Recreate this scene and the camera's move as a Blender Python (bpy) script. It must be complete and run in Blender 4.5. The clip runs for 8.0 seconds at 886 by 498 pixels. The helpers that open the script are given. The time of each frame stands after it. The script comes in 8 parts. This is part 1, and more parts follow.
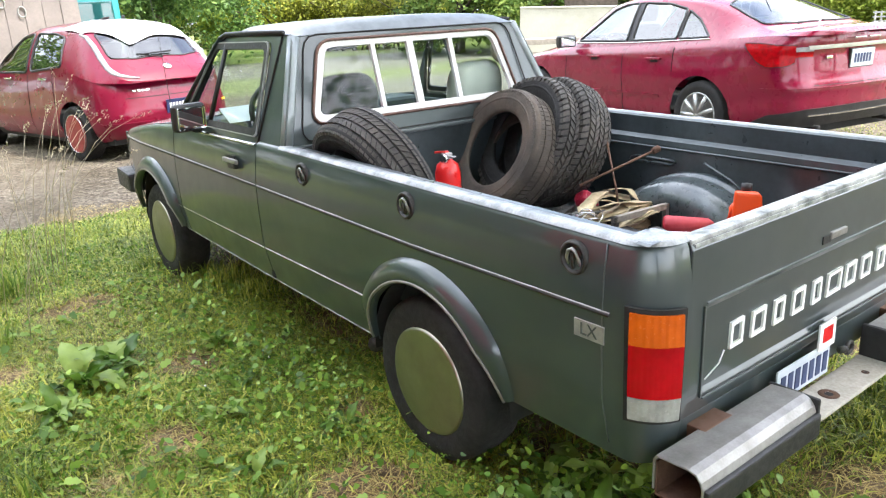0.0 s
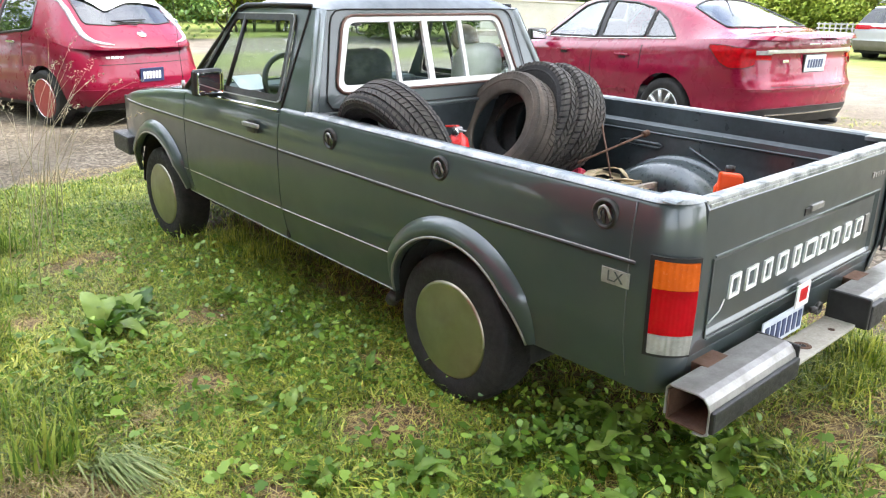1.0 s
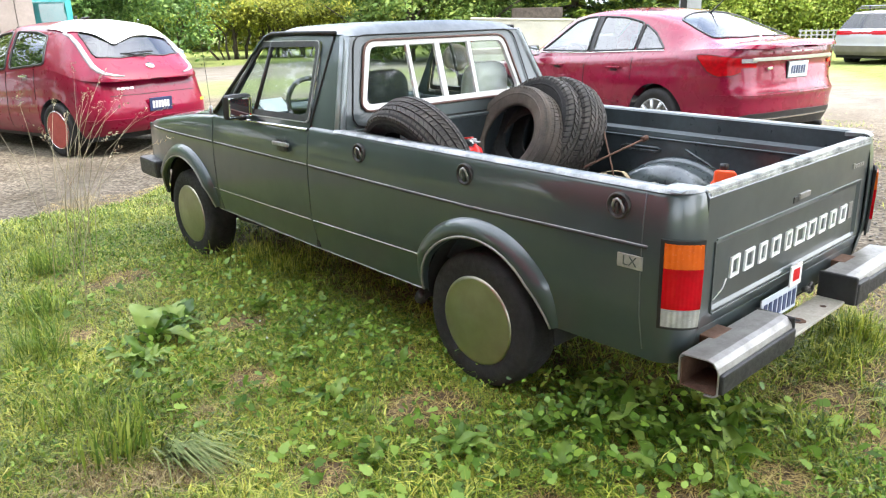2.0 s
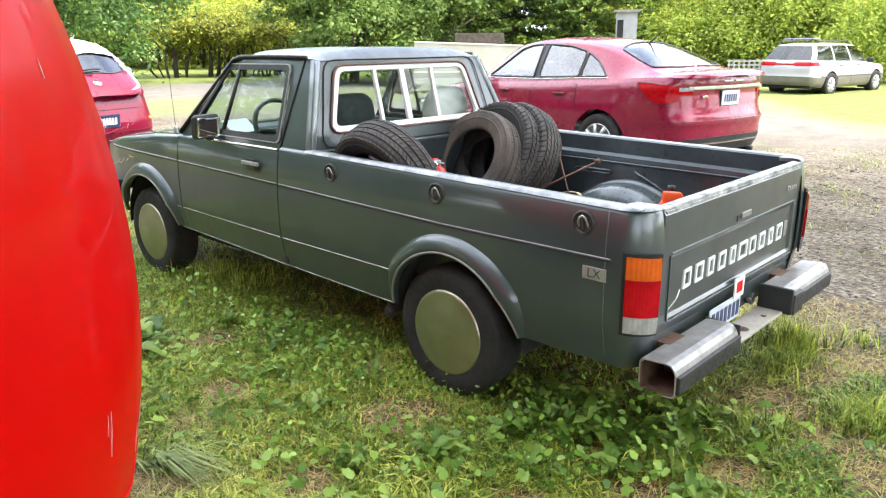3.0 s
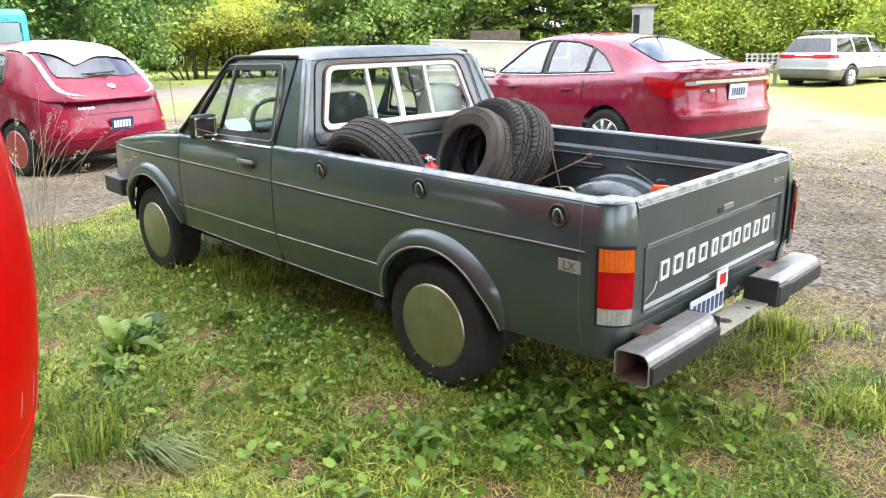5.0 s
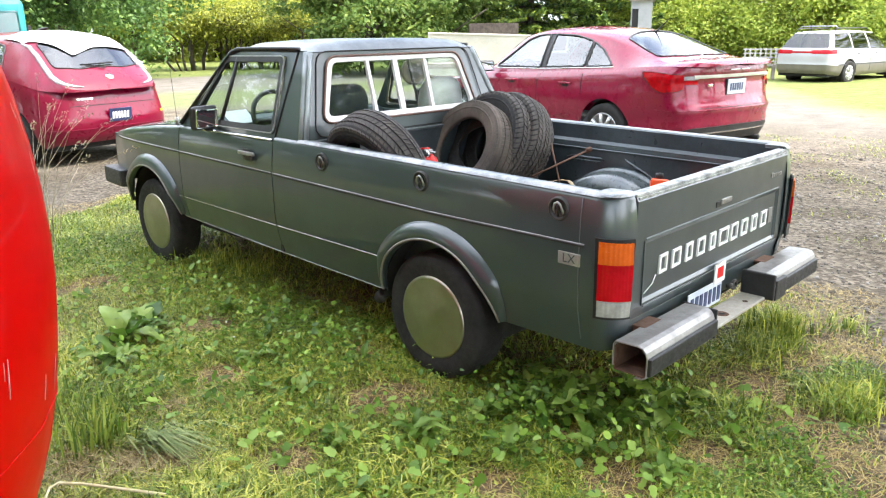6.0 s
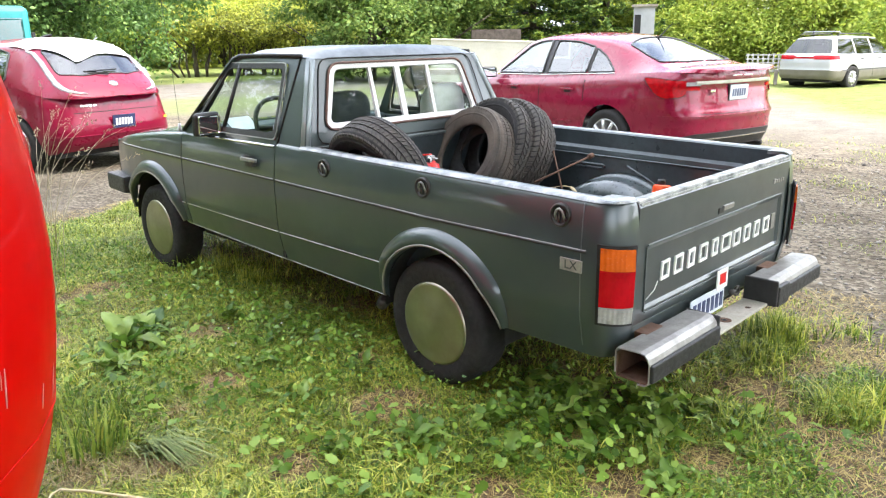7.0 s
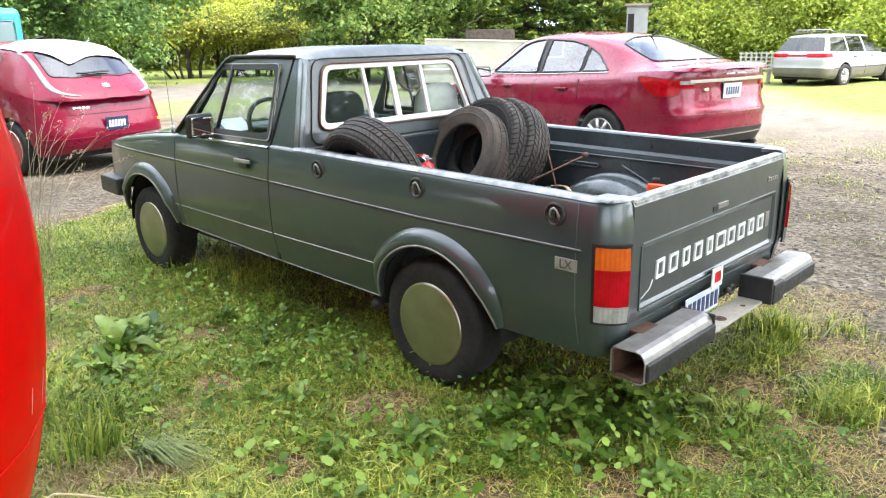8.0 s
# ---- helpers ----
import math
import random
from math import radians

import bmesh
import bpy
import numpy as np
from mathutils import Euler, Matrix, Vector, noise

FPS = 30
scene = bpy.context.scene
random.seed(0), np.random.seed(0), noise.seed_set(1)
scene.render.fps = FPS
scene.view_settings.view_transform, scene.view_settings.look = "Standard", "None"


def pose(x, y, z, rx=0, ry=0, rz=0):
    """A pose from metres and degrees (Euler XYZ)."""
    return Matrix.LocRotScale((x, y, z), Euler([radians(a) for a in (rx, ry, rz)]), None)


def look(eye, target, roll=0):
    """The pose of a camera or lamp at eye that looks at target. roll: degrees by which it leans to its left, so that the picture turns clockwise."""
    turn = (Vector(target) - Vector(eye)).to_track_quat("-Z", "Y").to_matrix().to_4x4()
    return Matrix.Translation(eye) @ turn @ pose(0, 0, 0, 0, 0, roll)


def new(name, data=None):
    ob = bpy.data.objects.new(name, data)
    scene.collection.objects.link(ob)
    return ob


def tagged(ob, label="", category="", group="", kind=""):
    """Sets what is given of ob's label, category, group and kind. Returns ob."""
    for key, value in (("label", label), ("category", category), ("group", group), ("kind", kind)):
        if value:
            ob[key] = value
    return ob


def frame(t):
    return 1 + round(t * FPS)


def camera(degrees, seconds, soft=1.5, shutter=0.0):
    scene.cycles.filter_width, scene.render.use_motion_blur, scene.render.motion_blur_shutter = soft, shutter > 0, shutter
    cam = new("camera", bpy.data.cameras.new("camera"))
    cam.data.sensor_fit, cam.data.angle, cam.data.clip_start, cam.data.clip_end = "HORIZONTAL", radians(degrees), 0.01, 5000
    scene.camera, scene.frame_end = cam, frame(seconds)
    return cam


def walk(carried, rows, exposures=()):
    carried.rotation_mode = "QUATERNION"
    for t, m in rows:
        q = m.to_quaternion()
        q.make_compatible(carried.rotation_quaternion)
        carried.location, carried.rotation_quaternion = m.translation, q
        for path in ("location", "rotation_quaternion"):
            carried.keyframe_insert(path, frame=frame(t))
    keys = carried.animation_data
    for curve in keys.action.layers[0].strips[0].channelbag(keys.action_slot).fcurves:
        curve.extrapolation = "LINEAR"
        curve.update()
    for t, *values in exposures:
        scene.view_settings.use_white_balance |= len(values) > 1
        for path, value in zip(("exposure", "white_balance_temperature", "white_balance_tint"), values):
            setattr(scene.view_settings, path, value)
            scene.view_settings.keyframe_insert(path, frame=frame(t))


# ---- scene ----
cam = camera(61.4, 8.0, 1.2)
PATH = [
    (0, (-2.098, -1.824, 1.452), (-0.943, -0.307, 0.848), -3.0),
    (0.5, (-2.247, -1.843, 1.444), (-1.056, -0.353, 0.844), -1.0),
    (1, (-2.491, -1.855, 1.437), (-1.227, -0.44, 0.802), 0.5),
    (1.5, (-2.626, -1.91, 1.452), (-1.359, -0.488, 0.841), 0.1),
    (1.7, (-2.686, -1.946, 1.443), (-1.415, -0.525, 0.839), -1.0),
    (2.8, (-2.964, -2.017, 1.492), (-1.608, -0.647, 0.959), -0.6),
    (3, (-2.981, -2.013, 1.477), (-1.572, -0.699, 0.942), -0.3),
    (3.5, (-2.935, -2.043, 1.477), (-1.497, -0.748, 0.972), -1.2),
    (4, (-2.904, -2.112, 1.471), (-1.518, -0.768, 0.95), -0.5),
    (4.5, (-2.903, -2.148, 1.472), (-1.535, -0.79, 0.94), -1.3),
    (6, (-2.939, -2.167, 1.476), (-1.568, -0.821, 0.919), -0.8),
    (6.5, (-2.934, -2.167, 1.477), (-1.565, -0.817, 0.928), -0.7),
    (7, (-2.934, -2.169, 1.478), (-1.566, -0.815, 0.936), -0.9),
    (7.5, (-2.927, -2.168, 1.476), (-1.557, -0.817, 0.933), -1.1),
    (8, (-2.928, -2.166, 1.477), (-1.551, -0.821, 0.935), -1.2),
]
walk(cam, [(t, look(eye, target, roll)) for t, eye, target, roll in PATH])

# ---- world, sun, exposure ----
SUN_EL, SUN_AZ = 54.0, 152.0
world = bpy.data.worlds.new("sky")
scene.world = world
world.use_nodes = True
wn, wl = world.node_tree.nodes, world.node_tree.links
sky = wn.new("ShaderNodeTexSky")
sky.sky_type = "NISHITA"
sky.sun_disc = False
sky.sun_elevation, sky.sun_rotation = radians(SUN_EL), radians(SUN_AZ)
sky.air_density, sky.dust_density, sky.ozone_density = 1.0, 4.5, 1.2
bg = wn["Background"]
bg.inputs["Strength"].default_value = 0.15
# thin white cloud over part of the sky
wtc = wn.new("ShaderNodeTexCoord")
wno = wn.new("ShaderNodeTexNoise")
wno.inputs["Scale"].default_value, wno.inputs["Detail"].default_value = 2.2, 6.0
wl.new(wtc.outputs["Generated"], wno.inputs["Vector"])
wra = wn.new("ShaderNodeValToRGB")
wra.color_ramp.elements[0].position, wra.color_ramp.elements[0].color = 0.34, (0, 0, 0, 1)
wra.color_ramp.elements[1].position, wra.color_ramp.elements[1].color = 0.58, (0.85, 0.85, 0.85, 1)
wl.new(wno.outputs["Fac"], wra.inputs["Fac"])
wmx = wn.new("ShaderNodeMix")
wmx.data_type = "RGBA"
wmx.inputs[7].default_value = (7.0, 7.35, 8.1, 1)
wl.new(wra.outputs["Color"], wmx.inputs[0])
wl.new(sky.outputs["Color"], wmx.inputs[6])
wl.new(wmx.outputs[2], bg.inputs["Color"])
sun_dir = Vector((math.sin(radians(SUN_AZ)) * math.cos(radians(SUN_EL)), math.cos(radians(SUN_AZ)) * math.cos(radians(SUN_EL)), math.sin(radians(SUN_EL))))
sun = new("sun", bpy.data.lights.new("sun", "SUN"))
sun.data.energy, sun.data.angle, sun.data.color = 1.4, radians(1.5), (1.0, 0.97, 0.92)
sun.matrix_world = look(sun_dir * 60, (0, 0, 0))
scene.view_settings.exposure = 2.52


# ---- materials ----
def material(name):
    m = bpy.data.materials.new(name)
    m.use_nodes = True
    nt = m.node_tree
    return m, nt, nt.nodes["Principled BSDF"]


def put(nt, node, **kw):
    n = nt.nodes.new(node)
    for k, v in kw.items():
        n.inputs[k.replace("_", " ")].default_value = v
    return n


def noise_tex(nt, scale, detail=4.0, rough=0.6, coord="Object"):
    tc = nt.nodes.new("ShaderNodeTexCoord")
    n = put(nt, "ShaderNodeTexNoise", Scale=scale, Detail=detail, Roughness=rough)
    nt.links.new(tc.outputs[coord], n.inputs["Vector"])
    return n


def ramp(nt, src, stops):
    r = nt.nodes.new("ShaderNodeValToRGB")
    els = r.color_ramp.elements
    while len(els) < len(stops):
        els.new(0.5)
    for e, (p, c) in zip(els, stops):
        e.position = p
        e.color = (*c, 1) if len(c) == 3 else (c[0], c[0], c[0], 1)
    nt.links.new(src, r.inputs["Fac"])
    return r.outputs["Color"]


def grey(v):
    return (v, v, v)


def surface(name, a, b, scale=6.0, rough=(0.4, 0.6), metal=0.0, bump=0.0, bump_scale=60.0, coat=0.0, coat_rough=0.1, spec=0.5, detail=5.0, fine=0.0):
    """Two colours mixed by noise, roughness varied by finer noise, fine relief."""
    m, nt, p = material(name)
    n1 = noise_tex(nt, scale, detail)
    col = ramp(nt, n1.outputs["Fac"], [(0.32, a), (0.68, b)])
    if fine:
        n3 = noise_tex(nt, scale * 14, 3.0)
        mixer = nt.nodes.new("ShaderNodeMix")
        mixer.data_type, mixer.blend_type = "RGBA", "MULTIPLY"
        mixer.inputs[0].default_value = fine
        nt.links.new(col, mixer.inputs[6])
        nt.links.new(ramp(nt, n3.outputs["Fac"], [(0.3, grey(0.35)), (0.7, grey(1.0))]), mixer.inputs[7])
        col = mixer.outputs[2]
    nt.links.new(col, p.inputs["Base Color"])
    n2 = noise_tex(nt, scale * 5, 3.0)
    nt.links.new(ramp(nt, n2.outputs["Fac"], [(0.3, grey(rough[0])), (0.7, grey(rough[1]))]), p.inputs["Roughness"])
    p.inputs["Metallic"].default_value = metal
    p.inputs["Coat Weight"].default_value, p.inputs["Coat Roughness"].default_value = coat, coat_rough
    p.inputs["Specular IOR Level"].default_value = spec
    if bump:
        n4 = noise_tex(nt, bump_scale, 4.0)
        bm_ = put(nt, "ShaderNodeBump", Strength=bump, Distance=0.01)
        nt.links.new(n4.outputs["Fac"], bm_.inputs["Height"])
        nt.links.new(bm_.outputs["Normal"], p.inputs["Normal"])
    return m


def glass_mat(name, tint, rough=0.02, base=0.07):
    m, nt, p = material(name)
    nt.nodes.remove(p)
    out = nt.nodes["Material Output"]
    lw = put(nt, "ShaderNodeLayerWeight", Blend=0.5)
    pw = nt.nodes.new("ShaderNodeMath")
    pw.operation = "POWER"
    pw.inputs[1].default_value = 4.0
    nt.links.new(lw.outputs["Facing"], pw.inputs[0])
    ad = nt.nodes.new("ShaderNodeMath")
    ad.operation = "MULTIPLY_ADD"
    ad.inputs[1].default_value, ad.inputs[2].default_value = 0.85, base
    nt.links.new(pw.outputs[0], ad.inputs[0])
    tr = put(nt, "ShaderNodeBsdfTransparent", Color=(*tint, 1))
    gl = put(nt, "ShaderNodeBsdfGlossy", Roughness=rough)
    mx = nt.nodes.new("ShaderNodeMixShader")
    nt.links.new(ad.outputs[0], mx.inputs[0])
    nt.links.new(tr.outputs[0], mx.inputs[1])
    nt.links.new(gl.outputs[0], mx.inputs[2])
    nt.links.new(mx.outputs[0], out.inputs["Surface"])
    return m


def leafy(name, a, b, c, sub=0.35, rough=0.5, scale=0.8, single=False):
    """Leaves: colour varied per island and by place, light shining through."""
    m, nt, p = material(name)
    geo = nt.nodes.new("ShaderNodeNewGeometry")
    n1 = noise_tex(nt, scale, 3.0)
    mth = nt.nodes.new("ShaderNodeMath")
    mth.operation = "MULTIPLY_ADD"
    mth.inputs[1].default_value, mth.inputs[2].default_value = 0.55, 0.0
    if single:
        oi = nt.nodes.new("ShaderNodeObjectInfo")
        nt.links.new(oi.outputs["Random"], mth.inputs[0])
    else:
        nt.links.new(geo.outputs["Random Per Island"], mth.inputs[0])
    m2 = nt.nodes.new("ShaderNodeMath")
    m2.operation = "MULTIPLY_ADD"
    m2.inputs[1].default_value = 0.5
    nt.links.new(n1.outputs["Fac"], m2.inputs[0])
    nt.links.new(mth.outputs[0], m2.inputs[2])
    col = ramp(nt, m2.outputs[0], [(0.2, a), (0.5, b), (0.8, c)])
    nt.links.new(col, p.inputs["Base Color"])
    p.inputs["Roughness"].default_value = rough
    p.inputs["Specular IOR Level"].default_value = 0.3
    trans = nt.nodes.new("ShaderNodeBsdfTranslucent")
    nt.links.new(col, trans.inputs["Color"])
    mx = nt.nodes.new("ShaderNodeMixShader")
    mx.inputs[0].default_value = sub
    nt.links.new(p.outputs[0], mx.inputs[1])
    nt.links.new(trans.outputs[0], mx.inputs[2])
    nt.links.new(mx.outputs[0], nt.nodes["Material Output"].inputs["Surface"])
    return m


GREEN = surface("truck_paint", (0.032, 0.045, 0.047), (0.048, 0.063, 0.066), 1.6, (0.30, 0.40), 0.25, 0.0, 6, 0.8, 0.06)
# truck paint lightened to carry sky reflection and edge highlights
GREEN_PALE = surface("truck_paint_worn", (0.050, 0.064, 0.066), (0.115, 0.13, 0.136), 6, (0.34, 0.5), 0.35, 0.04, 60, 0.4, 0.2)
BED_PAINT = surface("bed_paint", (0.032, 0.042, 0.047), (0.070, 0.090, 0.099), 3, (0.26, 0.45), 0.3, 0.05, 40, 0.5, 0.15, fine=0.35)
SCUFF = surface("scuffed_edge", (0.09, 0.105, 0.10), (0.60, 0.60, 0.585), 16, (0.5, 0.75), 0.0, 0.15, 90, fine=0.4)
# chalky wear plus the sky reflection on the rail shoulder, both in the colour
RAIL_PALE = surface("chalky_white_edge", (0.15, 0.17, 0.175), (0.46, 0.47, 0.48), 10, (0.35, 0.6), 0.2, 0.1, 80, 0.3, fine=0.5)
RED_SEDAN = surface("sedan_paint", (0.180, 0.001, 0.023), (0.210, 0.0015, 0.028), 1.5, (0.24, 0.32), 0.1, 0.0, 60, 0.8, 0.03, spec=0.25)
RED_HATCH = surface("hatchback_paint", (0.145, 0.001, 0.019), (0.175, 0.0015, 0.023), 2.0, (0.25, 0.36), 0.0, 0.0, 60, 0.55, 0.04, spec=0.2)
RED_VAN = surface("van_paint", (0.43, 0.0003, 0.0004), (0.49, 0.0005, 0.0006), 3.0, (0.40, 0.52), 0.0, 0.02, 40, 0.14, 0.05, spec=0.04)
SILVER = surface("wagon_paint", (0.36, 0.36, 0.37), (0.42, 0.42, 0.43), 2.0, (0.3, 0.4), 0.25, 0.0, 60, 0.6, 0.05)
TAUPE = surface("wagon_cladding", (0.115, 0.103, 0.085), (0.15, 0.137, 0.115), 4, (0.4, 0.5), 0.2, 0.0, 60, 0.3)
RUBBER = surface("tyre_rubber", (0.012, 0.0115, 0.012), (0.026, 0.024, 0.023), 9, (0.6, 0.85), 0, 0.25, 120, fine=0.3, spec=0.3)
RUBBER_BROWN = surface("dusty_tyre_rubber", (0.034, 0.028, 0.024), (0.115, 0.088, 0.066), 5, (0.7, 0.9), 0, 0.25, 120, fine=0.3)
# worn corner paint made paler so that it carries the sky highlight
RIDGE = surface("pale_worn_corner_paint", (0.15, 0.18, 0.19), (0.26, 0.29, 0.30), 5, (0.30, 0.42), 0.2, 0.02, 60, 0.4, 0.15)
TREAD = surface("dusty_tread_tops", (0.034, 0.031, 0.029), (0.080, 0.070, 0.061), 9, (0.7, 0.9), 0, 0.2, 140, fine=0.3)
TREAD_BROWN = surface("dusty_brown_tread", (0.045, 0.037, 0.031), (0.10, 0.080, 0.063), 7, (0.7, 0.9), 0, 0.2, 140, fine=0.3)
ARCH_LIP = surface("dull_arch_trim", (0.17, 0.165, 0.15), (0.27, 0.26, 0.235), 14, (0.4, 0.6), 0.3, 0.05, 90)
DRIP = surface("dried_pink_drips", (0.50, 0.16, 0.14), (0.62, 0.30, 0.28), 20, (0.5, 0.7))
BLACK = surface("black_plastic", (0.012, 0.012, 0.013), (0.025, 0.025, 0.026), 12, (0.4, 0.6), 0, 0.08, 150)
DARK = surface("underbody_dark", (0.008, 0.008, 0.008), (0.018, 0.017, 0.016), 8, (0.8, 0.95), 0, 0.1, 60)
CHROME = surface("chrome", (0.62, 0.62, 0.63), (0.78, 0.78, 0.78), 9, (0.10, 0.28), 1.0, 0.02, 70)
BRUSHED = surface("brushed_bumper_steel", (0.21, 0.20, 0.19), (0.38, 0.37, 0.355), 9, (0.34, 0.52), 0.55, 0.06, 80, fine=0.25)
COVER = surface("brass_toned_wheel_cover", (0.33, 0.31, 0.24), (0.43, 0.41, 0.33), 5, (0.34, 0.44), 1.0, 0.02, 40)
ALLOY = surface("alloy", (0.50, 0.50, 0.50), (0.64, 0.64, 0.63), 9, (0.3, 0.45), 0.8)
WHITE_FRAME = surface("white_window_frame", (0.60, 0.60, 0.59), (0.74, 0.74, 0.73), 12, (0.35, 0.55), 0, 0.04, 80)
RUST_SEAL = surface("reddish_window_seal", (0.07, 0.035, 0.025), (0.16, 0.085, 0.065), 30, (0.6, 0.8), 0, 0.1, 120)
RUST = surface("rusty_steel", (0.055, 0.026, 0.016), (0.13, 0.068, 0.042), 14, (0.7, 0.9), 0.2, 0.25, 90)
BRONZE = surface("brown_painted_bracket", (0.12, 0.06, 0.035), (0.18, 0.10, 0.07), 12, (0.5, 0.7), 0.2, 0.1, 70)
RUSTY_BAR = surface("rust_spotted_cream_steel", (0.40, 0.37, 0.31), (0.52, 0.485, 0.42), 7, (0.5, 0.7), 0.1, 0.12, 60, fine=0.4)
ORANGE_LENS = surface("orange_lens", (0.44, 0.072, 0.004), (0.56, 0.10, 0.006), 20, (0.15, 0.3), 0, 0.08, 320, 0.2, spec=0.3)
RED_LENS = surface("red_lens", (0.27, 0.001, 0.004), (0.41, 0.002, 0.008), 14, (0.14, 0.24), 0, 0.06, 320, 0.12, spec=0.2)
CLEAR_LENS = surface("clear_lens", (0.22, 0.22, 0.21), (0.32, 0.32, 0.30), 30, (0.15, 0.3), 0, 0.1, 320, 0.5)


def ribbed(m, scale, strength):
    """Adds fine upright ribs to a lens."""
    nt = m.node_tree
    tc = nt.nodes.new("ShaderNodeTexCoord")
    w = put(nt, "ShaderNodeTexWave", Scale=scale, Distortion=0.0)
    w.wave_type, w.bands_direction = "BANDS", "DIAGONAL"
    mp = nt.nodes.new("ShaderNodeMapping")
    mp.inputs["Scale"].default_value = (1.0, -1.0, 0.0)
    nt.links.new(tc.outputs["Object"], mp.inputs["Vector"])
    nt.links.new(mp.outputs["Vector"], w.inputs["Vector"])
    b = put(nt, "ShaderNodeBump", Strength=strength, Distance=0.004)
    nt.links.new(w.outputs["Color"], b.inputs["Height"])
    nt.links.new(b.outputs["Normal"], nt.nodes["Principled BSDF"].inputs["Normal"])


for lens in (ORANGE_LENS, CLEAR_LENS):
    ribbed(lens, 26.0, 0.3)
ribbed(RED_LENS, 34.0, 0.12)
WHITE = surface("white_paint", (0.76, 0.76, 0.74), (0.84, 0.84, 0.82), 14, (0.4, 0.6), 0, 0.03, 90)
PINKISH = surface("pinkish_boards", (0.18, 0.152, 0.142), (0.25, 0.215, 0.20), 1.5, (0.6, 0.8), 0, 0.05, 30, fine=0.2)
CREAM = surface("cream_siding", (0.44, 0.42, 0.35), (0.54, 0.52, 0.45), 1.2, (0.6, 0.8), 0, 0.05, 30, fine=0.15)
PLATE_WHITE = surface("number_plate_white", (0.46, 0.51, 0.57), (0.58, 0.62, 0.66), 10, (0.3, 0.5))
PLATE_BLUE = surface("number_plate_blue", (0.014, 0.022, 0.07), (0.022, 0.034, 0.10), 10, (0.3, 0.5))
INK_BLUE = surface("plate_ink", (0.02, 0.035, 0.10), (0.03, 0.05, 0.13), 10, (0.4, 0.5))
RED_PLASTIC = surface("red_plastic", (0.62, 0.010, 0.012), (0.72, 0.02, 0.018), 9, (0.25, 0.4), 0, 0, 60, 0.3)
FILM = glass_mat("clear_film", (0.86, 0.88, 0.90), 0.18, 0.24)
SHEET = surface("white_plastic_sheet", (0.50, 0.50, 0.51), (0.64, 0.64, 0.64), 9, (0.25, 0.45), 0, 0.25, 14)
LAMP_CLEAR = surface("clear_white_lens", (0.27, 0.26, 0.28), (0.44, 0.43, 0.45), 24, (0.12, 0.25), 0, 0.2, 120, 0.6)
LAMP_RED = surface("bright_red_lens", (0.20, 0.0008, 0.003), (0.44, 0.0012, 0.007), 24, (0.10, 0.18), 0, 0.12, 120, 0.08, spec=0.12)
DISC_RED = surface("faded_red_disc", (0.26, 0.035, 0.028), (0.33, 0.05, 0.04), 9, (0.5, 0.7))
ORANGE = surface("orange_jug", (0.80, 0.060, 0.006), (0.88, 0.085, 0.010), 9, (0.3, 0.45), 0, 0, 60, 0.2)
YELLOW = surface("yellow_marker", (0.85, 0.48, 0.03), (0.9, 0.55, 0.05), 20, (0.3, 0.5))
SEAT_DARK = surface("dark_seat_cloth", (0.012, 0.013, 0.018), (0.04, 0.045, 0.055), 30, (0.8, 0.95), 0, 0.2, 160)
SEAT_WHITE = surface("pale_seat_cover", (0.58, 0.57, 0.54), (0.68, 0.67, 0.63), 14, (0.7, 0.9), 0, 0.2, 120)
DASH = surface("dashboard_vinyl", (0.03, 0.04, 0.05), (0.06, 0.075, 0.085), 14, (0.6, 0.8), 0, 0.1, 200)
PAPER = surface("white_paper", (0.70, 0.74, 0.78), (0.78, 0.80, 0.82), 9, (0.6, 0.8))
STRAP = surface("tan_webbing", (0.40, 0.31, 0.19), (0.60, 0.49, 0.32), 30, (0.75, 0.95), 0, 0.3, 220, fine=0.4)
STEEL = surface("grey_steel", (0.28, 0.28, 0.28), (0.48, 0.48, 0.47), 20, (0.3, 0.6), 0.7, 0.1, 100)
GREASY = surface("dark_oily_metal", (0.02, 0.02, 0.02), (0.09, 0.085, 0.08), 22, (0.35, 0.7), 0.5, 0.2, 120)
RED_DUSTY = surface("dusty_red_plastic", (0.36, 0.015, 0.03), (0.48, 0.05, 0.06), 14, (0.4, 0.6))
PINK = surface("crimson_plastic_bag", (0.34, 0.012, 0.04), (0.50, 0.03, 0.07), 20, (0.3, 0.5), 0, 0.3, 60)
TEAL = surface("teal_paint", (0.03, 0.22, 0.24), (0.04, 0.28, 0.30), 4, (0.35, 0.5), 0.1)
WOOD_GREY = surface("weathered_wood", (0.20, 0.17, 0.14), (0.34, 0.30, 0.26), 6, (0.75, 0.95), 0, 0.3, 60, fine=0.4)
BARK = surface("bark", (0.055, 0.042, 0.032), (0.13, 0.105, 0.085), 7, (0.85, 0.98), 0, 0.5, 40, fine=0.5)
LATTICE = surface("whitewashed_lattice", (0.24, 0.235, 0.22), (0.34, 0.33, 0.31), 10, (0.7, 0.9), 0, 0.1, 60)
GLASS = glass_mat("clear_glass", (0.75, 0.82, 0.79), 0.02, 0.04)
GLASS_TINT = glass_mat("tinted_glass", (0.52, 0.60, 0.60), 0.02, 0.17)
GLASS_CAR = glass_mat("hatchback_glass", (0.30, 0.33, 0.33), 0.02, 0.16)
m_, nt_, p_ = material("mirror_glass")
p_.inputs["Metallic"].default_value, p_.inputs["Roughness"].default_value, p_.inputs["Base Color"].default_value = 1.0, 0.03, (0.8, 0.82, 0.82, 1)
MIRROR = m_
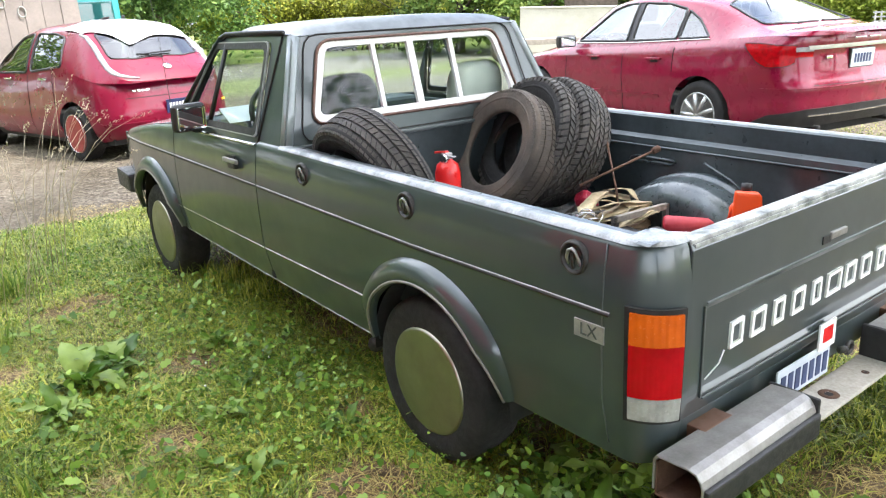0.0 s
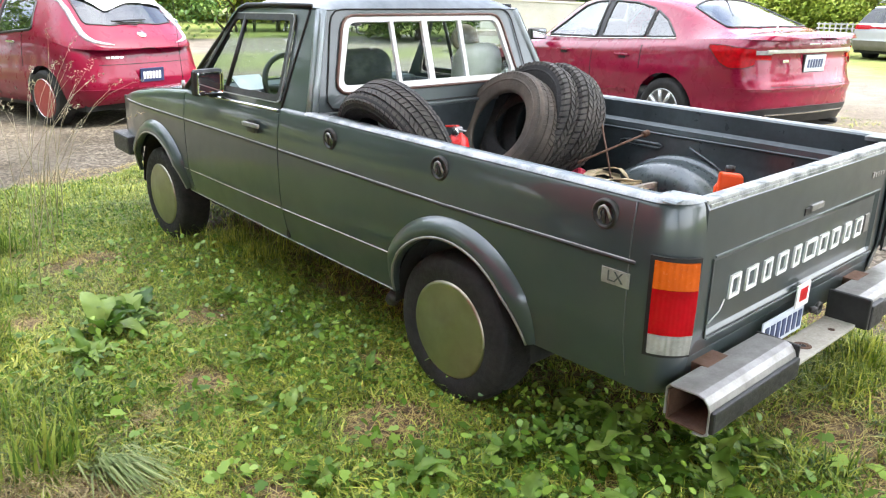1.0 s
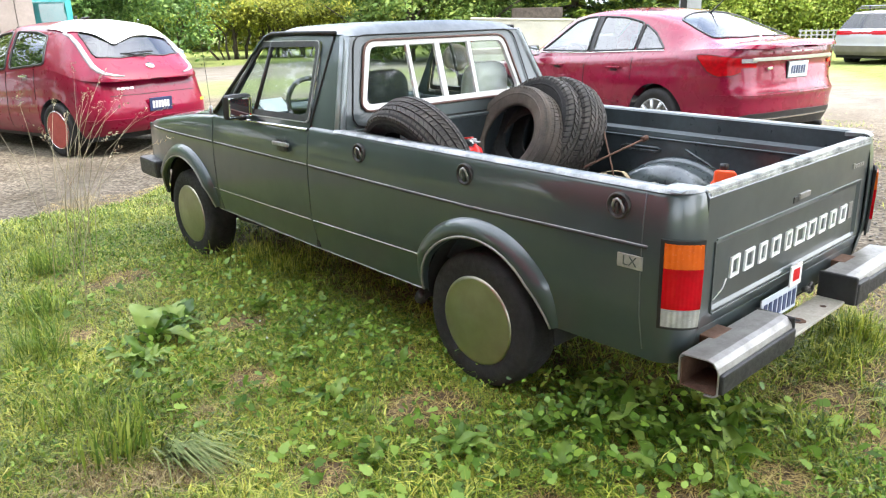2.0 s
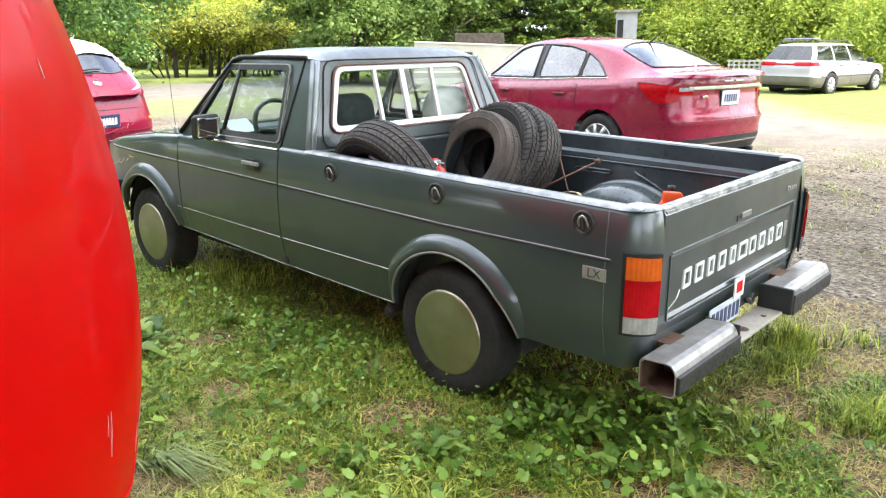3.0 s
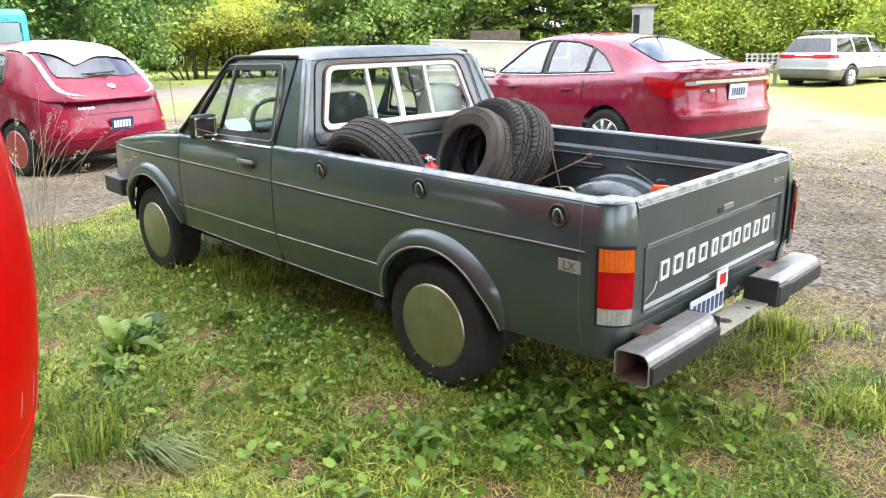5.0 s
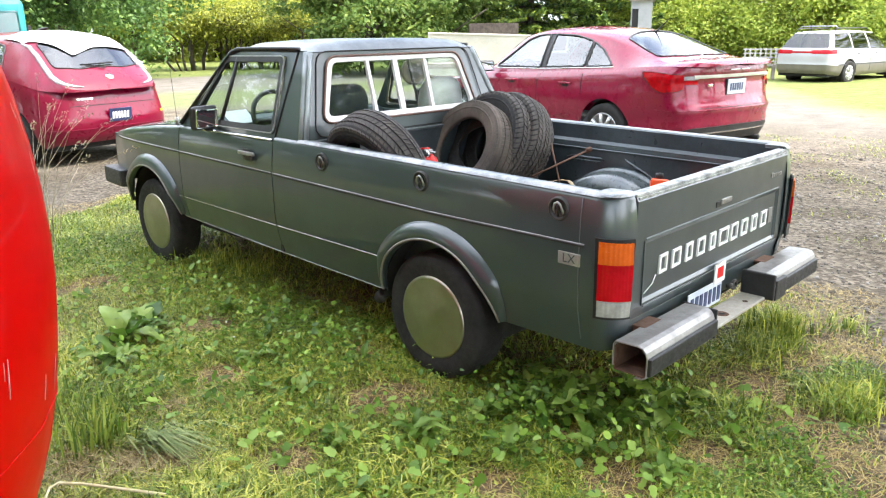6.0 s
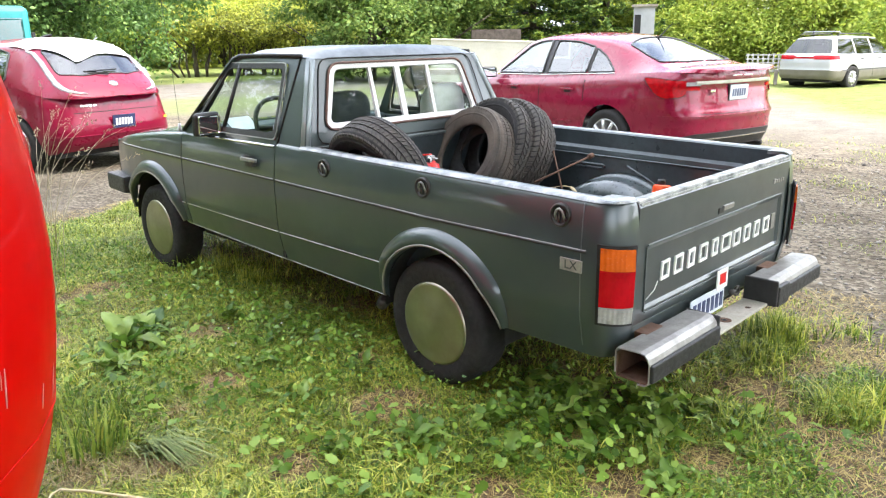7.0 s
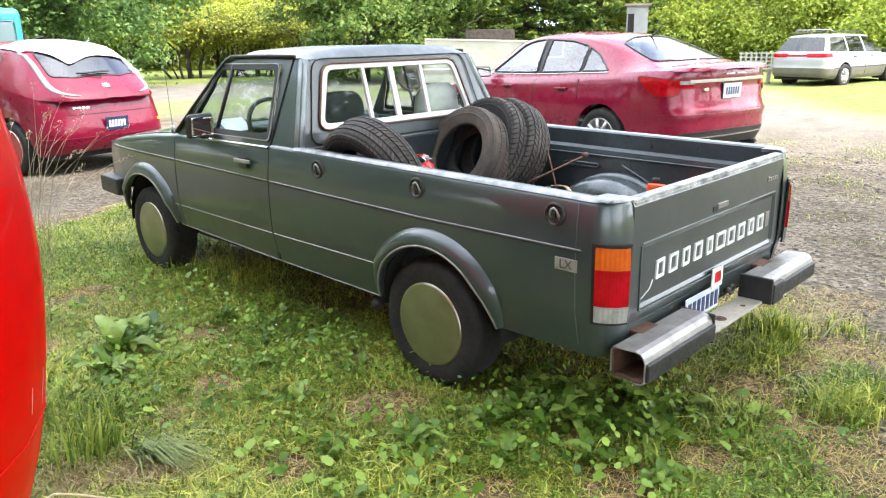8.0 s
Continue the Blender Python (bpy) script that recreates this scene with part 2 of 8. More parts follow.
GLASS_DARK = glass_mat("dark_glass", (0.20, 0.23, 0.23), 0.02, 0.09)
HOUSING = surface("scuffed_housing_paint", (0.034, 0.045, 0.050), (0.10, 0.125, 0.135), 7, (0.22, 0.42), 0.2, 0.08, 40, 0.6, 0.12, fine=0.4)
PALE_WALL = surface("pale_wall_paint", (0.24, 0.245, 0.25), (0.31, 0.315, 0.32), 3, (0.6, 0.8))


# ---- builders ----
def obj(name, verts, faces, mat, parent=None, label="", smooth=True, solid=0.0, bevel=0.0, subsurf=0, crisp=True):
    me = bpy.data.meshes.new(name)
    me.from_pydata([tuple(v) for v in verts], [], faces)
    me.materials.append(mat)
    if smooth:
        me.polygons.foreach_set("use_smooth", [True] * len(me.polygons))
    ob = new(name, me)
    if parent is not None:
        ob.parent = parent
    if label:
        ob["label"] = label
    if solid:
        md = ob.modifiers.new("thickness", "SOLIDIFY")
        md.thickness, md.offset = solid, -1.0
        md = None if not (smooth and crisp) else ob.modifiers.new("crisp_edges", "EDGE_SPLIT")
        if md is not None:
            md.split_angle = radians(42)
    if bevel:
        md = ob.modifiers.new("bevel", "BEVEL")
        md.width, md.segments, md.limit_method, md.angle_limit = bevel, 2, "ANGLE", radians(40)
    if subsurf:
        md = ob.modifiers.new("smooth", "SUBSURF")
        md.levels = md.render_levels = subsurf
    return ob


def part(name, bm, mat, parent, label="", smooth=False):
    me = bpy.data.meshes.new(name)
    bm.normal_update()
    bm.to_mesh(me)
    bm.free()
    me.materials.append(mat)
    if smooth:
        me.polygons.foreach_set("use_smooth", [True] * len(me.polygons))
    ob = new(name, me)
    if parent is not None:
        ob.parent = parent
    if label:
        ob["label"] = label
    return ob


def empty(name, m=None, **tags):
    e = new(name)
    if m is not None:
        e.matrix_world = m
    return tagged(e, **tags)


def box_bm(x0, x1, y0, y1, z0, z1, bevel=0.0, seg=2, m=None):
    bm = bmesh.new()
    bmesh.ops.create_cube(bm, size=1)
    for v in bm.verts:
        v.co = Vector(((x0 + x1) / 2 + v.co.x * (x1 - x0), (y0 + y1) / 2 + v.co.y * (y1 - y0), (z0 + z1) / 2 + v.co.z * (z1 - z0)))
    if bevel:
        bmesh.ops.bevel(bm, geom=bm.edges[:], offset=bevel, segments=seg, affect="EDGES", profile=0.6)
    if m is not None:
        bm.transform(m)
    return bm


def tube_vf(points, r, sides=8, closed=False, taper=None):
    """A round tube along points."""
    pts = [Vector(p) for p in points]
    n = len(pts)
    verts, faces = [], []
    up = Vector((0.13, 0.21, 1)).normalized()
    for i, p in enumerate(pts):
        if closed:
            d = pts[(i + 1) % n] - pts[i - 1]
        else:
            d = pts[min(i + 1, n - 1)] - pts[max(i - 1, 0)]
        d.normalize()
        a = d.cross(up)
        if a.length < 1e-3:
            a = d.cross(Vector((1, 0, 0)))
        a.normalize()
        b = a.cross(d)
        rr = r if taper is None else r * taper[i]
        for k in range(sides):
            t = 2 * math.pi * k / sides
            verts.append(p + (a * math.cos(t) + b * math.sin(t)) * rr)
    for i in range(n if closed else n - 1):
        j = (i + 1) % n
        for k in range(sides):
            l = (k + 1) % sides
            faces.append((i * sides + k, j * sides + k, j * sides + l, i * sides + l))
    if not closed:
        faces.append(tuple(range(sides)))
        faces.append(tuple((n - 1) * sides + k for k in reversed(range(sides))))
    return verts, faces


def tube(name, points, r, mat, parent, label="", sides=8, closed=False, taper=None):
    v, f = tube_vf(points, r, sides, closed, taper)
    return obj(name, v, f, mat, parent, label)


def grid_vf(cols, wrap=False, keep=None):
    """Columns of points, all of one length, joined by quads. keep(i, j): which quads stay."""
    n, k = len(cols), len(cols[0])
    verts = [p for c in cols for p in c]
    faces = []
    for i in range(n if wrap else n - 1):
        j = (i + 1) % n
        for r in range(k - 1):
            if keep is None or keep(i, r):
                faces.append((i * k + r, j * k + r, j * k + r + 1, i * k + r + 1))
    return verts, faces


def used_only(verts, faces):
    idx = sorted({i for f in faces for i in f})
    at = {o: n for n, o in enumerate(idx)}
    return [verts[i] for i in idx], [tuple(at[i] for i in f) for f in faces]


def flip(verts, faces):
    return [(-v[0], v[1], v[2]) for v in verts], [tuple(reversed(f)) for f in faces]


def lathe_vf(profile, seg=40, axis="x"):
    """Profile of (along, radius) turned about an axis."""
    cols = []
    for i in range(seg):
        a = 2 * math.pi * i / seg
        col = []
        for h, r in profile:
            p = (h, r * math.cos(a), r * math.sin(a)) if axis == "x" else (r * math.cos(a), r * math.sin(a), h)
            col.append(p)
        cols.append(col)
    return grid_vf(cols, wrap=True)


def interp(table, x):
    xs, ys = [t[0] for t in table], [t[1] for t in table]
    return float(np.interp(x, xs, ys))


def spans(*stops):
    """Values with a step each: (start, end, step), ..."""
    out = []
    for a, b, n in stops:
        for i in range(n):
            out.append(a + (b - a) * i / n)
    out.append(stops[-1][1])
    return out

# ---- ground ----
def mask_math(nt, op, a, b):
    n = nt.nodes.new("ShaderNodeMath")
    n.operation = op
    for i, s in enumerate((a, b)):
        if isinstance(s, (int, float)):
            n.inputs[i].default_value = s
        elif s is not None:
            nt.links.new(s, n.inputs[i])
    return n.outputs[0]


def half_plane(nt, x, y, px, py, nx, ny, soft, wob):
    """1 on the side that (nx, ny) points to, with a wobbling soft border."""
    l = math.hypot(nx, ny)
    nx, ny = nx / l, ny / l
    d = mask_math(nt, "ADD", mask_math(nt, "MULTIPLY", x, nx), mask_math(nt, "MULTIPLY", y, ny))
    d = mask_math(nt, "SUBTRACT", d, px * nx + py * ny)
    d = mask_math(nt, "ADD", d, wob)
    d = mask_math(nt, "DIVIDE", d, soft)
    n = mask_math(nt, "ADD", d, 0.5)
    c = nt.nodes.new("ShaderNodeClamp")
    nt.links.new(n, c.inputs["Value"])
    return c.outputs[0]


# borders of the lawn patch: (point, inward normal)
LAWN_EDGES = [((-0.6, 4.75), (0.35, -1.0)), ((1.30, -0.75), (-0.45, 0.70)), ((1.45, 2.0), (-1.0, 0.05))]


m, nt, p = material("ground")
tc = nt.nodes.new("ShaderNodeTexCoord")
sep = nt.nodes.new("ShaderNodeSeparateXYZ")
nt.links.new(tc.outputs["Object"], sep.inputs[0])
gx, gy = sep.outputs[0], sep.outputs[1]
wob1 = mask_math(nt, "MULTIPLY", mask_math(nt, "SUBTRACT", noise_tex(nt, 1.6, 5.0).outputs["Fac"], 0.5), 1.1)
wob2 = mask_math(nt, "MULTIPLY", mask_math(nt, "SUBTRACT", noise_tex(nt, 0.25, 5.0).outputs["Fac"], 0.5), 5.0)
near = None
for (px, py), (nx, ny) in LAWN_EDGES:
    h = half_plane(nt, gx, gy, px, py, nx, ny, 0.35, wob1)
    near = h if near is None else mask_math(nt, "MINIMUM", near, h)
far_r = half_plane(nt, gx, gy, 13.0, 2.6, 1.0, -1.15, 1.5, wob2)
far_r2 = half_plane(nt, gx, gy, 18.0, 5.5, 1.0, 0.0, 2.0, wob2)
far_n = half_plane(nt, gx, gy, 10.0, 25.0, 0.2, 1.0, 1.0, wob1)
far_l = half_plane(nt, gx, gy, -4.0, 8.0, -1.0, 0.1, 1.0, wob1)
strip_ = mask_math(nt, "MINIMUM", half_plane(nt, gx, gy, 5.0, 13.5, 0.2, 1.0, 1.5, wob2), half_plane(nt, gx, gy, 6.5, 17.5, -0.2, -1.0, 1.5, wob2))
strip_ = mask_math(nt, "MULTIPLY", strip_, 0.6)
far = mask_math(nt, "MAXIMUM", mask_math(nt, "MAXIMUM", far_r, far_r2), mask_math(nt, "MAXIMUM", mask_math(nt, "MAXIMUM", far_n, strip_), far_l))
soil_n = noise_tex(nt, 5.5, 8.0, 0.75)
soil = ramp(nt, soil_n.outputs["Fac"], [(0.30, (0.045, 0.032, 0.018)), (0.50, (0.120, 0.083, 0.050)), (0.72, (0.24, 0.170, 0.108))])
lawn_n = noise_tex(nt, 3.0, 6.0, 0.7)
lawn = ramp(nt, lawn_n.outputs["Fac"], [(0.30, (0.080, 0.112, 0.026)), (0.55, (0.150, 0.172, 0.048)), (0.75, (0.235, 0.228, 0.088))])
grav_v = put(nt, "ShaderNodeTexVoronoi", Scale=38.0)
nt.links.new(tc.outputs["Object"], grav_v.inputs["Vector"])
grav_n = noise_tex(nt, 1.3, 8.0, 0.7)
grav_a = ramp(nt, grav_v.outputs["Color"], [(0.2, (0.074, 0.063, 0.051)), (0.5, (0.136, 0.118, 0.097)), (0.85, (0.235, 0.211, 0.178))])
grav_b = ramp(nt, grav_n.outputs["Fac"], [(0.34, (0.55, 0.50, 0.40)), (0.52, (0.86, 0.82, 0.72)), (0.68, (1.08, 1.02, 0.94))])
grav = nt.nodes.new("ShaderNodeMix")
grav.data_type, grav.blend_type = "RGBA", "MULTIPLY"
grav.inputs[0].default_value = 1.0
nt.links.new(grav_a, grav.inputs[6])
nt.links.new(grav_b, grav.inputs[7])


def mixc(fac, a, b):
    mx = nt.nodes.new("ShaderNodeMix")
    mx.data_type = "RGBA"
    nt.links.new(fac, mx.inputs[0])
    nt.links.new(a, mx.inputs[6])
    nt.links.new(b, mx.inputs[7])
    return mx.outputs[2]


pale_n = noise_tex(nt, 1.6, 9.0, 0.75)
pale = ramp(nt, pale_n.outputs["Fac"], [(0.3, (0.10, 0.088, 0.073)), (0.5, (0.155, 0.138, 0.117)), (0.7, (0.205, 0.186, 0.160))])
dusty = half_plane(nt, gx, gy, 8.6, 1.5, 1.0, 0.25, 3.6, wob2)
drive = mixc(dusty, grav.outputs[2], pale)
col = mixc(far, drive, lawn)
col = mixc(near, col, soil)
nt.links.new(col, p.inputs["Base Color"])
p.inputs["Roughness"].default_value = 0.93
p.inputs["Specular IOR Level"].default_value = 0.2
bmp = put(nt, "ShaderNodeBump", Strength=0.6, Distance=0.012)
nt.links.new(grav_v.outputs["Distance"], bmp.inputs["Height"])
bmp2 = put(nt, "ShaderNodeBump", Strength=0.5, Distance=0.03)
nt.links.new(noise_tex(nt, 14.0, 6.0).outputs["Fac"], bmp2.inputs["Height"])
nt.links.new(bmp.outputs["Normal"], bmp2.inputs["Normal"])
nt.links.new(bmp2.outputs["Normal"], p.inputs["Normal"])
GROUND = m


def ground_z(x, y):
    """Gentle unevenness round the pickup, flat farther off."""
    r = math.hypot(x, y - 1)
    k = max(0.0, 1 - r / 14)
    return k * 0.035 * noise.noise(Vector((x * 0.7, y * 0.7, 3.1))) + k * 0.012 * noise.noise(Vector((x * 2.6, y * 2.6, 7.7)))


gx_ = sorted(set([-3000, -600, -200, -90, -50, -30, -20, -14, -10, -8] + [round(-6 + 0.25 * i, 3) for i in range(57)] + [9, 11, 14, 18, 24, 32, 45, 70, 110, 250, 700, 3000]))
gy_ = sorted(set([-3000, -600, -200, -90, -50, -30, -20, -14, -10, -8] + [round(-6 + 0.25 * i, 3) for i in range(65)] + [11, 13, 16, 20, 26, 34, 45, 70, 110, 250, 700, 3000]))
v, f = grid_vf([[(x, y, ground_z(x, y)) for y in gy_] for x in gx_])
tagged(obj("ground", v, f, GROUND), label="grass patch, gravel drive and far lawn", category="ground", kind="structure")

# ---- the pickup ----
truck = empty("pickup_truck", label="dark grey-green 1980s compact pickup truck parked on grass", category="pickup truck")
PROFILE = [(0.30, 0.055), (0.36, 0.036), (0.44, 0.018), (0.505, 0.006), (0.525, 0.0), (0.70, -0.003), (0.79, 0.0), (0.86, 0.006), (0.92, 0.016), (1.0, 0.022)]
REAR_ARC, FRONT_ARC = (-0.030, 0.290, 0.355), (2.590, 0.305, 0.365)


def rail_z(y):
    return 0.940 + 0.030 * (y + 0.9) / 1.75


def sill_z(y):
    if y < -0.2:
        return 0.365
    if y > 2.7:
        return 0.44
    return interp([(0.3, 0.322), (1.2, 0.345), (2.3, 0.385)], y)


def bottom_z(y, arcs):
    z = sill_z(y)
    for yc, zc, r in arcs:
        if abs(y - yc) < r:
            z = max(z, zc + math.sqrt(r * r - (y - yc) ** 2))
    return z


def arc_ys(arc, n=15):
    yc, zc, r = arc
    return [yc + r * math.cos(math.pi * i / n) for i in range(n + 1)]


def side_columns(stations, top, arcs, rows=15, shoulder=0.035):
    """stations: (x, y, nx, ny) along the plan, nx, ny pointing inwards."""
    cols = []
    for x, y, nx, ny in stations:
        zb, zt = bottom_z(y, arcs), top(y)
        col = []
        for k in range(rows + 1):
            f = k / rows
            z = zb + (zt - zb) * f
            d = interp(PROFILE, z)
            if zt - z < shoulder:
                a = 1 - (zt - z) / shoulder
                d += shoulder * 0.8 * (1 - math.sqrt(max(0.0, 1 - a * a)))
            col.append((x + nx * d, y + ny * d, z))
        # fine rows near the shoulder
        extra = []
        for a in (0.35, 0.6, 0.8, 0.92, 1.0):
            z = zt - shoulder * (1 - a)
            d = interp(PROFILE, z) + shoulder * 0.8 * (1 - math.sqrt(max(0.0, 1 - a * a)))
            extra.append((x + nx * d, y + ny * d, z))
        col = [p for p in col if p[2] < zt - shoulder * 0.9][:rows - 1]
        while len(col) < rows - 1:
            col.append(((col[-1][0] + extra[0][0]) / 2, (col[-1][1] + extra[0][1]) / 2, (col[-1][2] + extra[0][2]) / 2))
        cols.append(col + extra)
    return cols


def both_sides(name, verts, faces, mat, parent, label="", **kw):
    a = obj(name, verts, faces, mat, parent, label, **kw)
    b = obj(name, *flip(verts, faces), mat, parent, label, **kw)
    return a, b


# bed sides with the rounded rear corner
ys = sorted(set([round(v, 4) for v in arc_ys(REAR_ARC, 20)] + [round(v, 4) for v in spans((1.147, 0.36, 14), (0.36, -0.42, 3), (-0.42, -0.79, 6))]), reverse=True)
st = [(-0.82, y, 1, 0) for y in ys]
for i in range(1, 11):
    a = math.pi + (math.pi / 2) * i / 10
    st.append((-0.70 + 0.12 * math.cos(a), -0.79 + 0.108 * math.sin(a), -math.cos(a), -math.sin(a)))
st.append((-0.678, -0.898, 0, 1))
v, f = grid_vf(side_columns(st, rail_z, [REAR_ARC]))
both_sides("bed_side", v, f, GREEN, truck, "dark green bed side with scratches", solid=0.004)

# doors
ys = spans((2.158, 1.154, 16))
v, f = grid_vf(side_columns([(-0.82, y, 1, 0) for y in ys], lambda y: 0.962, []))
doors = both_sides("door", v, f, GREEN, truck, solid=0.01)

# front fenders
ys = sorted(set([round(v_, 4) for v_ in arc_ys(FRONT_ARC, 20)] + [round(v_, 4) for v_ in spans((2.166, 3.21, 18))]), reverse=True)


def fender_x(y):
    return -interp([(2.1, 0.82), (2.75, 0.82), (3.0, 0.805), (3.21, 0.765)], y)


def fender_top(y):
    return interp([(2.16, 0.958), (2.5, 0.935), (2.9, 0.888), (3.1, 0.858), (3.21, 0.832)], y)


v, f = grid_vf(side_columns([(fender_x(y), y, 1, 0) for y in ys], fender_top, [FRONT_ARC]))
both_sides("front_fender", v, f, GREEN, truck, solid=0.004)

# hood
cols = []
for i in range(25):
    u = -1 + 2 * i / 24
    col = []
    for k in range(13):
        y = 2.16 + 1.05 * k / 12
        xe = -fender_x(y) - 0.052
        col.append((u * xe, y + 0.05 * (1 - u * u), fender_top(y) + 0.004 + 0.022 * (1 - u ** 4)))
    cols.append(col)
obj("hood", *grid_vf(cols), GREEN, truck, solid=0.01)
# nose panel, grille and head lamps
nose = obj("nose_panel", [(-0.765, 3.21, 0.83), (0.765, 3.21, 0.83), (0.765, 3.23, 0.60), (-0.765, 3.23, 0.60)], [(0, 1, 2, 3)], BLACK, truck, solid=0.03)
for x in (-0.55, 0.55):
    lv, lf = lathe_vf([(0.0, 0.0), (0.01, 0.06), (0.0, 0.085), (-0.03, 0.09)], 24)
    lamp = obj("headlamp", [(p[1] + x, 3.25 + p[0], 0.72 + p[2]) for p in lv], lf, CLEAR_LENS, truck)
for i in range(6):
    part("grille_bar", box_bm(-0.44, 0.44, 3.24, 3.25, 0.635 + i * 0.032, 0.645 + i * 0.032), BLACK, truck)
part("front_bumper", box_bm(-0.80, 0.80, 3.22, 3.36, 0.475, 0.58, 0.02), BLACK, truck)
for s in (-1, 1):
    c = box_bm(-0.05, 0.05, -0.17, 0.17, -0.06, 0.06, 0.02, m=pose(s * 0.80, 3.14, 0.535, 0, 0, s * 4))
    part("bumper_end", c, BLACK, truck)

# wheel arch flares and their bright lips
for (yc, zc, r), a0, a1 in ((REAR_ARC, 8, 168), (FRONT_ARC, 12, 166)):
    cols, lip = [], []
    for i in range(49):
        a = radians(a0 + (a1 - a0) * i / 48)
        e = min(i, 48 - i) / 48
        w = 0.35 + 0.65 * min(1, e * 7)
        col = []
        for dr, out in ((-0.004, 0.0), (-0.004, 0.026), (0.004, 0.034), (0.022, 0.036), (0.042, 0.031), (0.060, 0.018), (0.074, 0.004), (0.078, -0.006)):
            rr = r + dr * w
            z = zc + rr * math.sin(a)
            col.append((-0.82 + interp(PROFILE, z) - out * (0.4 + 0.6 * w), yc + rr * math.cos(a), z))
        cols.append(col)
        z = zc + (r + 0.004) * math.sin(a)
        lip.append((-0.82 + interp(PROFILE, z) - 0.034 * (0.4 + 0.6 * w), yc + (r + 0.004) * math.cos(a), z))
    v, f = grid_vf(cols)
    both_sides("arch_flare", v, [tuple(reversed(q)) for q in f], GREEN, truck)
    v, f = tube_vf(lip, 0.0055, 6)
    both_sides("arch_lip", v, f, ARCH_LIP, truck, "thin pale trim round the wheel arch")
    # dark liner inside the arch
    cols = []
    for i in range(25):
        a = math.pi * i / 24
        cols.append([(-0.79, yc + (r + 0.006) * math.cos(a), zc + (r + 0.006) * math.sin(a)), (-0.50, yc + (r + 0.006) * math.cos(a), zc + (r + 0.006) * math.sin(a)), (-0.50, yc, zc)])
    v, f = grid_vf(cols)
    both_sides("arch_liner", v, f, DARK, truck)

# wheels with plain domed covers
tyre_prof = [(-0.085, 0.180), (-0.090, 0.200), (-0.094, 0.235), (-0.088, 0.266), (-0.074, 0.281), (-0.05, 0.286), (0, 0.2875), (0.05, 0.286), (0.074, 0.281), (0.088, 0.266), (0.094, 0.235), (0.09, 0.2), (0.085, 0.18)]
cover_prof = [(-0.080, 0.189), (-0.089, 0.187), (-0.094, 0.180), (-0.0925, 0.170), (-0.099, 0.12), (-0.105, 0.06), (-0.108, 0.0)]


def road_wheel(x, y, side):
    w = new("wheel")
    w.parent = truck
    w.matrix_basis = pose(x, y, 0.285, 0, 0, 0 if side < 0 else 180)
    tv, tf = lathe_vf(tyre_prof, 56)
    obj("tyre", tv, tf, RUBBER, w)
    cv, cf = lathe_vf(cover_prof, 56)
    obj("wheel_cover", cv, cf, COVER, w, "plain domed wheel cover with a dull brassy sheen")
    kv, kf = lathe_vf([(0.04, 0.18), (0.03, 0.0)], 24)
    obj("rim", kv, kf, DARK, w)
    return w


for x, side in ((-0.715, -1), (0.715, 1)):
    for y in (0.0, 2.625):
        road_wheel(x, y, side)

# underbody
part("floor_pan", box_bm(-0.70, 0.70, 0.36, 2.2, 0.30, 0.40, 0.02), DARK, truck)
part("rear_frame", box_bm(-0.48, 0.48, -0.84, 0.36, 0.32, 0.46, 0.02), DARK, truck)
part("engine_bay", box_bm(-0.48, 0.48, 2.2, 3.2, 0.30, 0.80, 0.02), DARK, truck)
part("rear_axle", box_bm(-0.64, 0.64, -0.03, 0.03, 0.255, 0.315, 0.01), DARK, truck)
tube("exhaust_pipe", [(-0.45, 0.9, 0.27), (-0.55, 0.55, 0.265), (-0.74, 0.42, 0.255)], 0.030, GREASY, truck, "stubby exhaust pipe")
both = grid_vf([[(-0.775, y, sill_z(y) + 0.004), (-0.70, y, sill_z(y) - 0.02), (-0.60, y, 0.33)] for y in spans((0.36, 2.2, 6))])
both_sides("sill", *both, BLACK, truck)


# dark gaps behind the panel joints
for y0, z0, z1 in ((2.150, 0.40, 0.945), (1.138, 0.36, 0.945)):
    for s in (-1, 1):
        part("joint_backing", box_bm(min(s * 0.792, s * 0.776), max(s * 0.792, s * 0.776), y0, y0 + 0.024, z0, z1), DARK, truck)


# body trim strips
def strip(name, pts, h, out, mat, label=""):
    cols = []
    for x, y, z in pts:
        cols.append([(x + 0.004, y, z - h / 2), (x - out, y, z - h * 0.3), (x - out, y, z + h * 0.3), (x + 0.004, y, z + h / 2)])
    v, f = grid_vf(cols)
    both_sides(name, v, [tuple(reversed(q)) for q in f], mat, truck, label)


def up_z(y):
    return interp([(-0.8, 0.757), (0.0, 0.757), (1.2, 0.783), (2.2, 0.800), (3.1, 0.815)], y)


def lo_z(y):
    return interp([(0.3, 0.500), (1.2, 0.506), (2.3, 0.523)], y)


for a, b in ((-0.775, 1.140), (1.160, 2.150), (2.172, 3.08)):
    pts = [(fender_x(y) if y > 2.16 else -0.82, y, up_z(y)) for y in spans((a, b, 12))]
    strip("upper_trim", pts, 0.012, 0.005, BLACK)
    strip("upper_trim_edge", [(x, y, z + 0.0068) for x, y, z in pts], 0.0028, 0.005, BRUSHED, "thin bright strip over the black trim")
for a, b in ((0.325, 1.140), (1.160, 2.150), (2.172, 2.262)):
    strip("lower_trim", [(-0.82 + 0.004, y, lo_z(y)) for y in spans((a, b, 8))], 0.0045, 0.004, BRUSHED)
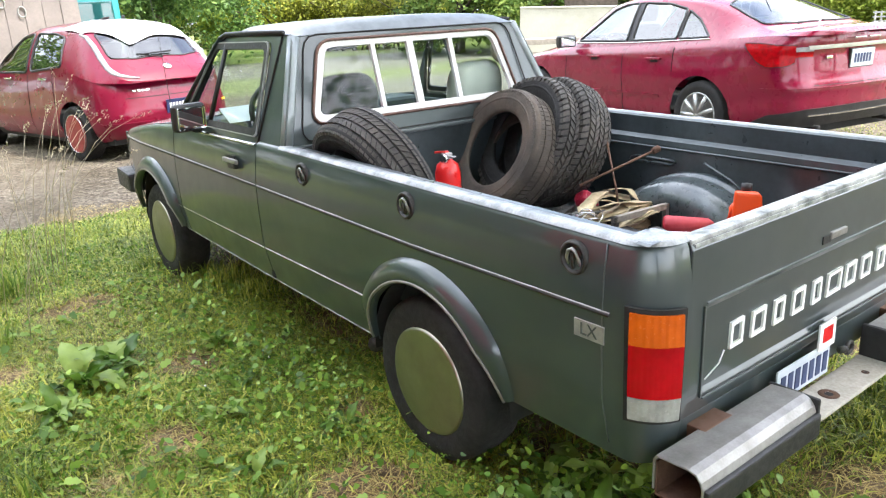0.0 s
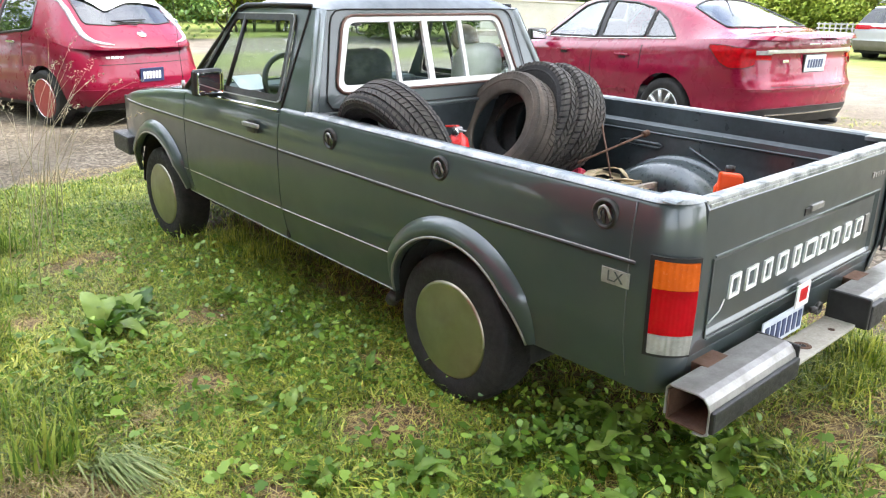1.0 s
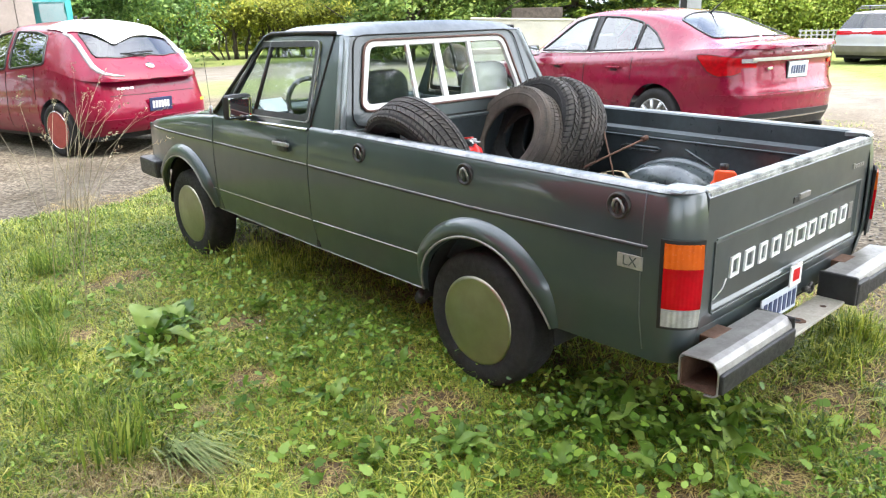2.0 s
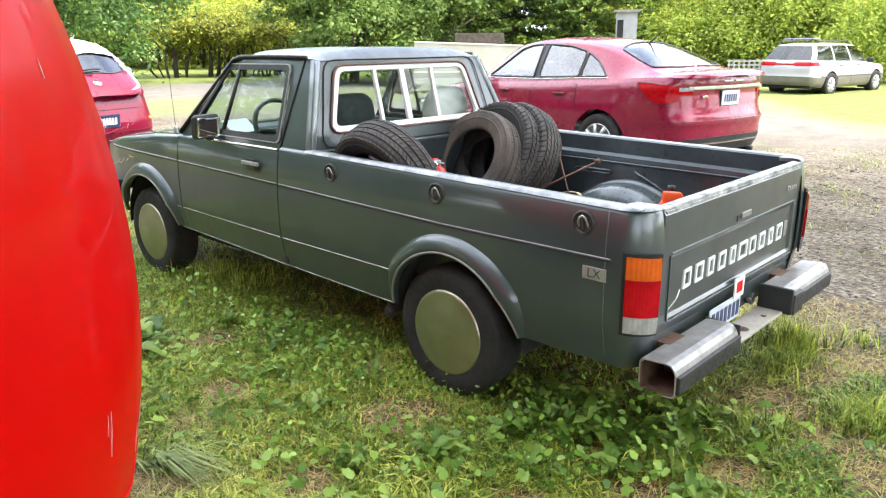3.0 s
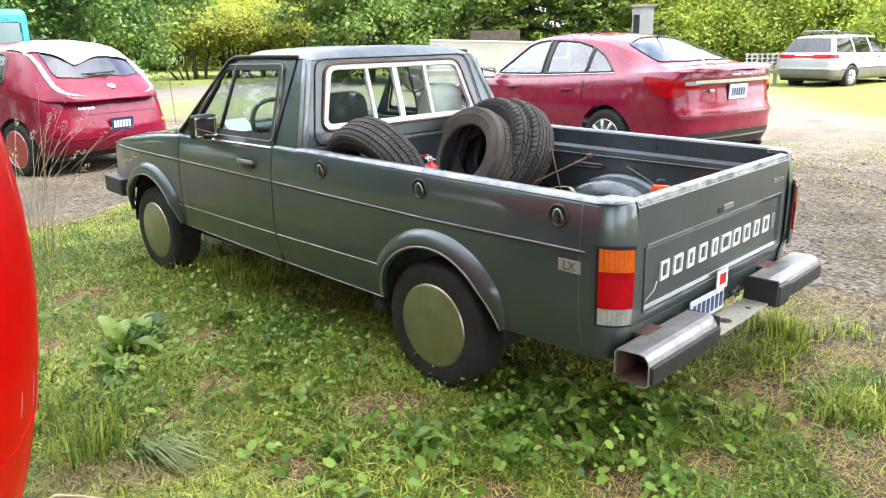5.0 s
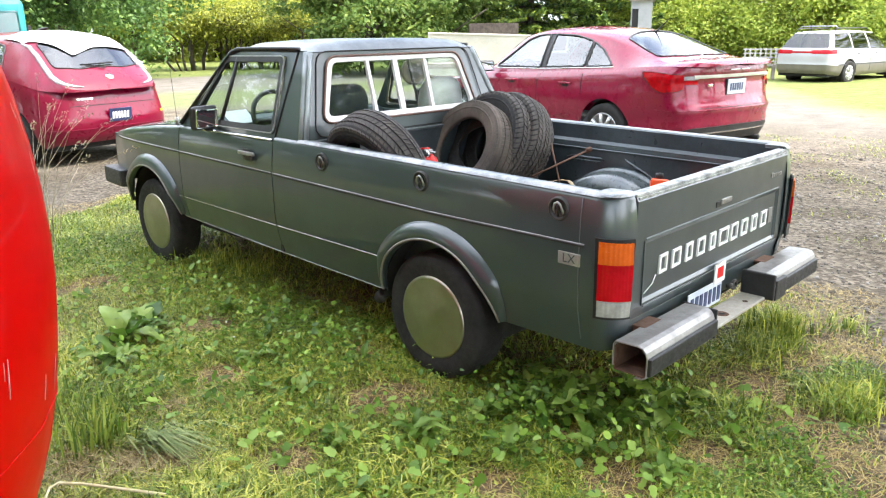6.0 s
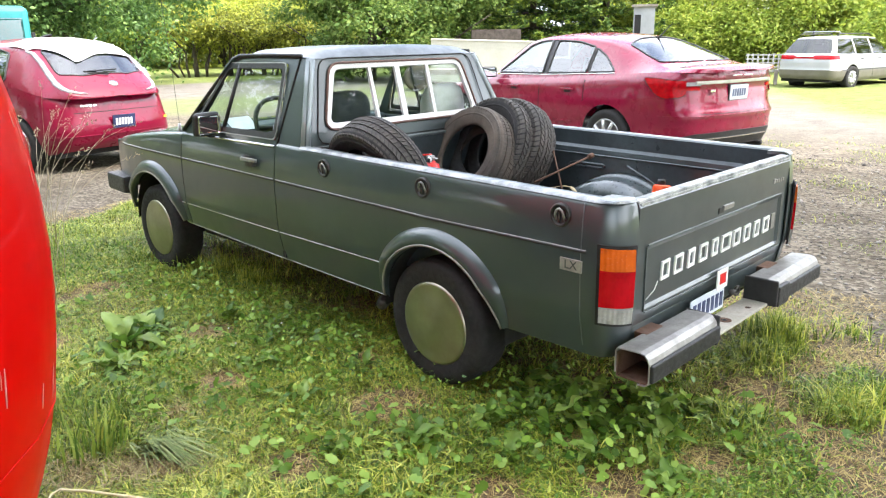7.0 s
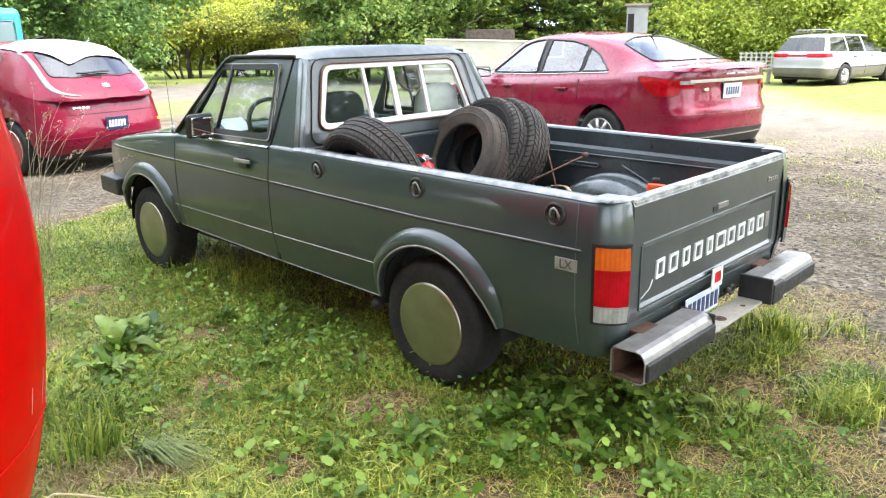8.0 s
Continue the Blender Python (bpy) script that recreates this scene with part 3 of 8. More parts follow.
strip("sill_trim", [(-0.82 + interp(PROFILE, sill_z(y) + 0.004), y, sill_z(y) + 0.004) for y in spans((0.345, 2.21, 14))], 0.0055, 0.003, BRUSHED)
strip("belt_trim", [(-0.82 + 0.028, y, 0.956) for y in spans((1.158, 2.0, 8))], 0.014, 0.014, CHROME)

# rope hooks along the bed side
for y, z in ((0.727, 0.890), (0.046, 0.882), (-0.656, 0.872)):
    for s in (-1, 1):
        h = new("rope_hook")
        h.parent = truck
        h.matrix_basis = pose(s * 0.812, y, z, 0, 0, 0 if s < 0 else 180)
        rv, rf = lathe_vf([(0.006, 0.0445), (-0.004, 0.0435), (-0.009, 0.039), (-0.006, 0.034), (0.006, 0.032)], 32)
        obj("hook_ring", rv, rf, GREASY, h)
        dv, df = lathe_vf([(0.0, 0.034), (0.014, 0.026), (0.020, 0.0)], 24)
        obj("hook_dish", [(p[0] - 0.008, p[1], p[2]) for p in dv], df, BLACK, h)
        tube("hook_bar", [(0.004, -0.020, -0.024), (-0.007, -0.019, 0.0), (-0.009, -0.012, 0.018), (-0.009, 0.0, 0.025), (-0.009, 0.012, 0.018), (-0.007, 0.018, 0.0), (0.004, 0.018, -0.024)], 0.0045, STEEL, h)
        tube("hook_tongue", [(-0.004, 0.0, -0.026), (-0.008, 0.001, 0.0), (-0.006, 0.002, 0.012)], 0.004, GREASY, h)

# trim badge
badge = part("badge", box_bm(-0.826, -0.82, -0.762, -0.668, 0.678, 0.724, 0.0015), STEEL, truck, "small silver badge")
fc = bpy.data.curves.new("badge_text", "FONT")
fc.body, fc.size, fc.extrude, fc.align_x, fc.align_y = "LX", 0.046, 0.001, "CENTER", "CENTER"
tmp = bpy.data.objects.new("badge_text", fc)
me = bpy.data.meshes.new_from_object(tmp)
bpy.data.objects.remove(tmp)
me.materials.append(GREEN_PALE)
bt = new("badge_letters", me)
bt.parent = badge
bt.matrix_basis = Matrix.Translation((-0.8268, -0.715, 0.701)) @ Matrix(((0, 0, -1, 0), (-1, 0, 0, 0), (0, 1, 0, 0), (0, 0, 0, 1)))


# ---- cab ----
def cab_x(z):
    return 0.787 - 0.142 * (z - 0.96) / 0.44


def back_y(z):
    return 0.925 + (z - 1.04) * 0.26


def loop(points, r, n=5):
    """A closed outline with rounded corners; points 2D."""
    out = []
    k = len(points)
    for i in range(k):
        p, a, b = Vector(points[i]), Vector(points[i - 1]), Vector(points[(i + 1) % k])
        d1, d2 = (a - p).normalized(), (b - p).normalized()
        s, e = p + d1 * r, p + d2 * r
        for j in range(n + 1):
            t = j / n
            out.append((s * (1 - t) ** 2 + p * 2 * t * (1 - t) + e * t * t)[:])
    return out


def resample(pts, n):
    pts = [Vector(p) for p in pts]
    k = len(pts)
    ln = [(pts[(i + 1) % k] - pts[i]).length for i in range(k)]
    tot, out, i, acc = sum(ln), [], 0, 0.0
    for j in range(n):
        d = tot * j / n
        while acc + ln[i] < d:
            acc += ln[i]
            i += 1
        t = (d - acc) / ln[i] if ln[i] else 0
        out.append((pts[i].lerp(pts[(i + 1) % k], t))[:])
    return out


def ring_vf(outer, inner, lift, depth=0.0):
    """Two outlines of equal length, joined; lift maps 2D to 3D."""
    n = len(outer)
    verts = [lift(*p) for p in outer] + [lift(*p) for p in inner]
    return verts, [(i, (i + 1) % n, n + (i + 1) % n, n + i) for i in range(n)]


def side_lift(off=0.0):
    return lambda y, z: (-cab_x(z) - off, y, z)


WIN = [(2.035, 0.985), (1.755, 1.366), (1.185, 1.372), (1.160, 0.985)]
n_ = 96
win_loop = loop(WIN, 0.03)
out_loop = loop([(2.165, 0.955), (1.690, 1.398), (1.014, 1.398), (0.905, 0.955)], 0.015)
v, f = ring_vf(resample(out_loop, n_), resample(win_loop, n_), side_lift())
both_sides("cab_side", v, f, GREEN, truck, solid=-0.025)


def inset(pts, d):
    c = Vector((sum(p[0] for p in pts) / len(pts), sum(p[1] for p in pts) / len(pts)))
    out = []
    for p in pts:
        q = Vector(p) - c
        out.append((c + Vector((q.x * (1 - d / 0.42), q.y * (1 - d / 0.19))))[:])
    return out


w_o, w_i, w_j = resample(win_loop, n_), resample(inset(win_loop, 0.0045), n_), resample(inset(win_loop, 0.032), n_)
for s in (0, 1):
    fl = (lambda vf: vf) if s == 0 else (lambda vf: flip(*vf))
    d = doors[s]
    obj("window_chrome", *fl(ring_vf(w_o, w_i, side_lift(0.006))), STEEL, d, solid=0.008)
    obj("window_rubber", *fl(ring_vf(w_i, w_j, side_lift(0.001))), BLACK, d, solid=0.012)
    pane = [side_lift(-0.008)(*p) for p in w_j]
    g = obj("door_glass", *fl((pane, [tuple(range(len(pane)))])), GLASS, d, smooth=False)
    g.visible_shadow = False
    bar = [(-cab_x(z) - 0.004, y, z) for y, z in ((1.70, 0.995), (1.645, 1.36))]
    obj("vent_bar", *fl(tube_vf(bar, 0.011, 6)), BLACK, d)
    hd = new("door_handle")
    hd.parent = d
    hm = [box_bm(-0.845, -0.830, 1.285, 1.435, 0.862, 0.882, 0.005), box_bm(-0.838, -0.818, 1.32, 1.40, 0.835, 0.868, 0.006), box_bm(-0.824, -0.818, 1.335, 1.42, 0.868, 0.892, 0.004)]
    for bm_h, mt, nm in zip(hm, (STEEL, GREASY, BLACK), ("grip", "lock", "recess")):
        if s:
            bm_h.transform(Matrix.Diagonal((-1, 1, 1, 1)))
            bmesh.ops.reverse_faces(bm_h, faces=bm_h.faces[:])
        part(nm, bm_h, mt, hd)
    # outside mirror
    mr = new("door_mirror")
    mr.parent = d
    sx = -1 if s == 0 else 1
    mb = box_bm(-0.086, 0.086, -0.032, 0.032, -0.066, 0.066, 0.026, 3)
    for q in mb.verts:
        if q.co.y > 0:
            q.co.x *= 0.82
            q.co.z *= 0.8
    mb.transform(pose(sx * 0.868, 1.735, 1.040, 5, 0, -sx * 10))
    part("mirror_housing", mb, BLACK, mr, smooth=False)
    part("mirror_glass", box_bm(-0.072, 0.072, -0.0345, -0.0325, -0.053, 0.053, 0.012, 3, m=pose(sx * 0.868, 1.735, 1.040, 5, 0, -sx * 10)), MIRROR, mr)
    tube("mirror_arm", [(sx * 0.785, 1.80, 0.965), (sx * 0.82, 1.785, 0.967), (sx * 0.85, 1.755, 0.985)], 0.014, BLACK, mr)
    # door card inside
    part("door_card", box_bm(min(sx * 0.70, sx * 0.745), max(sx * 0.70, sx * 0.745), 1.17, 2.15, 0.42, 0.955, 0.01), DASH, d)
for vv, ff in (tube_vf([(-cab_x(z) - 0.0015, y, z) for y, z in ((1.150, 0.960), (1.128, 1.15), (1.104, 1.30), (1.090, 1.390))], 0.0055, 6),):
    both_sides("door_seam", vv, ff, DARK, truck)
# light ridge at the cab's rear corner, sky highlight in its pale colour; drip gutter
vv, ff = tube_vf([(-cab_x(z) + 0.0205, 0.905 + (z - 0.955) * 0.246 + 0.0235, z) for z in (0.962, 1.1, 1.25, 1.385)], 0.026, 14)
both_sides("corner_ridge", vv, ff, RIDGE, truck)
gut = [(2.15, 0.972), (1.93, 1.188), (1.725, 1.385), (1.66, 1.404), (1.4, 1.408), (1.075, 1.405)]
vv, ff = tube_vf([(-cab_x(z) - 0.010, y, z) for y, z in gut], 0.011, 6)
both_sides("drip_gutter", vv, ff, BLACK, truck)

# back of the cab with the window opening
BW = [(-0.637, 1.046), (-0.535, 1.362), (0.432, 1.362), (0.515, 1.046)]
bw_loop = loop(BW, 0.06)
bo_loop = loop([(-0.775, 0.950), (-0.632, 1.392), (0.632, 1.392), (0.775, 0.950)], 0.02)
bl = lambda off=0.0: (lambda x, z: (x, back_y(z) - off + 0.02 * max(0, abs(x) - 0.5) ** 2 / 0.08, z))
bw_cut = [(x + (0.055 * min(1.0, max(0.0, z - 0.96) / 0.44) * min(1.0, x / 0.55) * 1.08 if x > 0 else 0.0), z) for x, z in bw_loop]
v, f = ring_vf(resample(bo_loop, 128), resample(bw_cut, 128), bl())
obj("cab_back", v, [tuple(reversed(q)) for q in f], GREEN, truck, solid=0.03, smooth=False)
rw = new("rear_window")
rw.parent = truck
rw["label"] = "rear window with white frame and sliding panes"
seal = [bl(0.008)(*p) for p in resample(loop([(-0.642, 1.040), (-0.540, 1.367), (0.437, 1.367), (0.521, 1.040)], 0.06), 96)]
tube("window_seal", seal, 0.0065, RUST_SEAL, rw, "cracked reddish rubber seal", 6, closed=True)
fi = loop([(-0.600, 1.072), (-0.508, 1.338), (0.410, 1.338), (0.485, 1.072)], 0.035)
v, f = ring_vf(resample(bw_loop, 128), resample(fi, 128), bl(0.004))
obj("window_frame", v, [tuple(reversed(q)) for q in f], WHITE_FRAME, rw, "white painted frame", solid=0.02)
for x, w in ((-0.277, 0.010), (-0.079, 0.017), (0.152, 0.011)):
    zz = (1.065, 1.343)
    q = [(x, back_y(z) - 0.007, z) for z in zz]
    bmq = bmesh.new()
    for dx, dy in ((-w, 0), (w, 0), (w, 0.018), (-w, 0.018)):
        for p in q:
            bmq.verts.new((p[0] + dx, p[1] + dy, p[2]))
    bmq.verts.ensure_lookup_table()
    for i in range(4):
        j = (i + 1) % 4
        bmq.faces.new([bmq.verts[k] for k in (2 * i, 2 * j, 2 * j + 1, 2 * i + 1)])
    bmesh.ops.recalc_face_normals(bmq, faces=bmq.faces[:])
    part("window_bar", bmq, WHITE_FRAME, rw)
for a, b, c, d, off in ((-0.61, -0.27, -0.27, -0.515, -0.010), (-0.285, -0.075, -0.075, -0.285, -0.016), (-0.085, 0.158, 0.158, -0.085, -0.010), (0.146, 0.495, 0.418, 0.146, -0.016)):
    pane = [bl(off)(x, z) for x, z in ((a, 1.062), (b, 1.062), (c, 1.345), (d, 1.345))]
    g = obj("window_pane", pane, [(0, 1, 2, 3)], GLASS, rw, smooth=False)
    g.visible_shadow = False

edge_line = [bl(0.003)(*p) for p in resample(loop([(-0.700, 0.975), (-0.594, 1.392), (0.520, 1.392), (0.610, 0.975)], 0.06), 96)]
tube("panel_edge", edge_line, 0.0035, DARK, truck, "", 6, closed=True)

# roof: crowned sheet with rolled edges
cols = []
for i in range(31):
    u = -1 + 2 * i / 30
    col = []
    for k in range(21):
        t = k / 20
        e = 1 - max(0.0, (abs(u) - 0.80) / 0.20) ** 2.2
        y = (1.017 + (1.665 - 1.017) * t)
        yy = y + (0.03 * (1 - u * u) if t > 0.5 else -0.006 * (1 - u * u)) * abs(2 * t - 1)
        er = min(1.0, t / 0.14)
        ef = min(1.0, (1 - t) / 0.10)
        edge = 1 - (1 - math.sin(er * math.pi / 2)) * 1.0 - (1 - math.sin(ef * math.pi / 2)) * 0.6
        z = 1.390 + 0.036 * e * max(0, edge) + 0.026 * (1 - u * u) * max(0, edge)
        col.append((u * 0.648, yy, z))
    cols.append(col)
# lighter than the body: the sky's reflection is put into the roof colour
obj("roof", *grid_vf(cols), GREEN_PALE, truck, "roof with chalky faded paint", solid=0.012)
# the far side of the cab leans in a little more towards the roof
for ob in [o for o in bpy.data.objects if o.type == "MESH" and o.parent is not None and (o.parent == truck or o.parent in doors) and o.name.split(".")[0] in ("cab_side", "window_chrome", "window_rubber", "door_glass", "vent_bar", "door_seam", "corner_ridge", "drip_gutter", "cab_back", "roof")]:
    for q in ob.data.vertices:
        if q.co.x > 0 and q.co.z > 0.96:
            q.co.x -= 0.055 * min(1.0, (q.co.z - 0.96) / 0.44) * min(1.0, q.co.x / 0.55)
# windscreen and its frame
cols = []
for i in range(17):
    u = -1 + 2 * i / 16
    cols.append([(u * (0.765 - 0.135 * k / 6), 2.165 + 0.11 * (1 - u * u) - (0.505 - 0.03 * u * u + 0.03) * k / 6, 0.962 + 0.44 * k / 6) for k in range(7)])
ws = obj("windscreen", *grid_vf(cols), GLASS, truck)
ws.visible_shadow = False
vv, ff = tube_vf([c[0] for c in cols], 0.014, 6)
obj("windscreen_seal", vv, ff, BLACK, truck)
# antenna on the front fender
tube("antenna", [(-0.765, 2.25, 0.945), (-0.765, 2.25, 1.0)], 0.010, STEEL, truck, "whip antenna on the fender")
tube("antenna_whip", [(-0.765, 2.25, 1.0), (-0.775, 2.255, 1.4), (-0.80, 2.27, 1.95)], 0.0014, GREASY, truck, sides=5)

# ---- inside the cab ----
dash = part("dashboard", box_bm(-0.70, 0.70, 1.98, 2.28, 0.70, 0.975, 0.04, 3), DASH, truck)
part("paper_sheet", box_bm(-0.09, 0.09, -0.001, 0.001, -0.06, 0.06, m=pose(-0.52, 1.935, 1.0, -55, 0, 6)), PAPER, dash, "white paper lying on the dashboard")
for x, mat, lab in ((-0.36, SEAT_DARK, "dark cloth seat"), (0.36, SEAT_WHITE, "seat with pale cover")):
    seat = new("seat")
    seat.parent = truck
    seat["label"] = lab
    part("cushion", box_bm(-0.25, 0.25, 1.20, 1.72, 0.50, 0.66, 0.05, 3, pose(x, 0, 0)), mat, seat)
    part("backrest", box_bm(-0.24, 0.24, -0.07, 0.07, 0, 0.40, 0.06, 3, pose(x, 1.18, 0.62, 10)), mat, seat)
    # high rounded top of the backrest
    cols = []
    for i in range(29):
        a = 2 * math.pi * i / 28
        ca, sa = math.cos(a), math.sin(a)
        cx, cz = math.copysign(abs(ca) ** 0.5, ca) * 0.165, math.copysign(abs(sa) ** 0.62, sa) * 0.17
        cols.append([tuple(pose(x * 1.05, 1.10, 1.05, 6) @ Vector((cx * q, w, cz * q))) for q, w in ((0.0, -0.062), (0.6, -0.060), (0.86, -0.048), (0.97, -0.024), (1.0, 0.0), (0.97, 0.024), (0.86, 0.048), (0.0, 0.06))])
    hv, hf = grid_vf(cols)
    obj("headrest", hv, hf, mat, seat)
sw = new("steering_wheel")
sw.parent = truck
ringp = [(0.185 * math.cos(a), 0.185 * math.sin(a), 0) for a in [2 * math.pi * i / 32 for i in range(32)]]
mm = pose(-0.36, 1.72, 0.985, 62)
tube("steering_rim", [mm @ Vector(p) for p in ringp], 0.015, BLACK, sw, closed=True)
tube("steering_spoke", [mm @ Vector((-0.18, 0, 0)), mm @ Vector((0, 0, -0.03)), mm @ Vector((0.18, 0, 0))], 0.018, BLACK, sw)
tube("steering_column", [mm @ Vector((0, 0, -0.03)), (-0.36, 2.05, 0.82)], 0.03, BLACK, sw)
part("inside_mirror", box_bm(-0.10, 0.10, -0.01, 0.01, -0.03, 0.03, 0.01, 2, pose(0, 1.75, 1.32, 10)), BLACK, truck)
part("cab_floor", box_bm(-0.74, 0.74, 0.98, 2.2, 0.40, 0.48), DARK, truck)
part("cab_rear_trim", box_bm(-0.72, 0.72, 0.985, 1.0, 0.45, 0.98), DARK, truck)

# ---- the bed ----
part("bed_floor", box_bm(-0.70, 0.70, -0.855, 0.90, 0.470, 0.495), BED_PAINT, truck)
for i in range(9):
    x = -0.60 + i * 0.15
    part("floor_rib", box_bm(x - 0.03, x + 0.03, -0.84, 0.88, 0.490, 0.503, 0.004), BED_PAINT, truck)
part("bed_front_wall", box_bm(-0.705, 0.705, 0.895, 0.925, 0.48, 0.958, 0.006), BED_PAINT, truck)
part("bed_front_ledge", box_bm(-0.775, 0.775, 0.885, 0.975, 0.950, 0.966, 0.005), GREEN_PALE, truck)
ysr = spans((0.90, -0.86, 24))
cols = []
for y in ysr:
    zr = rail_z(y)
    cols.append([(-0.795, y, zr - 0.003), (-0.785, y, zr + 0.001), (-0.735, y, zr + 0.001), (-0.728, y, zr - 0.006), (-0.728, y, zr - 0.085), (-0.706, y, zr - 0.100), (-0.702, y, zr - 0.12), (-0.700, y, 0.495)])
v, f = grid_vf(cols)
both_sides("bed_inner_wall", v, [tuple(reversed(q)) for q in f], BED_PAINT, truck, smooth=False)
# pale rail strip: worn edge and painted sky reflection together
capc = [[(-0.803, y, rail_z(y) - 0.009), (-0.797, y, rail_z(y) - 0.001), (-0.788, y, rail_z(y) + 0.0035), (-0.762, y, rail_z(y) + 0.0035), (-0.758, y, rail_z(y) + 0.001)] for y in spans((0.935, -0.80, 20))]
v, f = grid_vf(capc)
both_sides("bed_rail", v, [tuple(reversed(q)) for q in f], RAIL_PALE, truck, "rail worn to chalky pale metal")
# rear corner tops
cols = []
for i in range(12):
    a = math.pi + (math.pi / 2) * min(i, 10) / 10
    sx = 0.022 if i == 11 else 0.0
    z = rail_z(-0.79 - 0.012 * i)
    cols.append([(-0.70 + r * math.cos(a) + sx, -0.79 + (r - 0.010) * math.sin(a), z + dz) for r, dz in ((0.103, -0.009), (0.097, -0.001), (0.088, 0.0035), (0.062, 0.0035), (0.030, 0.0030), (0.0, 0.0025))])
v, f = grid_vf(cols)
both_sides("corner_cap", v, [tuple(reversed(q)) for q in f], RAIL_PALE, truck)
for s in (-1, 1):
    part("corner_plate", box_bm(min(s * 0.745, s * 0.690), max(s * 0.745, s * 0.690), -0.858, -0.775, 0.925, 0.9425, 0.003), RAIL_PALE, truck)
# wheel housings
cols = []
for i in range(25):
    a = math.pi * i / 24
    c, s = math.cos(a), math.sin(a)
    cols.append([(0.70, 0.37 * c - 0.01, 0.40 + 0.33 * s), (0.56, 0.37 * c - 0.01, 0.40 + 0.33 * s), (0.515, 0.355 * c - 0.01, 0.40 + 0.318 * s), (0.485, 0.32 * c - 0.01, 0.40 + 0.285 * s), (0.475, 0.27 * c - 0.01, 0.40 + 0.235 * s), (0.472, 0.0 - 0.01, 0.40)])
v, f = grid_vf(cols)
both_sides("wheel_housing", v, f, HOUSING, truck, "scuffed rounded wheel housing")
# pressed ribs on the inner walls
for pts in ([(0.697, 0.36, 0.748), (0.697, 0.33, 0.757), (0.697, 0.14, 0.757), (0.697, 0.12, 0.767), (0.697, 0.14, 0.777), (0.697, 0.33, 0.777), (0.697, 0.36, 0.768), (0.697, 0.365, 0.757)], [(0.697, -0.02, 0.785), (0.697, -0.06, 0.765), (0.697, -0.16, 0.72), (0.697, -0.40, 0.56)]):
    v, f = tube_vf(pts, 0.0065, 8, len(pts) > 5)
    both_sides("pressed_rib", v, f, HOUSING, truck)
v, f = tube_vf([(0.699, y, 0.815 + 0.018 * (y + 0.9) / 1.75) for y in spans((0.88, -0.80, 6))], 0.006, 6)
both_sides("pressed_rib", v, f, BED_PAINT, truck)
# raised band over each wheel housing
cols = []
for i in range(25):
    a = math.pi * (0.04 + 0.92 * i / 24)
    c, s_ = math.cos(a), math.sin(a)
    cols.append([(x, (0.37 + o) * c - 0.01, 0.40 + (0.33 + o) * s_) for x, o in ((0.695, 0.0), (0.690, 0.014), (0.655, 0.014), (0.645, 0.0))])
v, f = grid_vf(cols)
both_sides("housing_band", v, f, HOUSING, truck)

# ---- tailgate ----
gate = new("tailgate")
gate.parent = truck
gate["label"] = "tailgate with chipped top edge and white raised lettering"
xs = [-0.672, -0.655, -0.612, -0.596, -0.3, 0.0, 0.3, 0.606, 0.622, 0.665, 0.682]
zs = [0.458, 0.475, 0.512, 0.528, 0.60, 0.68, 0.738, 0.754, 0.80, 0.86, 0.905, 0.918, 0.926]
cols = []
for x in xs:
    col = []
    for z in zs:
        dx = min(x + 0.612, 0.622 - x)
        dz = min(z - 0.512, 0.754 - z)
        rec = 0.010 if min(dx, dz) > 0.012 else 0.0
        y = -0.889 + rec + 0.015 * max(0, (0.52 - z)) / 0.06
        if z > 0.91:
            y += (z - 0.905) * 0.5
        col.append((x, y, z))
    cols.append(col)
v, f = grid_vf(cols)
obj("gate_skin", v, f, GREEN, gate, solid=0.006, bevel=0.004, smooth=False)
part("gate_inner", box_bm(-0.665, 0.675, -0.872, -0.845, 0.49, 0.92, 0.004), BED_PAINT, gate)
part("gate_top", box_bm(-0.670, 0.680, -0.884, -0.840, 0.918, 0.931, 0.005), SCUFF, gate, "top edge scraped to white primer")
part("gate_edge_wear", box_bm(-0.66, 0.67, -0.8875, -0.8835, 0.895, 0.919, 0.001), SCUFF, gate, "flaked paint under the edge")
lat = part("latch", box_bm(-0.01, 0.085, -0.897, -0.886, 0.784, 0.806, 0.004), BRUSHED, gate, "bright latch handle")
part("latch_recess", box_bm(-0.05, 0.0, -0.8925, -0.889, 0.776, 0.800, 0.002), BLACK, gate)
# lighter lines paint the highlights along the edges of the pressed panel
for z, h, x0, x1 in ((0.760, 0.006, -0.605, 0.615), (0.506, 0.005, -0.605, 0.640)):
    part("pressed_line", box_bm(x0, x1, -0.894, -0.888, z - h / 2, z + h / 2, 0.002), GREEN_PALE, gate)
part("pressed_line", box_bm(-0.616, -0.610, -0.894, -0.888, 0.51, 0.755, 0.002), GREEN_PALE, gate)
tube("scratch", [(-0.50, -0.8805, 0.60), (-0.52, -0.8805, 0.57), (-0.58, -0.8800, 0.545)], 0.002, WHITE, gate, "white scratch", 5)


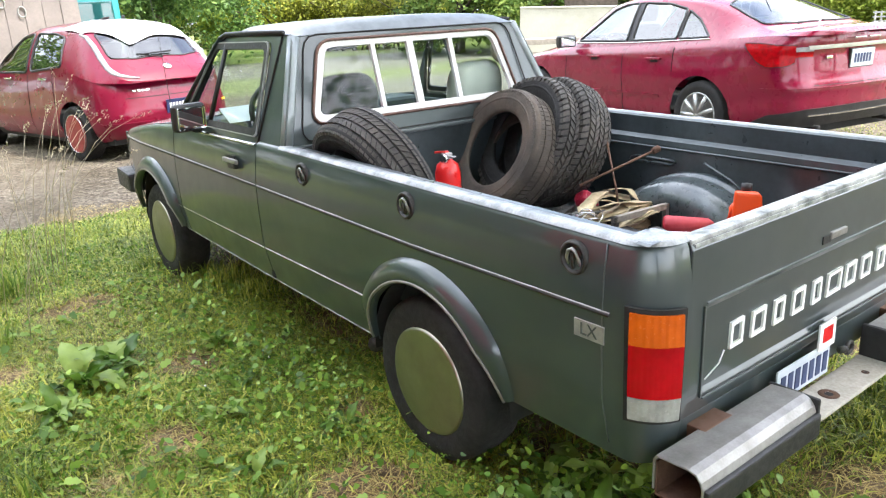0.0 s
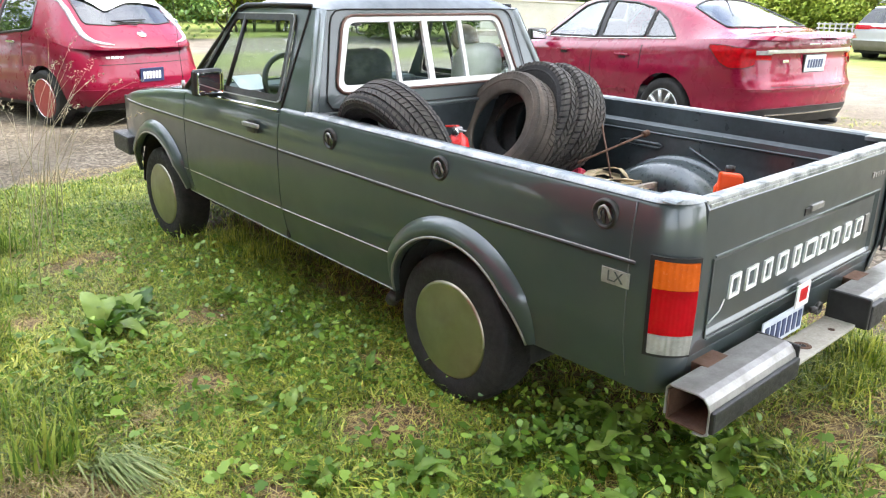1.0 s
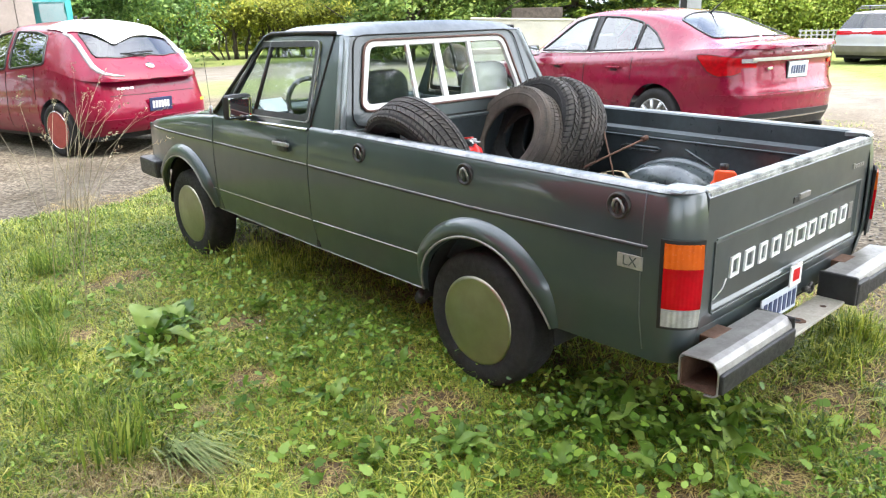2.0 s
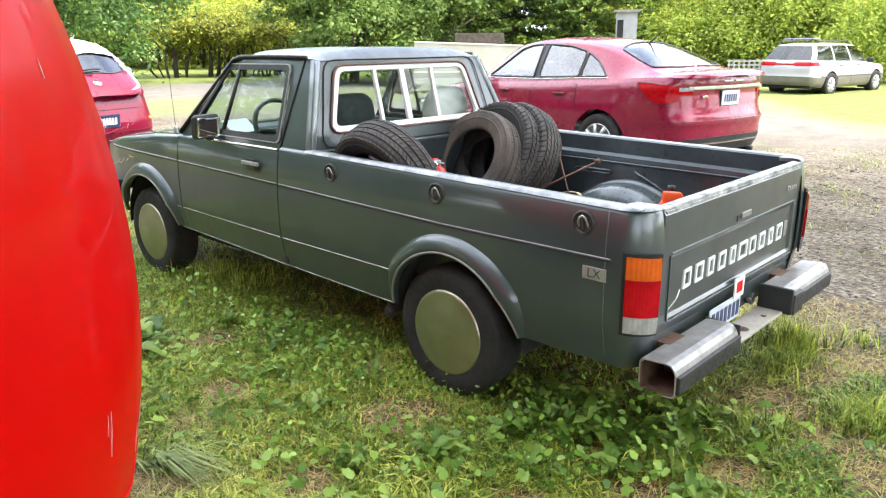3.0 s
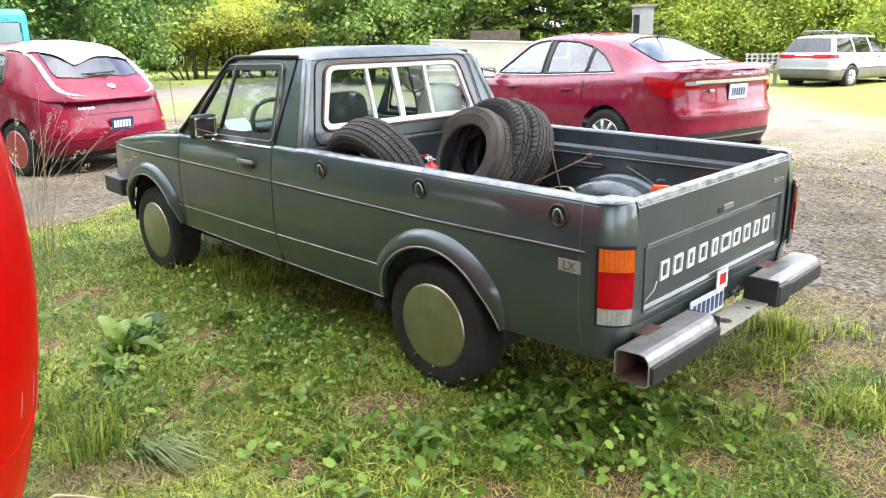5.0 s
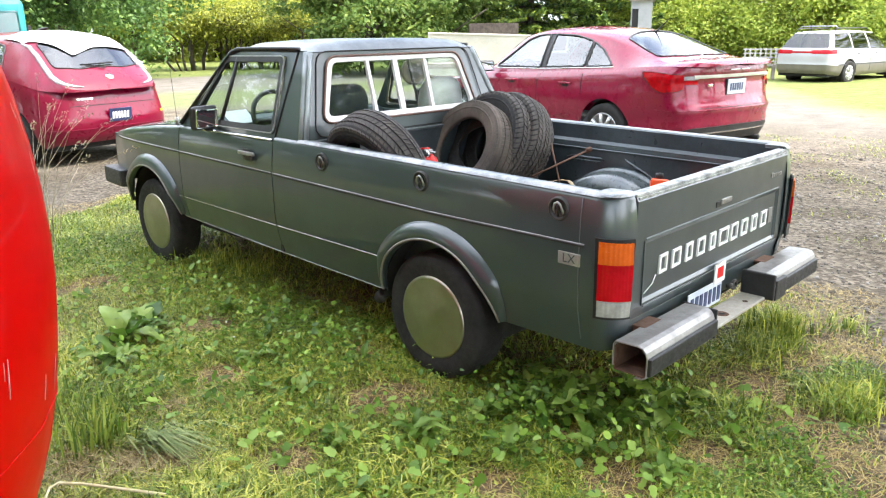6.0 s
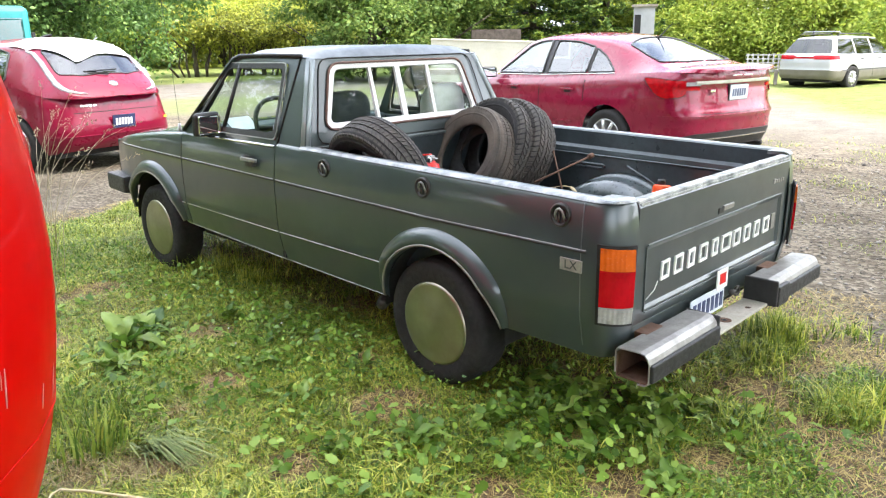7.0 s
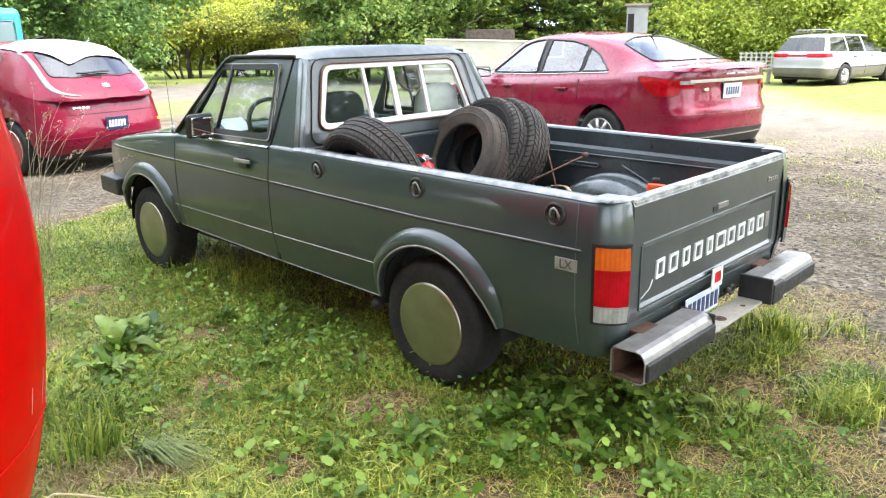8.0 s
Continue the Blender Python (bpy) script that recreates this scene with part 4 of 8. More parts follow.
def letter_shape(parent, x, hw):
    """A plain hollow upright shape with slightly splayed feet, standing for one raised white letter."""
    z0, z1, t = 0.597, 0.672, 0.0105
    o = [(x - hw, z0), (x + hw * 0.92, z0 + 0.003), (x + hw, z1), (x - hw * 0.90, z1 - 0.003)]
    q = [(x - hw + t, z0 + t), (x + hw * 0.92 - t, z0 + 0.003 + t), (x + hw - t, z1 - t), (x - hw * 0.90 + t, z1 - 0.003 - t)]
    vs = [(a, y, b) for y in (-0.8860, -0.8780) for ring in (o, q) for a, b in ring]
    fs = []
    for k in range(4):
        n = (k + 1) % 4
        fs += [(k, n, 4 + n, 4 + k), (8 + k, 12 + k, 12 + n, 8 + n), (k, 8 + k, 8 + n, n), (4 + k, 4 + n, 12 + n, 12 + k)]
    return obj("letter_shape", vs, fs, WHITE, parent, smooth=False)


for i, w in enumerate((0.078, 0.086, 0.070, 0.084, 0.064, 0.112, 0.086, 0.082, 0.070, 0.082)):
    x = -0.492 + i * 0.1035 + 0.04
    letter_shape(gate, x, w * 0.40)
part("letter_sticker", box_bm(0.540, 0.580, -0.8835, -0.878, 0.60, 0.672, 0.002), BRUSHED, gate)
for i in range(5):
    x = 0.505 + i * 0.024
    part("script_bar", box_bm(x, x + 0.018, -0.8925, -0.888, 0.820, 0.842 if i == 0 else 0.836, 0.001), BRUSHED, gate)

# joint between bed side and corner panel
vv, ff = tube_vf([(-0.82 + interp(PROFILE, z) - 0.0005, -0.755 + 0.012 * (z - 0.6), z) for z in spans((0.40, 0.925, 14))], 0.0022, 5)
both_sides("corner_seam", vv, ff, GREEN_PALE, truck)

# tail lamps wrapped round the corners
for s in (0, 1):
    lamp = new("tail_lamp")
    lamp.parent = truck
    lamp["label"] = "three-colour tail lamp wrapped round the corner"

    def wrap(z0, z1, out, a0, a1, mat, name, lab="", slope=0.0):
        cols = []
        for i in range(13):
            a = radians(a0 + (a1 - a0) * i / 12)
            cx, cy = -0.70 + (0.12 + out) * math.cos(a), -0.79 + (0.108 + out) * math.sin(a)
            d = [interp(PROFILE, z) for z in (z0, z1)]
            t = slope * (i / 12 - 0.5)
            cols.append([(cx - math.cos(a) * d[0], cy - math.sin(a) * d[0], z0 + t), (cx - math.cos(a) * d[1], cy - math.sin(a) * d[1], z1 + t)])
        vf = grid_vf(cols)
        if s:
            vf = flip(*vf)
        else:
            vf = (vf[0], vf[1])
        return obj(name, *vf, mat, lamp, lab, solid=-(out - 0.001), bevel=0.003)

    wrap(0.500, 0.793, 0.009, 196, 263, DARK, "lamp_frame", slope=-0.012)
    wrap(0.704, 0.781, 0.012, 202, 257, ORANGE_LENS, "indicator_lens", "orange indicator lens", -0.011)
    wrap(0.572, 0.7035, 0.012, 202, 257, RED_LENS, "brake_lens", "red brake lens", -0.011)
    wrap(0.512, 0.5715, 0.012, 202, 257, CLEAR_LENS, "reverse_lens", "clear reversing lens", -0.011)

# rear bumper: two hollow bright blocks on a steel plate
bumper = new("rear_bumper")
bumper.parent = truck
bumper["label"] = "rear bumper of two bright steel blocks with black rubber strips"
prof = [(-0.900, 0.340), (-0.900, 0.420), (-0.906, 0.430), (-0.990, 0.434), (-1.008, 0.430), (-1.020, 0.416), (-1.025, 0.402), (-1.026, 0.332), (-1.012, 0.324), (-0.985, 0.322)]
for x0, x1 in ((-0.800, -0.285), (0.285, 0.800)):
    cols = [[(x, y, z) for y, z in prof] for x in spans((x0, x1, 4))]
    v, f = grid_vf(cols)
    blk = obj("bumper_block", v, f, BRUSHED, bumper, solid=0.006, bevel=0.002, smooth=False)
    part("rubber_strip", box_bm(x0 + 0.004, x1 + 0.002, -1.044, -1.024, 0.334, 0.400, 0.007), BLACK, blk)
    part("rusty_floor", box_bm(x0 + 0.003, x1 - 0.02, -1.020, -0.902, 0.326, 0.331), RUST, blk)
    part("rusty_back", box_bm(x0 + 0.003, x1 - 0.02, -0.9065, -0.9015, 0.331, 0.418), RUST, blk)
    part("rust_lining", box_bm(x0 + 0.16, x1 - 0.02, -1.010, -0.91, 0.335, 0.40), RUST, blk)
    part("bracket", box_bm((x0 + x1) / 2 - 0.09, (x0 + x1) / 2 + 0.03, -0.925, -0.80, 0.395, 0.437, 0.003), BRONZE, bumper, "brown bumper bracket")
part("end_cap", box_bm(0.270, 0.290, -1.042, -0.893, 0.322, 0.440, 0.008), BLACK, bumper, "black plastic end cap")
part("end_cap", box_bm(0.288, 0.41, -1.046, -0.895, 0.318, 0.412, 0.008), BLACK, bumper)
part("end_cap", box_bm(-0.290, -0.276, -1.036, -0.893, 0.318, 0.438, 0.006), BLACK, bumper)
plate_bar = part("cross_plate", box_bm(-0.62, 0.62, -1.005, -0.895, 0.322, 0.334, 0.003), RUSTY_BAR, bumper, "flat steel plate with rust spots")
for x, y, r in ((-0.05, -0.955, 0.030), (0.16, -0.965, 0.012), (-0.24, -0.99, 0.012)):
    hv, hf = lathe_vf([(0.3345, r), (0.3355, r * 0.95), (0.336, r * 0.5), (0.3352, r * 0.42)], 20, "z")
    obj("rust_ring", [(p[0] + x, p[1] + y, p[2]) for p in hv], hf, RUST, plate_bar)
    hv, hf = lathe_vf([(0.3348, r * 0.42), (0.3348, 0.0)], 16, "z")
    obj("bolt_hole", [(p[0] + x, p[1] + y, p[2]) for p in hv], hf, DARK, plate_bar)
# rear valance under the gate, number plate, sticker, tow eye
part("rear_valance", box_bm(-0.69, 0.69, -0.872, -0.84, 0.365, 0.462, 0.006), GREEN, truck)
np_ = part("number_plate", box_bm(-0.255, 0.048, -0.902, -0.896, 0.352, 0.455, 0.004), PLATE_WHITE, truck, "pale blue and white number plate")
for i in range(7):
    x = -0.235 + i * 0.040
    part("plate_bar", box_bm(x, x + 0.026, -0.9045, -0.902, 0.368, 0.432, 0.001), INK_BLUE, np_)
stk = part("bumper_sticker", box_bm(-0.035, 0.062, -0.906, -0.9, 0.446, 0.53, 0.001), WHITE, truck, "white sticker with a red emblem")
part("emblem", box_bm(-0.015, 0.042, -0.9075, -0.906, 0.468, 0.515, 0.001), RED_PLASTIC, stk)
tube("tow_eye", [(0.17 + 0.022 * math.cos(a), -0.905, 0.395 + 0.018 * math.sin(a)) for a in [2 * math.pi * i / 14 for i in range(14)]], 0.007, GREASY, truck, closed=True)
tube("tow_eye_stem", [(0.12, -0.90, 0.40), (0.145, -0.905, 0.397)], 0.012, GREASY, truck)


# ---- parked cars ----
class Shell:
    """A car body: a plan outline from the front centre round the left side to the rear centre, with a section profile."""

    def __init__(self, root, plan, arcs, zb, zt, prof, tail=((0, 0), (1, 0)), tail_y=(-0.8, -1.0)):
        self.root, self.arcs, self.zb, self.zt, self.prof, self.tail, self.tail_y = root, arcs, zb, zt, prof, tail, tail_y
        pts = [Vector((*p, 0)) for p in plan]
        fine = []
        for i in range(len(pts) - 1):
            p0, p1, p2, p3 = pts[max(i - 1, 0)], pts[i], pts[i + 1], pts[min(i + 2, len(pts) - 1)]
            n = max(3, int((p2 - p1).length / 0.035))
            for k in range(n):
                t = k / n
                fine.append(0.5 * (2 * p1 + (p2 - p0) * t + (2 * p0 - 5 * p1 + 4 * p2 - p3) * t * t + (3 * p1 - p0 - 3 * p2 + p3) * t ** 3))
        fine.append(pts[-1])
        add = []
        for yc, zc, r in arcs:
            add += arc_ys((yc, zc, r), 24)
        for y in add:
            for i in range(len(fine) - 1):
                a, b = fine[i], fine[i + 1]
                if a.y >= y > b.y and a.x < -0.6:
                    if abs(a.y - y) > 0.004 and abs(b.y - y) > 0.004:
                        fine.insert(i + 1, a.lerp(b, (a.y - y) / (a.y - b.y)))
                    break
        self.line = fine
        self.len = [0.0]
        for a, b in zip(fine, fine[1:]):
            self.len.append(self.len[-1] + (b - a).length)
        self.total = self.len[-1]

    def at(self, back):
        """Plan point and inward normal, so many metres round from the rear centre."""
        d = min(max(self.total - back, 1e-6), self.total - 1e-6)
        i = int(np.searchsorted(self.len, d)) - 1
        i = min(max(i, 0), len(self.line) - 2)
        a, b = self.line[i], self.line[i + 1]
        p = a.lerp(b, (d - self.len[i]) / max(1e-9, self.len[i + 1] - self.len[i]))
        j0, j1 = max(i - 1, 0), min(i + 2, len(self.line) - 1)
        t = (self.line[j1] - self.line[j0]).normalized()
        return p.x, p.y, -t.y, t.x

    def back_of(self, y):
        for i in range(len(self.line) - 1):
            if self.line[i].y >= y > self.line[i + 1].y:
                t = (self.line[i].y - y) / (self.line[i].y - self.line[i + 1].y)
                return self.total - (self.len[i] + (self.len[i + 1] - self.len[i]) * t)
        return 0.0

    def point(self, back, z, out=0.0):
        x, y, nx, ny = self.at(back)
        b, t = self.zb(y), self.zt(y)
        d = interp(self.prof, (z - b) / (t - b)) - out
        k = min(1.0, max(0.0, (y - self.tail_y[0]) / (self.tail_y[1] - self.tail_y[0])))
        d += interp(self.tail, (z - b) / (t - b)) * k * k * (3 - 2 * k)
        return (x + nx * d, y + ny * d, z)

    def low(self, y):
        z = self.zb(y)
        for yc, zc, r in self.arcs:
            if abs(y - yc) < r:
                z = max(z, zc + math.sqrt(r * r - (y - yc) ** 2))
        return z

    def columns(self, rows=16):
        cols = []
        for l in self.len:
            x, y, nx, ny = self.at(self.total - l)
            b, t = (self.low(y) if x < -0.6 else self.zb(y)), self.zt(y)
            cols.append([self.point(self.total - l, b + (t - b) * k / rows) for k in range(rows + 1)])
        return cols

    def body(self, mat, split=None, mat2=None, name2="cladding"):
        cols = self.columns()
        for s in (0, 1):
            v, f = grid_vf(cols)
            v, f = (v, f) if s == 0 else flip(v, f)
            if split:
                lo, hi = [], []
                for q in f:
                    c = sum((Vector(v[i]) for i in q), Vector()) / 4
                    (lo if split(c) else hi).append(q)
                obj("body_side", *used_only(v, hi), mat, self.root)
                if lo:
                    obj(name2, *used_only(v, lo), mat2, self.root)
            else:
                obj("body_side", v, f, mat, self.root)

    def deck(self, name, y0, y1, mat, crown=0.03, drop=None, n=16):
        tops = []
        for l in self.len:
            x, y, nx, ny = self.at(self.total - l)
            if y0 <= y <= y1:
                tops.append(self.point(self.total - l, self.zt(y)))
        cols = []
        for i in range(n + 1):
            u = 1 - 2 * i / n
            cols.append([(p[0] * u, p[1], p[2] + crown * (1 - u ** 4) * min(1.0, abs(p[0]) / 0.5)) for p in tops])
        v, f = grid_vf(cols)
        return obj(name, v, [tuple(reversed(q)) for q in f], mat, self.root)

    def patch(self, name, parent, b0, b1, z0, z1, out, mat, label="", n=16, m=5, both=True, top=None, bot=None):
        cols = []
        for i in range(n + 1):
            b = b0 + (b1 - b0) * i / n
            lo = z0 if bot is None else bot(i / n)
            hi = z1 if top is None else top(i / n)
            cols.append([self.point(b, lo + (hi - lo) * k / m, out) for k in range(m + 1)])
        v, f = grid_vf(cols)
        v, f = v, [tuple(reversed(q)) for q in f]
        obs = [obj(name, v, f, mat, parent, label, solid=out + 0.004)]
        if both:
            obs.append(obj(name, *flip(v, f), mat, parent, label, solid=out + 0.004))
        return obs

    def seam(self, y, z0, z1, r=0.005, both=True):
        b = self.back_of(y)
        vf = tube_vf([self.point(b, z0 + (z1 - z0) * i / 8, 0.0) for i in range(9)], r, 5)
        obj("panel_gap", *vf, DARK, self.root)
        if both:
            obj("panel_gap", *flip(*vf), DARK, self.root)


def greenhouse(root, rings, mat, glass, mat_pillar, sill=0.05, head=0.93, bulge=0.02):
    """rings: (bottom, top, kind, steps) from front centre to rear centre; kind of the stretch that follows: glass, pillar, or body."""
    vs = [-0.14, sill, sill + (head - sill) * 0.33, sill + (head - sill) * 0.66, head, 1.0]
    cols, kinds = [], []
    for i, (b, t, kind, n) in enumerate(rings):
        b2, t2 = (rings[i + 1][0], rings[i + 1][1]) if i + 1 < len(rings) else (b, t)
        for k in range(n):
            f = k / n
            bb, tt = Vector(b).lerp(Vector(b2), f), Vector(t).lerp(Vector(t2), f)
            out = Vector((bb.x, 0, 0)).normalized() if abs(bb.x) > 0.01 else Vector((0, 0, 0))
            cols.append([tuple(bb.lerp(tt, q) + out * bulge * 4 * q * (1 - q)) for q in vs])
            kinds.append(kind)
    cols.append([tuple(Vector(rings[-1][0]).lerp(Vector(rings[-1][1]), q)) for q in vs])
    v, f = grid_vf(cols)
    k = len(vs)
    sets = {"body": [], "glass": [], "pillar": []}
    for q in f:
        i, r = divmod(q[0], k)
        kind = kinds[i] if i < len(kinds) else "body"
        if kind == "glass" and r in (0, 4):
            kind = "body"
        sets[kind].append((q, i))
    for s in (0, 1):
        for kind, mt in (("body", mat), ("pillar", mat_pillar)):
            groups = {}
            for q, i in sets[kind]:
                seg = sum(1 for j in range(1, i + 1) if kinds[j] != kinds[j - 1]) if kind == "pillar" else 0
                groups.setdefault(seg, []).append(q)
            for qs in groups.values():
                vv, ff = used_only(v, qs)
                vv, ff = (vv, ff) if s == 0 else flip(vv, ff)
                obj("window_surround" if kind == "body" else "window_pillar", vv, ff, mt, root)
        runs, last = [], None
        for q, i in sets["glass"]:
            seg = sum(1 for j in range(1, i + 1) if kinds[j] != kinds[j - 1])
            if seg != last:
                runs.append([])
                last = seg
            runs[-1].append(q)
        for run in runs:
            vv, ff = used_only(v, run)
            vv, ff = (vv, ff) if s == 0 else flip(vv, ff)
            obj("window_glass", vv, ff, glass, root)
    return cols


def roof_deck(root, cols, mat, crown=0.05, n=12):
    tops = [c[-1] for c in cols]
    out = []
    for i in range(n + 1):
        u = 1 - 2 * i / n
        out.append([(p[0] * u, p[1], p[2] + crown * (1 - u * u) * min(1.0, abs(p[0]) / 0.4)) for p in tops])
    v, f = grid_vf(out)
    return obj("roof", v, [tuple(reversed(q)) for q in f], mat, root)


def car_wheel(root, x, y, r, rim, style, mat):
    w = new("wheel")
    w.parent = root
    side = -1 if x < 0 else 1
    w.matrix_basis = pose(x, y, r, 0, 0, 0 if side < 0 else 180)
    k = r / 0.33
    prof = [(-0.095, rim), (-0.105, rim + 0.03), (-0.108, (rim + r) / 2), (-0.100, r - 0.018), (-0.08, r - 0.004), (0, r), (0.08, r - 0.004), (0.1, r - 0.02), (0.1, rim)]
    obj("tyre", *lathe_vf(prof, 40), RUBBER, w)
    if style == "disc":
        obj("wheel_disc", *lathe_vf([(-0.09, rim + 0.012), (-0.104, rim + 0.008), (-0.106, rim), (-0.107, rim - 0.01), (-0.112, rim * 0.5), (-0.113, 0)], 40), mat, w, "flat faded red wheel disc")
        tube("disc_rim", [(-0.108, (rim + 0.004) * math.cos(a), (rim + 0.004) * math.sin(a)) for a in [2 * math.pi * i / 40 for i in range(40)]], 0.005, CHROME, w, closed=True)
    else:
        obj("rim", *lathe_vf([(-0.095, rim + 0.004), (-0.106, rim), (-0.100, rim - 0.014), (-0.05, rim - 0.03), (-0.03, 0.0)], 40), mat if style == "rim" else STEEL, w)
        n = 9
        for i in range(n):
            a = 2 * math.pi * i / n
            vv, ff = tube_vf([(-0.098, rim * 0.95 * math.cos(a), rim * 0.95 * math.sin(a)), (-0.106, rim * 0.6 * math.cos(a), rim * 0.6 * math.sin(a)), (-0.102, 0.02 * math.cos(a), 0.02 * math.sin(a))], 0.021 * k, 6)
            obj("spoke", vv, ff, mat, w)
        obj("hub_cap", *lathe_vf([(-0.09, 0.05), (-0.112, 0.045), (-0.116, 0)], 20), mat, w)
    return w


def liners(root, arcs, xin=0.5, xout=0.80):
    for yc, zc, r in arcs:
        cols = []
        for i in range(25):
            a = radians(-25) + radians(230) * i / 24
            cols.append([(-xout, yc + (r + 0.005) * math.cos(a), zc + (r + 0.005) * math.sin(a)), (-xin, yc + (r + 0.005) * math.cos(a), zc + (r + 0.005) * math.sin(a)), (-xin, yc, zc)])
        v, f = grid_vf(cols)
        both_sides("arch_liner", v, f, DARK, root)


def plate_on(root, x, y, z, w, h, mat, ink, rx=0):
    p = part("number_plate", box_bm(-w / 2, w / 2, -0.006, 0.004, -h / 2, h / 2, 0.003, 2, pose(x, y, z, rx)), mat, root)
    for i in range(6):
        a = -w * 0.38 + i * w * 0.13
        part("plate_bar", box_bm(a, a + w * 0.085, -0.0085, -0.006, -h * 0.27, h * 0.25, m=pose(x, y, z, rx)), ink, p)
    return p


def seats(root, mat, ys, zc, w=0.42):
    for y in ys:
        for x in (-0.36, 0.36):
            part("seat_back", box_bm(-w / 2, w / 2, -0.06, 0.06, 0, 0.58, 0.05, 3, pose(x, y, zc, 12)), mat, root)
            part("headrest", box_bm(-0.13, 0.13, -0.05, 0.05, 0, 0.19, 0.045, 3, pose(x, y - 0.13, zc + 0.60, 8)), mat, root)


def eased(table):
    """A smooth curve through (x, y) pairs that never overshoots them."""
    pts = sorted(table)
    xs, ys = [p[0] for p in pts], [p[1] for p in pts]
    h = [b - a for a, b in zip(xs, xs[1:])]
    d = [(b - a) / k for a, b, k in zip(ys, ys[1:], h)]
    m = [d[0]]
    for i in range(1, len(d)):
        if d[i - 1] * d[i] <= 0:
            m.append(0.0)
        else:
            w1, w2 = 2 * h[i] + h[i - 1], h[i] + 2 * h[i - 1]
            m.append((w1 + w2) / (w1 / d[i - 1] + w2 / d[i]))
    m.append(d[-1])

    def at(x):
        if x <= xs[0]:
            return ys[0]
        if x >= xs[-1]:
            return ys[-1]
        i = int(np.searchsorted(xs, x, side="right")) - 1
        t = (x - xs[i]) / h[i]
        return (ys[i] * (1 + 2 * t) * (1 - t) ** 2 + h[i] * m[i] * t * (1 - t) ** 2 + ys[i + 1] * t * t * (3 - 2 * t) + h[i] * m[i + 1] * t * t * (t - 1))
    return at


def inside(poly, a, b):
    hit, n = False, len(poly)
    for i in range(n):
        (x0, y0), (x1, y1) = poly[i - 1], poly[i]
        if (y0 > b) != (y1 > b) and a < (x1 - x0) * (b - y0) / (y1 - y0) + x0:
            hit = not hit
    return hit


class Upper:
    """All of a car above its belt line: hood, cabin, roof and tail in one curved sheet, with openings for the glass."""

    def __init__(self, shell, rail_x, rail_z, centre, bulge=0.07, round_=0.10, power=2.3):
        self.shell, self.rx, self.rz, self.zc = shell, eased(rail_x), eased(rail_z), eased(centre)
        self.bulge, self.round_, self.power = bulge, round_, power
        self.cache = {}

    def ends(self, y):
        k = round(y, 5)
        if k not in self.cache:
            x, yy, z = self.shell.point(self.shell.back_of(y), self.shell.zt(y))
            xb = max(0.02, abs(x))
            self.cache[k] = (xb, z, min(self.rx(y), xb * 0.95), self.rz(y), self.zc(y))
        return self.cache[k]

    def raw(self, y, t):
        xb, zb, xr, zr, zc = self.ends(y)
        if t <= 1:
            b = self.bulge * 4 * t * (1 - t) * max(0.0, zr - zb) * 0.5
            return Vector((-(xb + (xr - xb) * t) - b, y, zb + (zr - zb) * t + b * 0.3))
        q = 2 - t
        return Vector((-xr * q, y, zc - (zc - zr) * q ** self.power))

    def at(self, y, t, out=0.0):
        """A point of the sheet: t 0 to 1 from belt to rail, 1 to 2 from rail to the middle line."""
        r = self.round_
        if abs(t - 1) < r:
            a, c, b = self.raw(y, 1 - r), self.raw(y, 1), self.raw(y, 1 + r)
            q = (t - 1 + r) / (2 * r)
            p = a * (1 - q) ** 2 + c * 2 * q * (1 - q) + b * q * q
        else:
            p = self.raw(y, t)
        return p + self.normal(y, t) * out if out else p

    def normal(self, y, t):
        a = self.at(y + 0.01, t) - self.at(y - 0.01, t)
        b = self.at(y, min(2.0, t + 0.03)) - self.at(y, max(0.0, t - 0.03))
        n = a.cross(b).normalized()
        return n if n.z - n.x * 0.5 > 0 else -n

    def by_z(self, y, z):
        lo, hi = 0.0, 1.0
        for _ in range(18):
            m = (lo + hi) / 2
            lo, hi = (m, hi) if self.at(y, m).z < z else (lo, m)
        return lo

    def by_x(self, y, x):
        lo, hi = 0.0, 2.0
        for _ in range(20):
            m = (lo + hi) / 2
            lo, hi = (m, hi) if self.at(y, m).x < -abs(x) else (lo, m)
        return lo

    def build(self, root, ys, mat, panels, glazing, n_side=22, n_top=18):
        """panels: (name, y0, y1) for the roof-side faces; glazing: (name, 'side' or 'top', outline, glass, trim, trim radius)."""
        ts = [i / n_side for i in range(n_side)] + [1 + i / n_top for i in range(n_top + 1)]
        cols = [[self.at(y, t) for t in ts] for y in ys]
        v, f = grid_vf(cols)
        k = len(ts)
        sets = {}
        for q in f:
            i, r = divmod(q[0], k)
            c = (v[q[0]] + v[q[1]] + v[q[2]] + v[q[3]]) / 4
            where = None
            for g in glazing:
                if g[1] == "side" and r < n_side + 2 and inside(g[2], c.y, c.z):
                    where = g[0]
                if g[1] == "top" and r >= n_side - 3 and inside(g[2], -c.x, c.y):
                    where = g[0]
            if where is None:
                where = next((n for n, a, b in panels if r >= n_side - 8 and a <= c.y <= b), "cabin_shell")
            sets.setdefault(where, []).append(q)
        mats = {g[0]: g[3] for g in glazing}
        for name, qs in sets.items():
            vv, ff = used_only(v, qs)
            ff = [tuple(reversed(q)) for q in ff] if (Vector(vv[ff[0][1]]) - Vector(vv[ff[0][0]])).cross(Vector(vv[ff[0][2]]) - Vector(vv[ff[0][0]])).z < 0 else ff
            for fl in (0, 1):
                a, b = (vv, ff) if fl == 0 else flip(vv, ff)
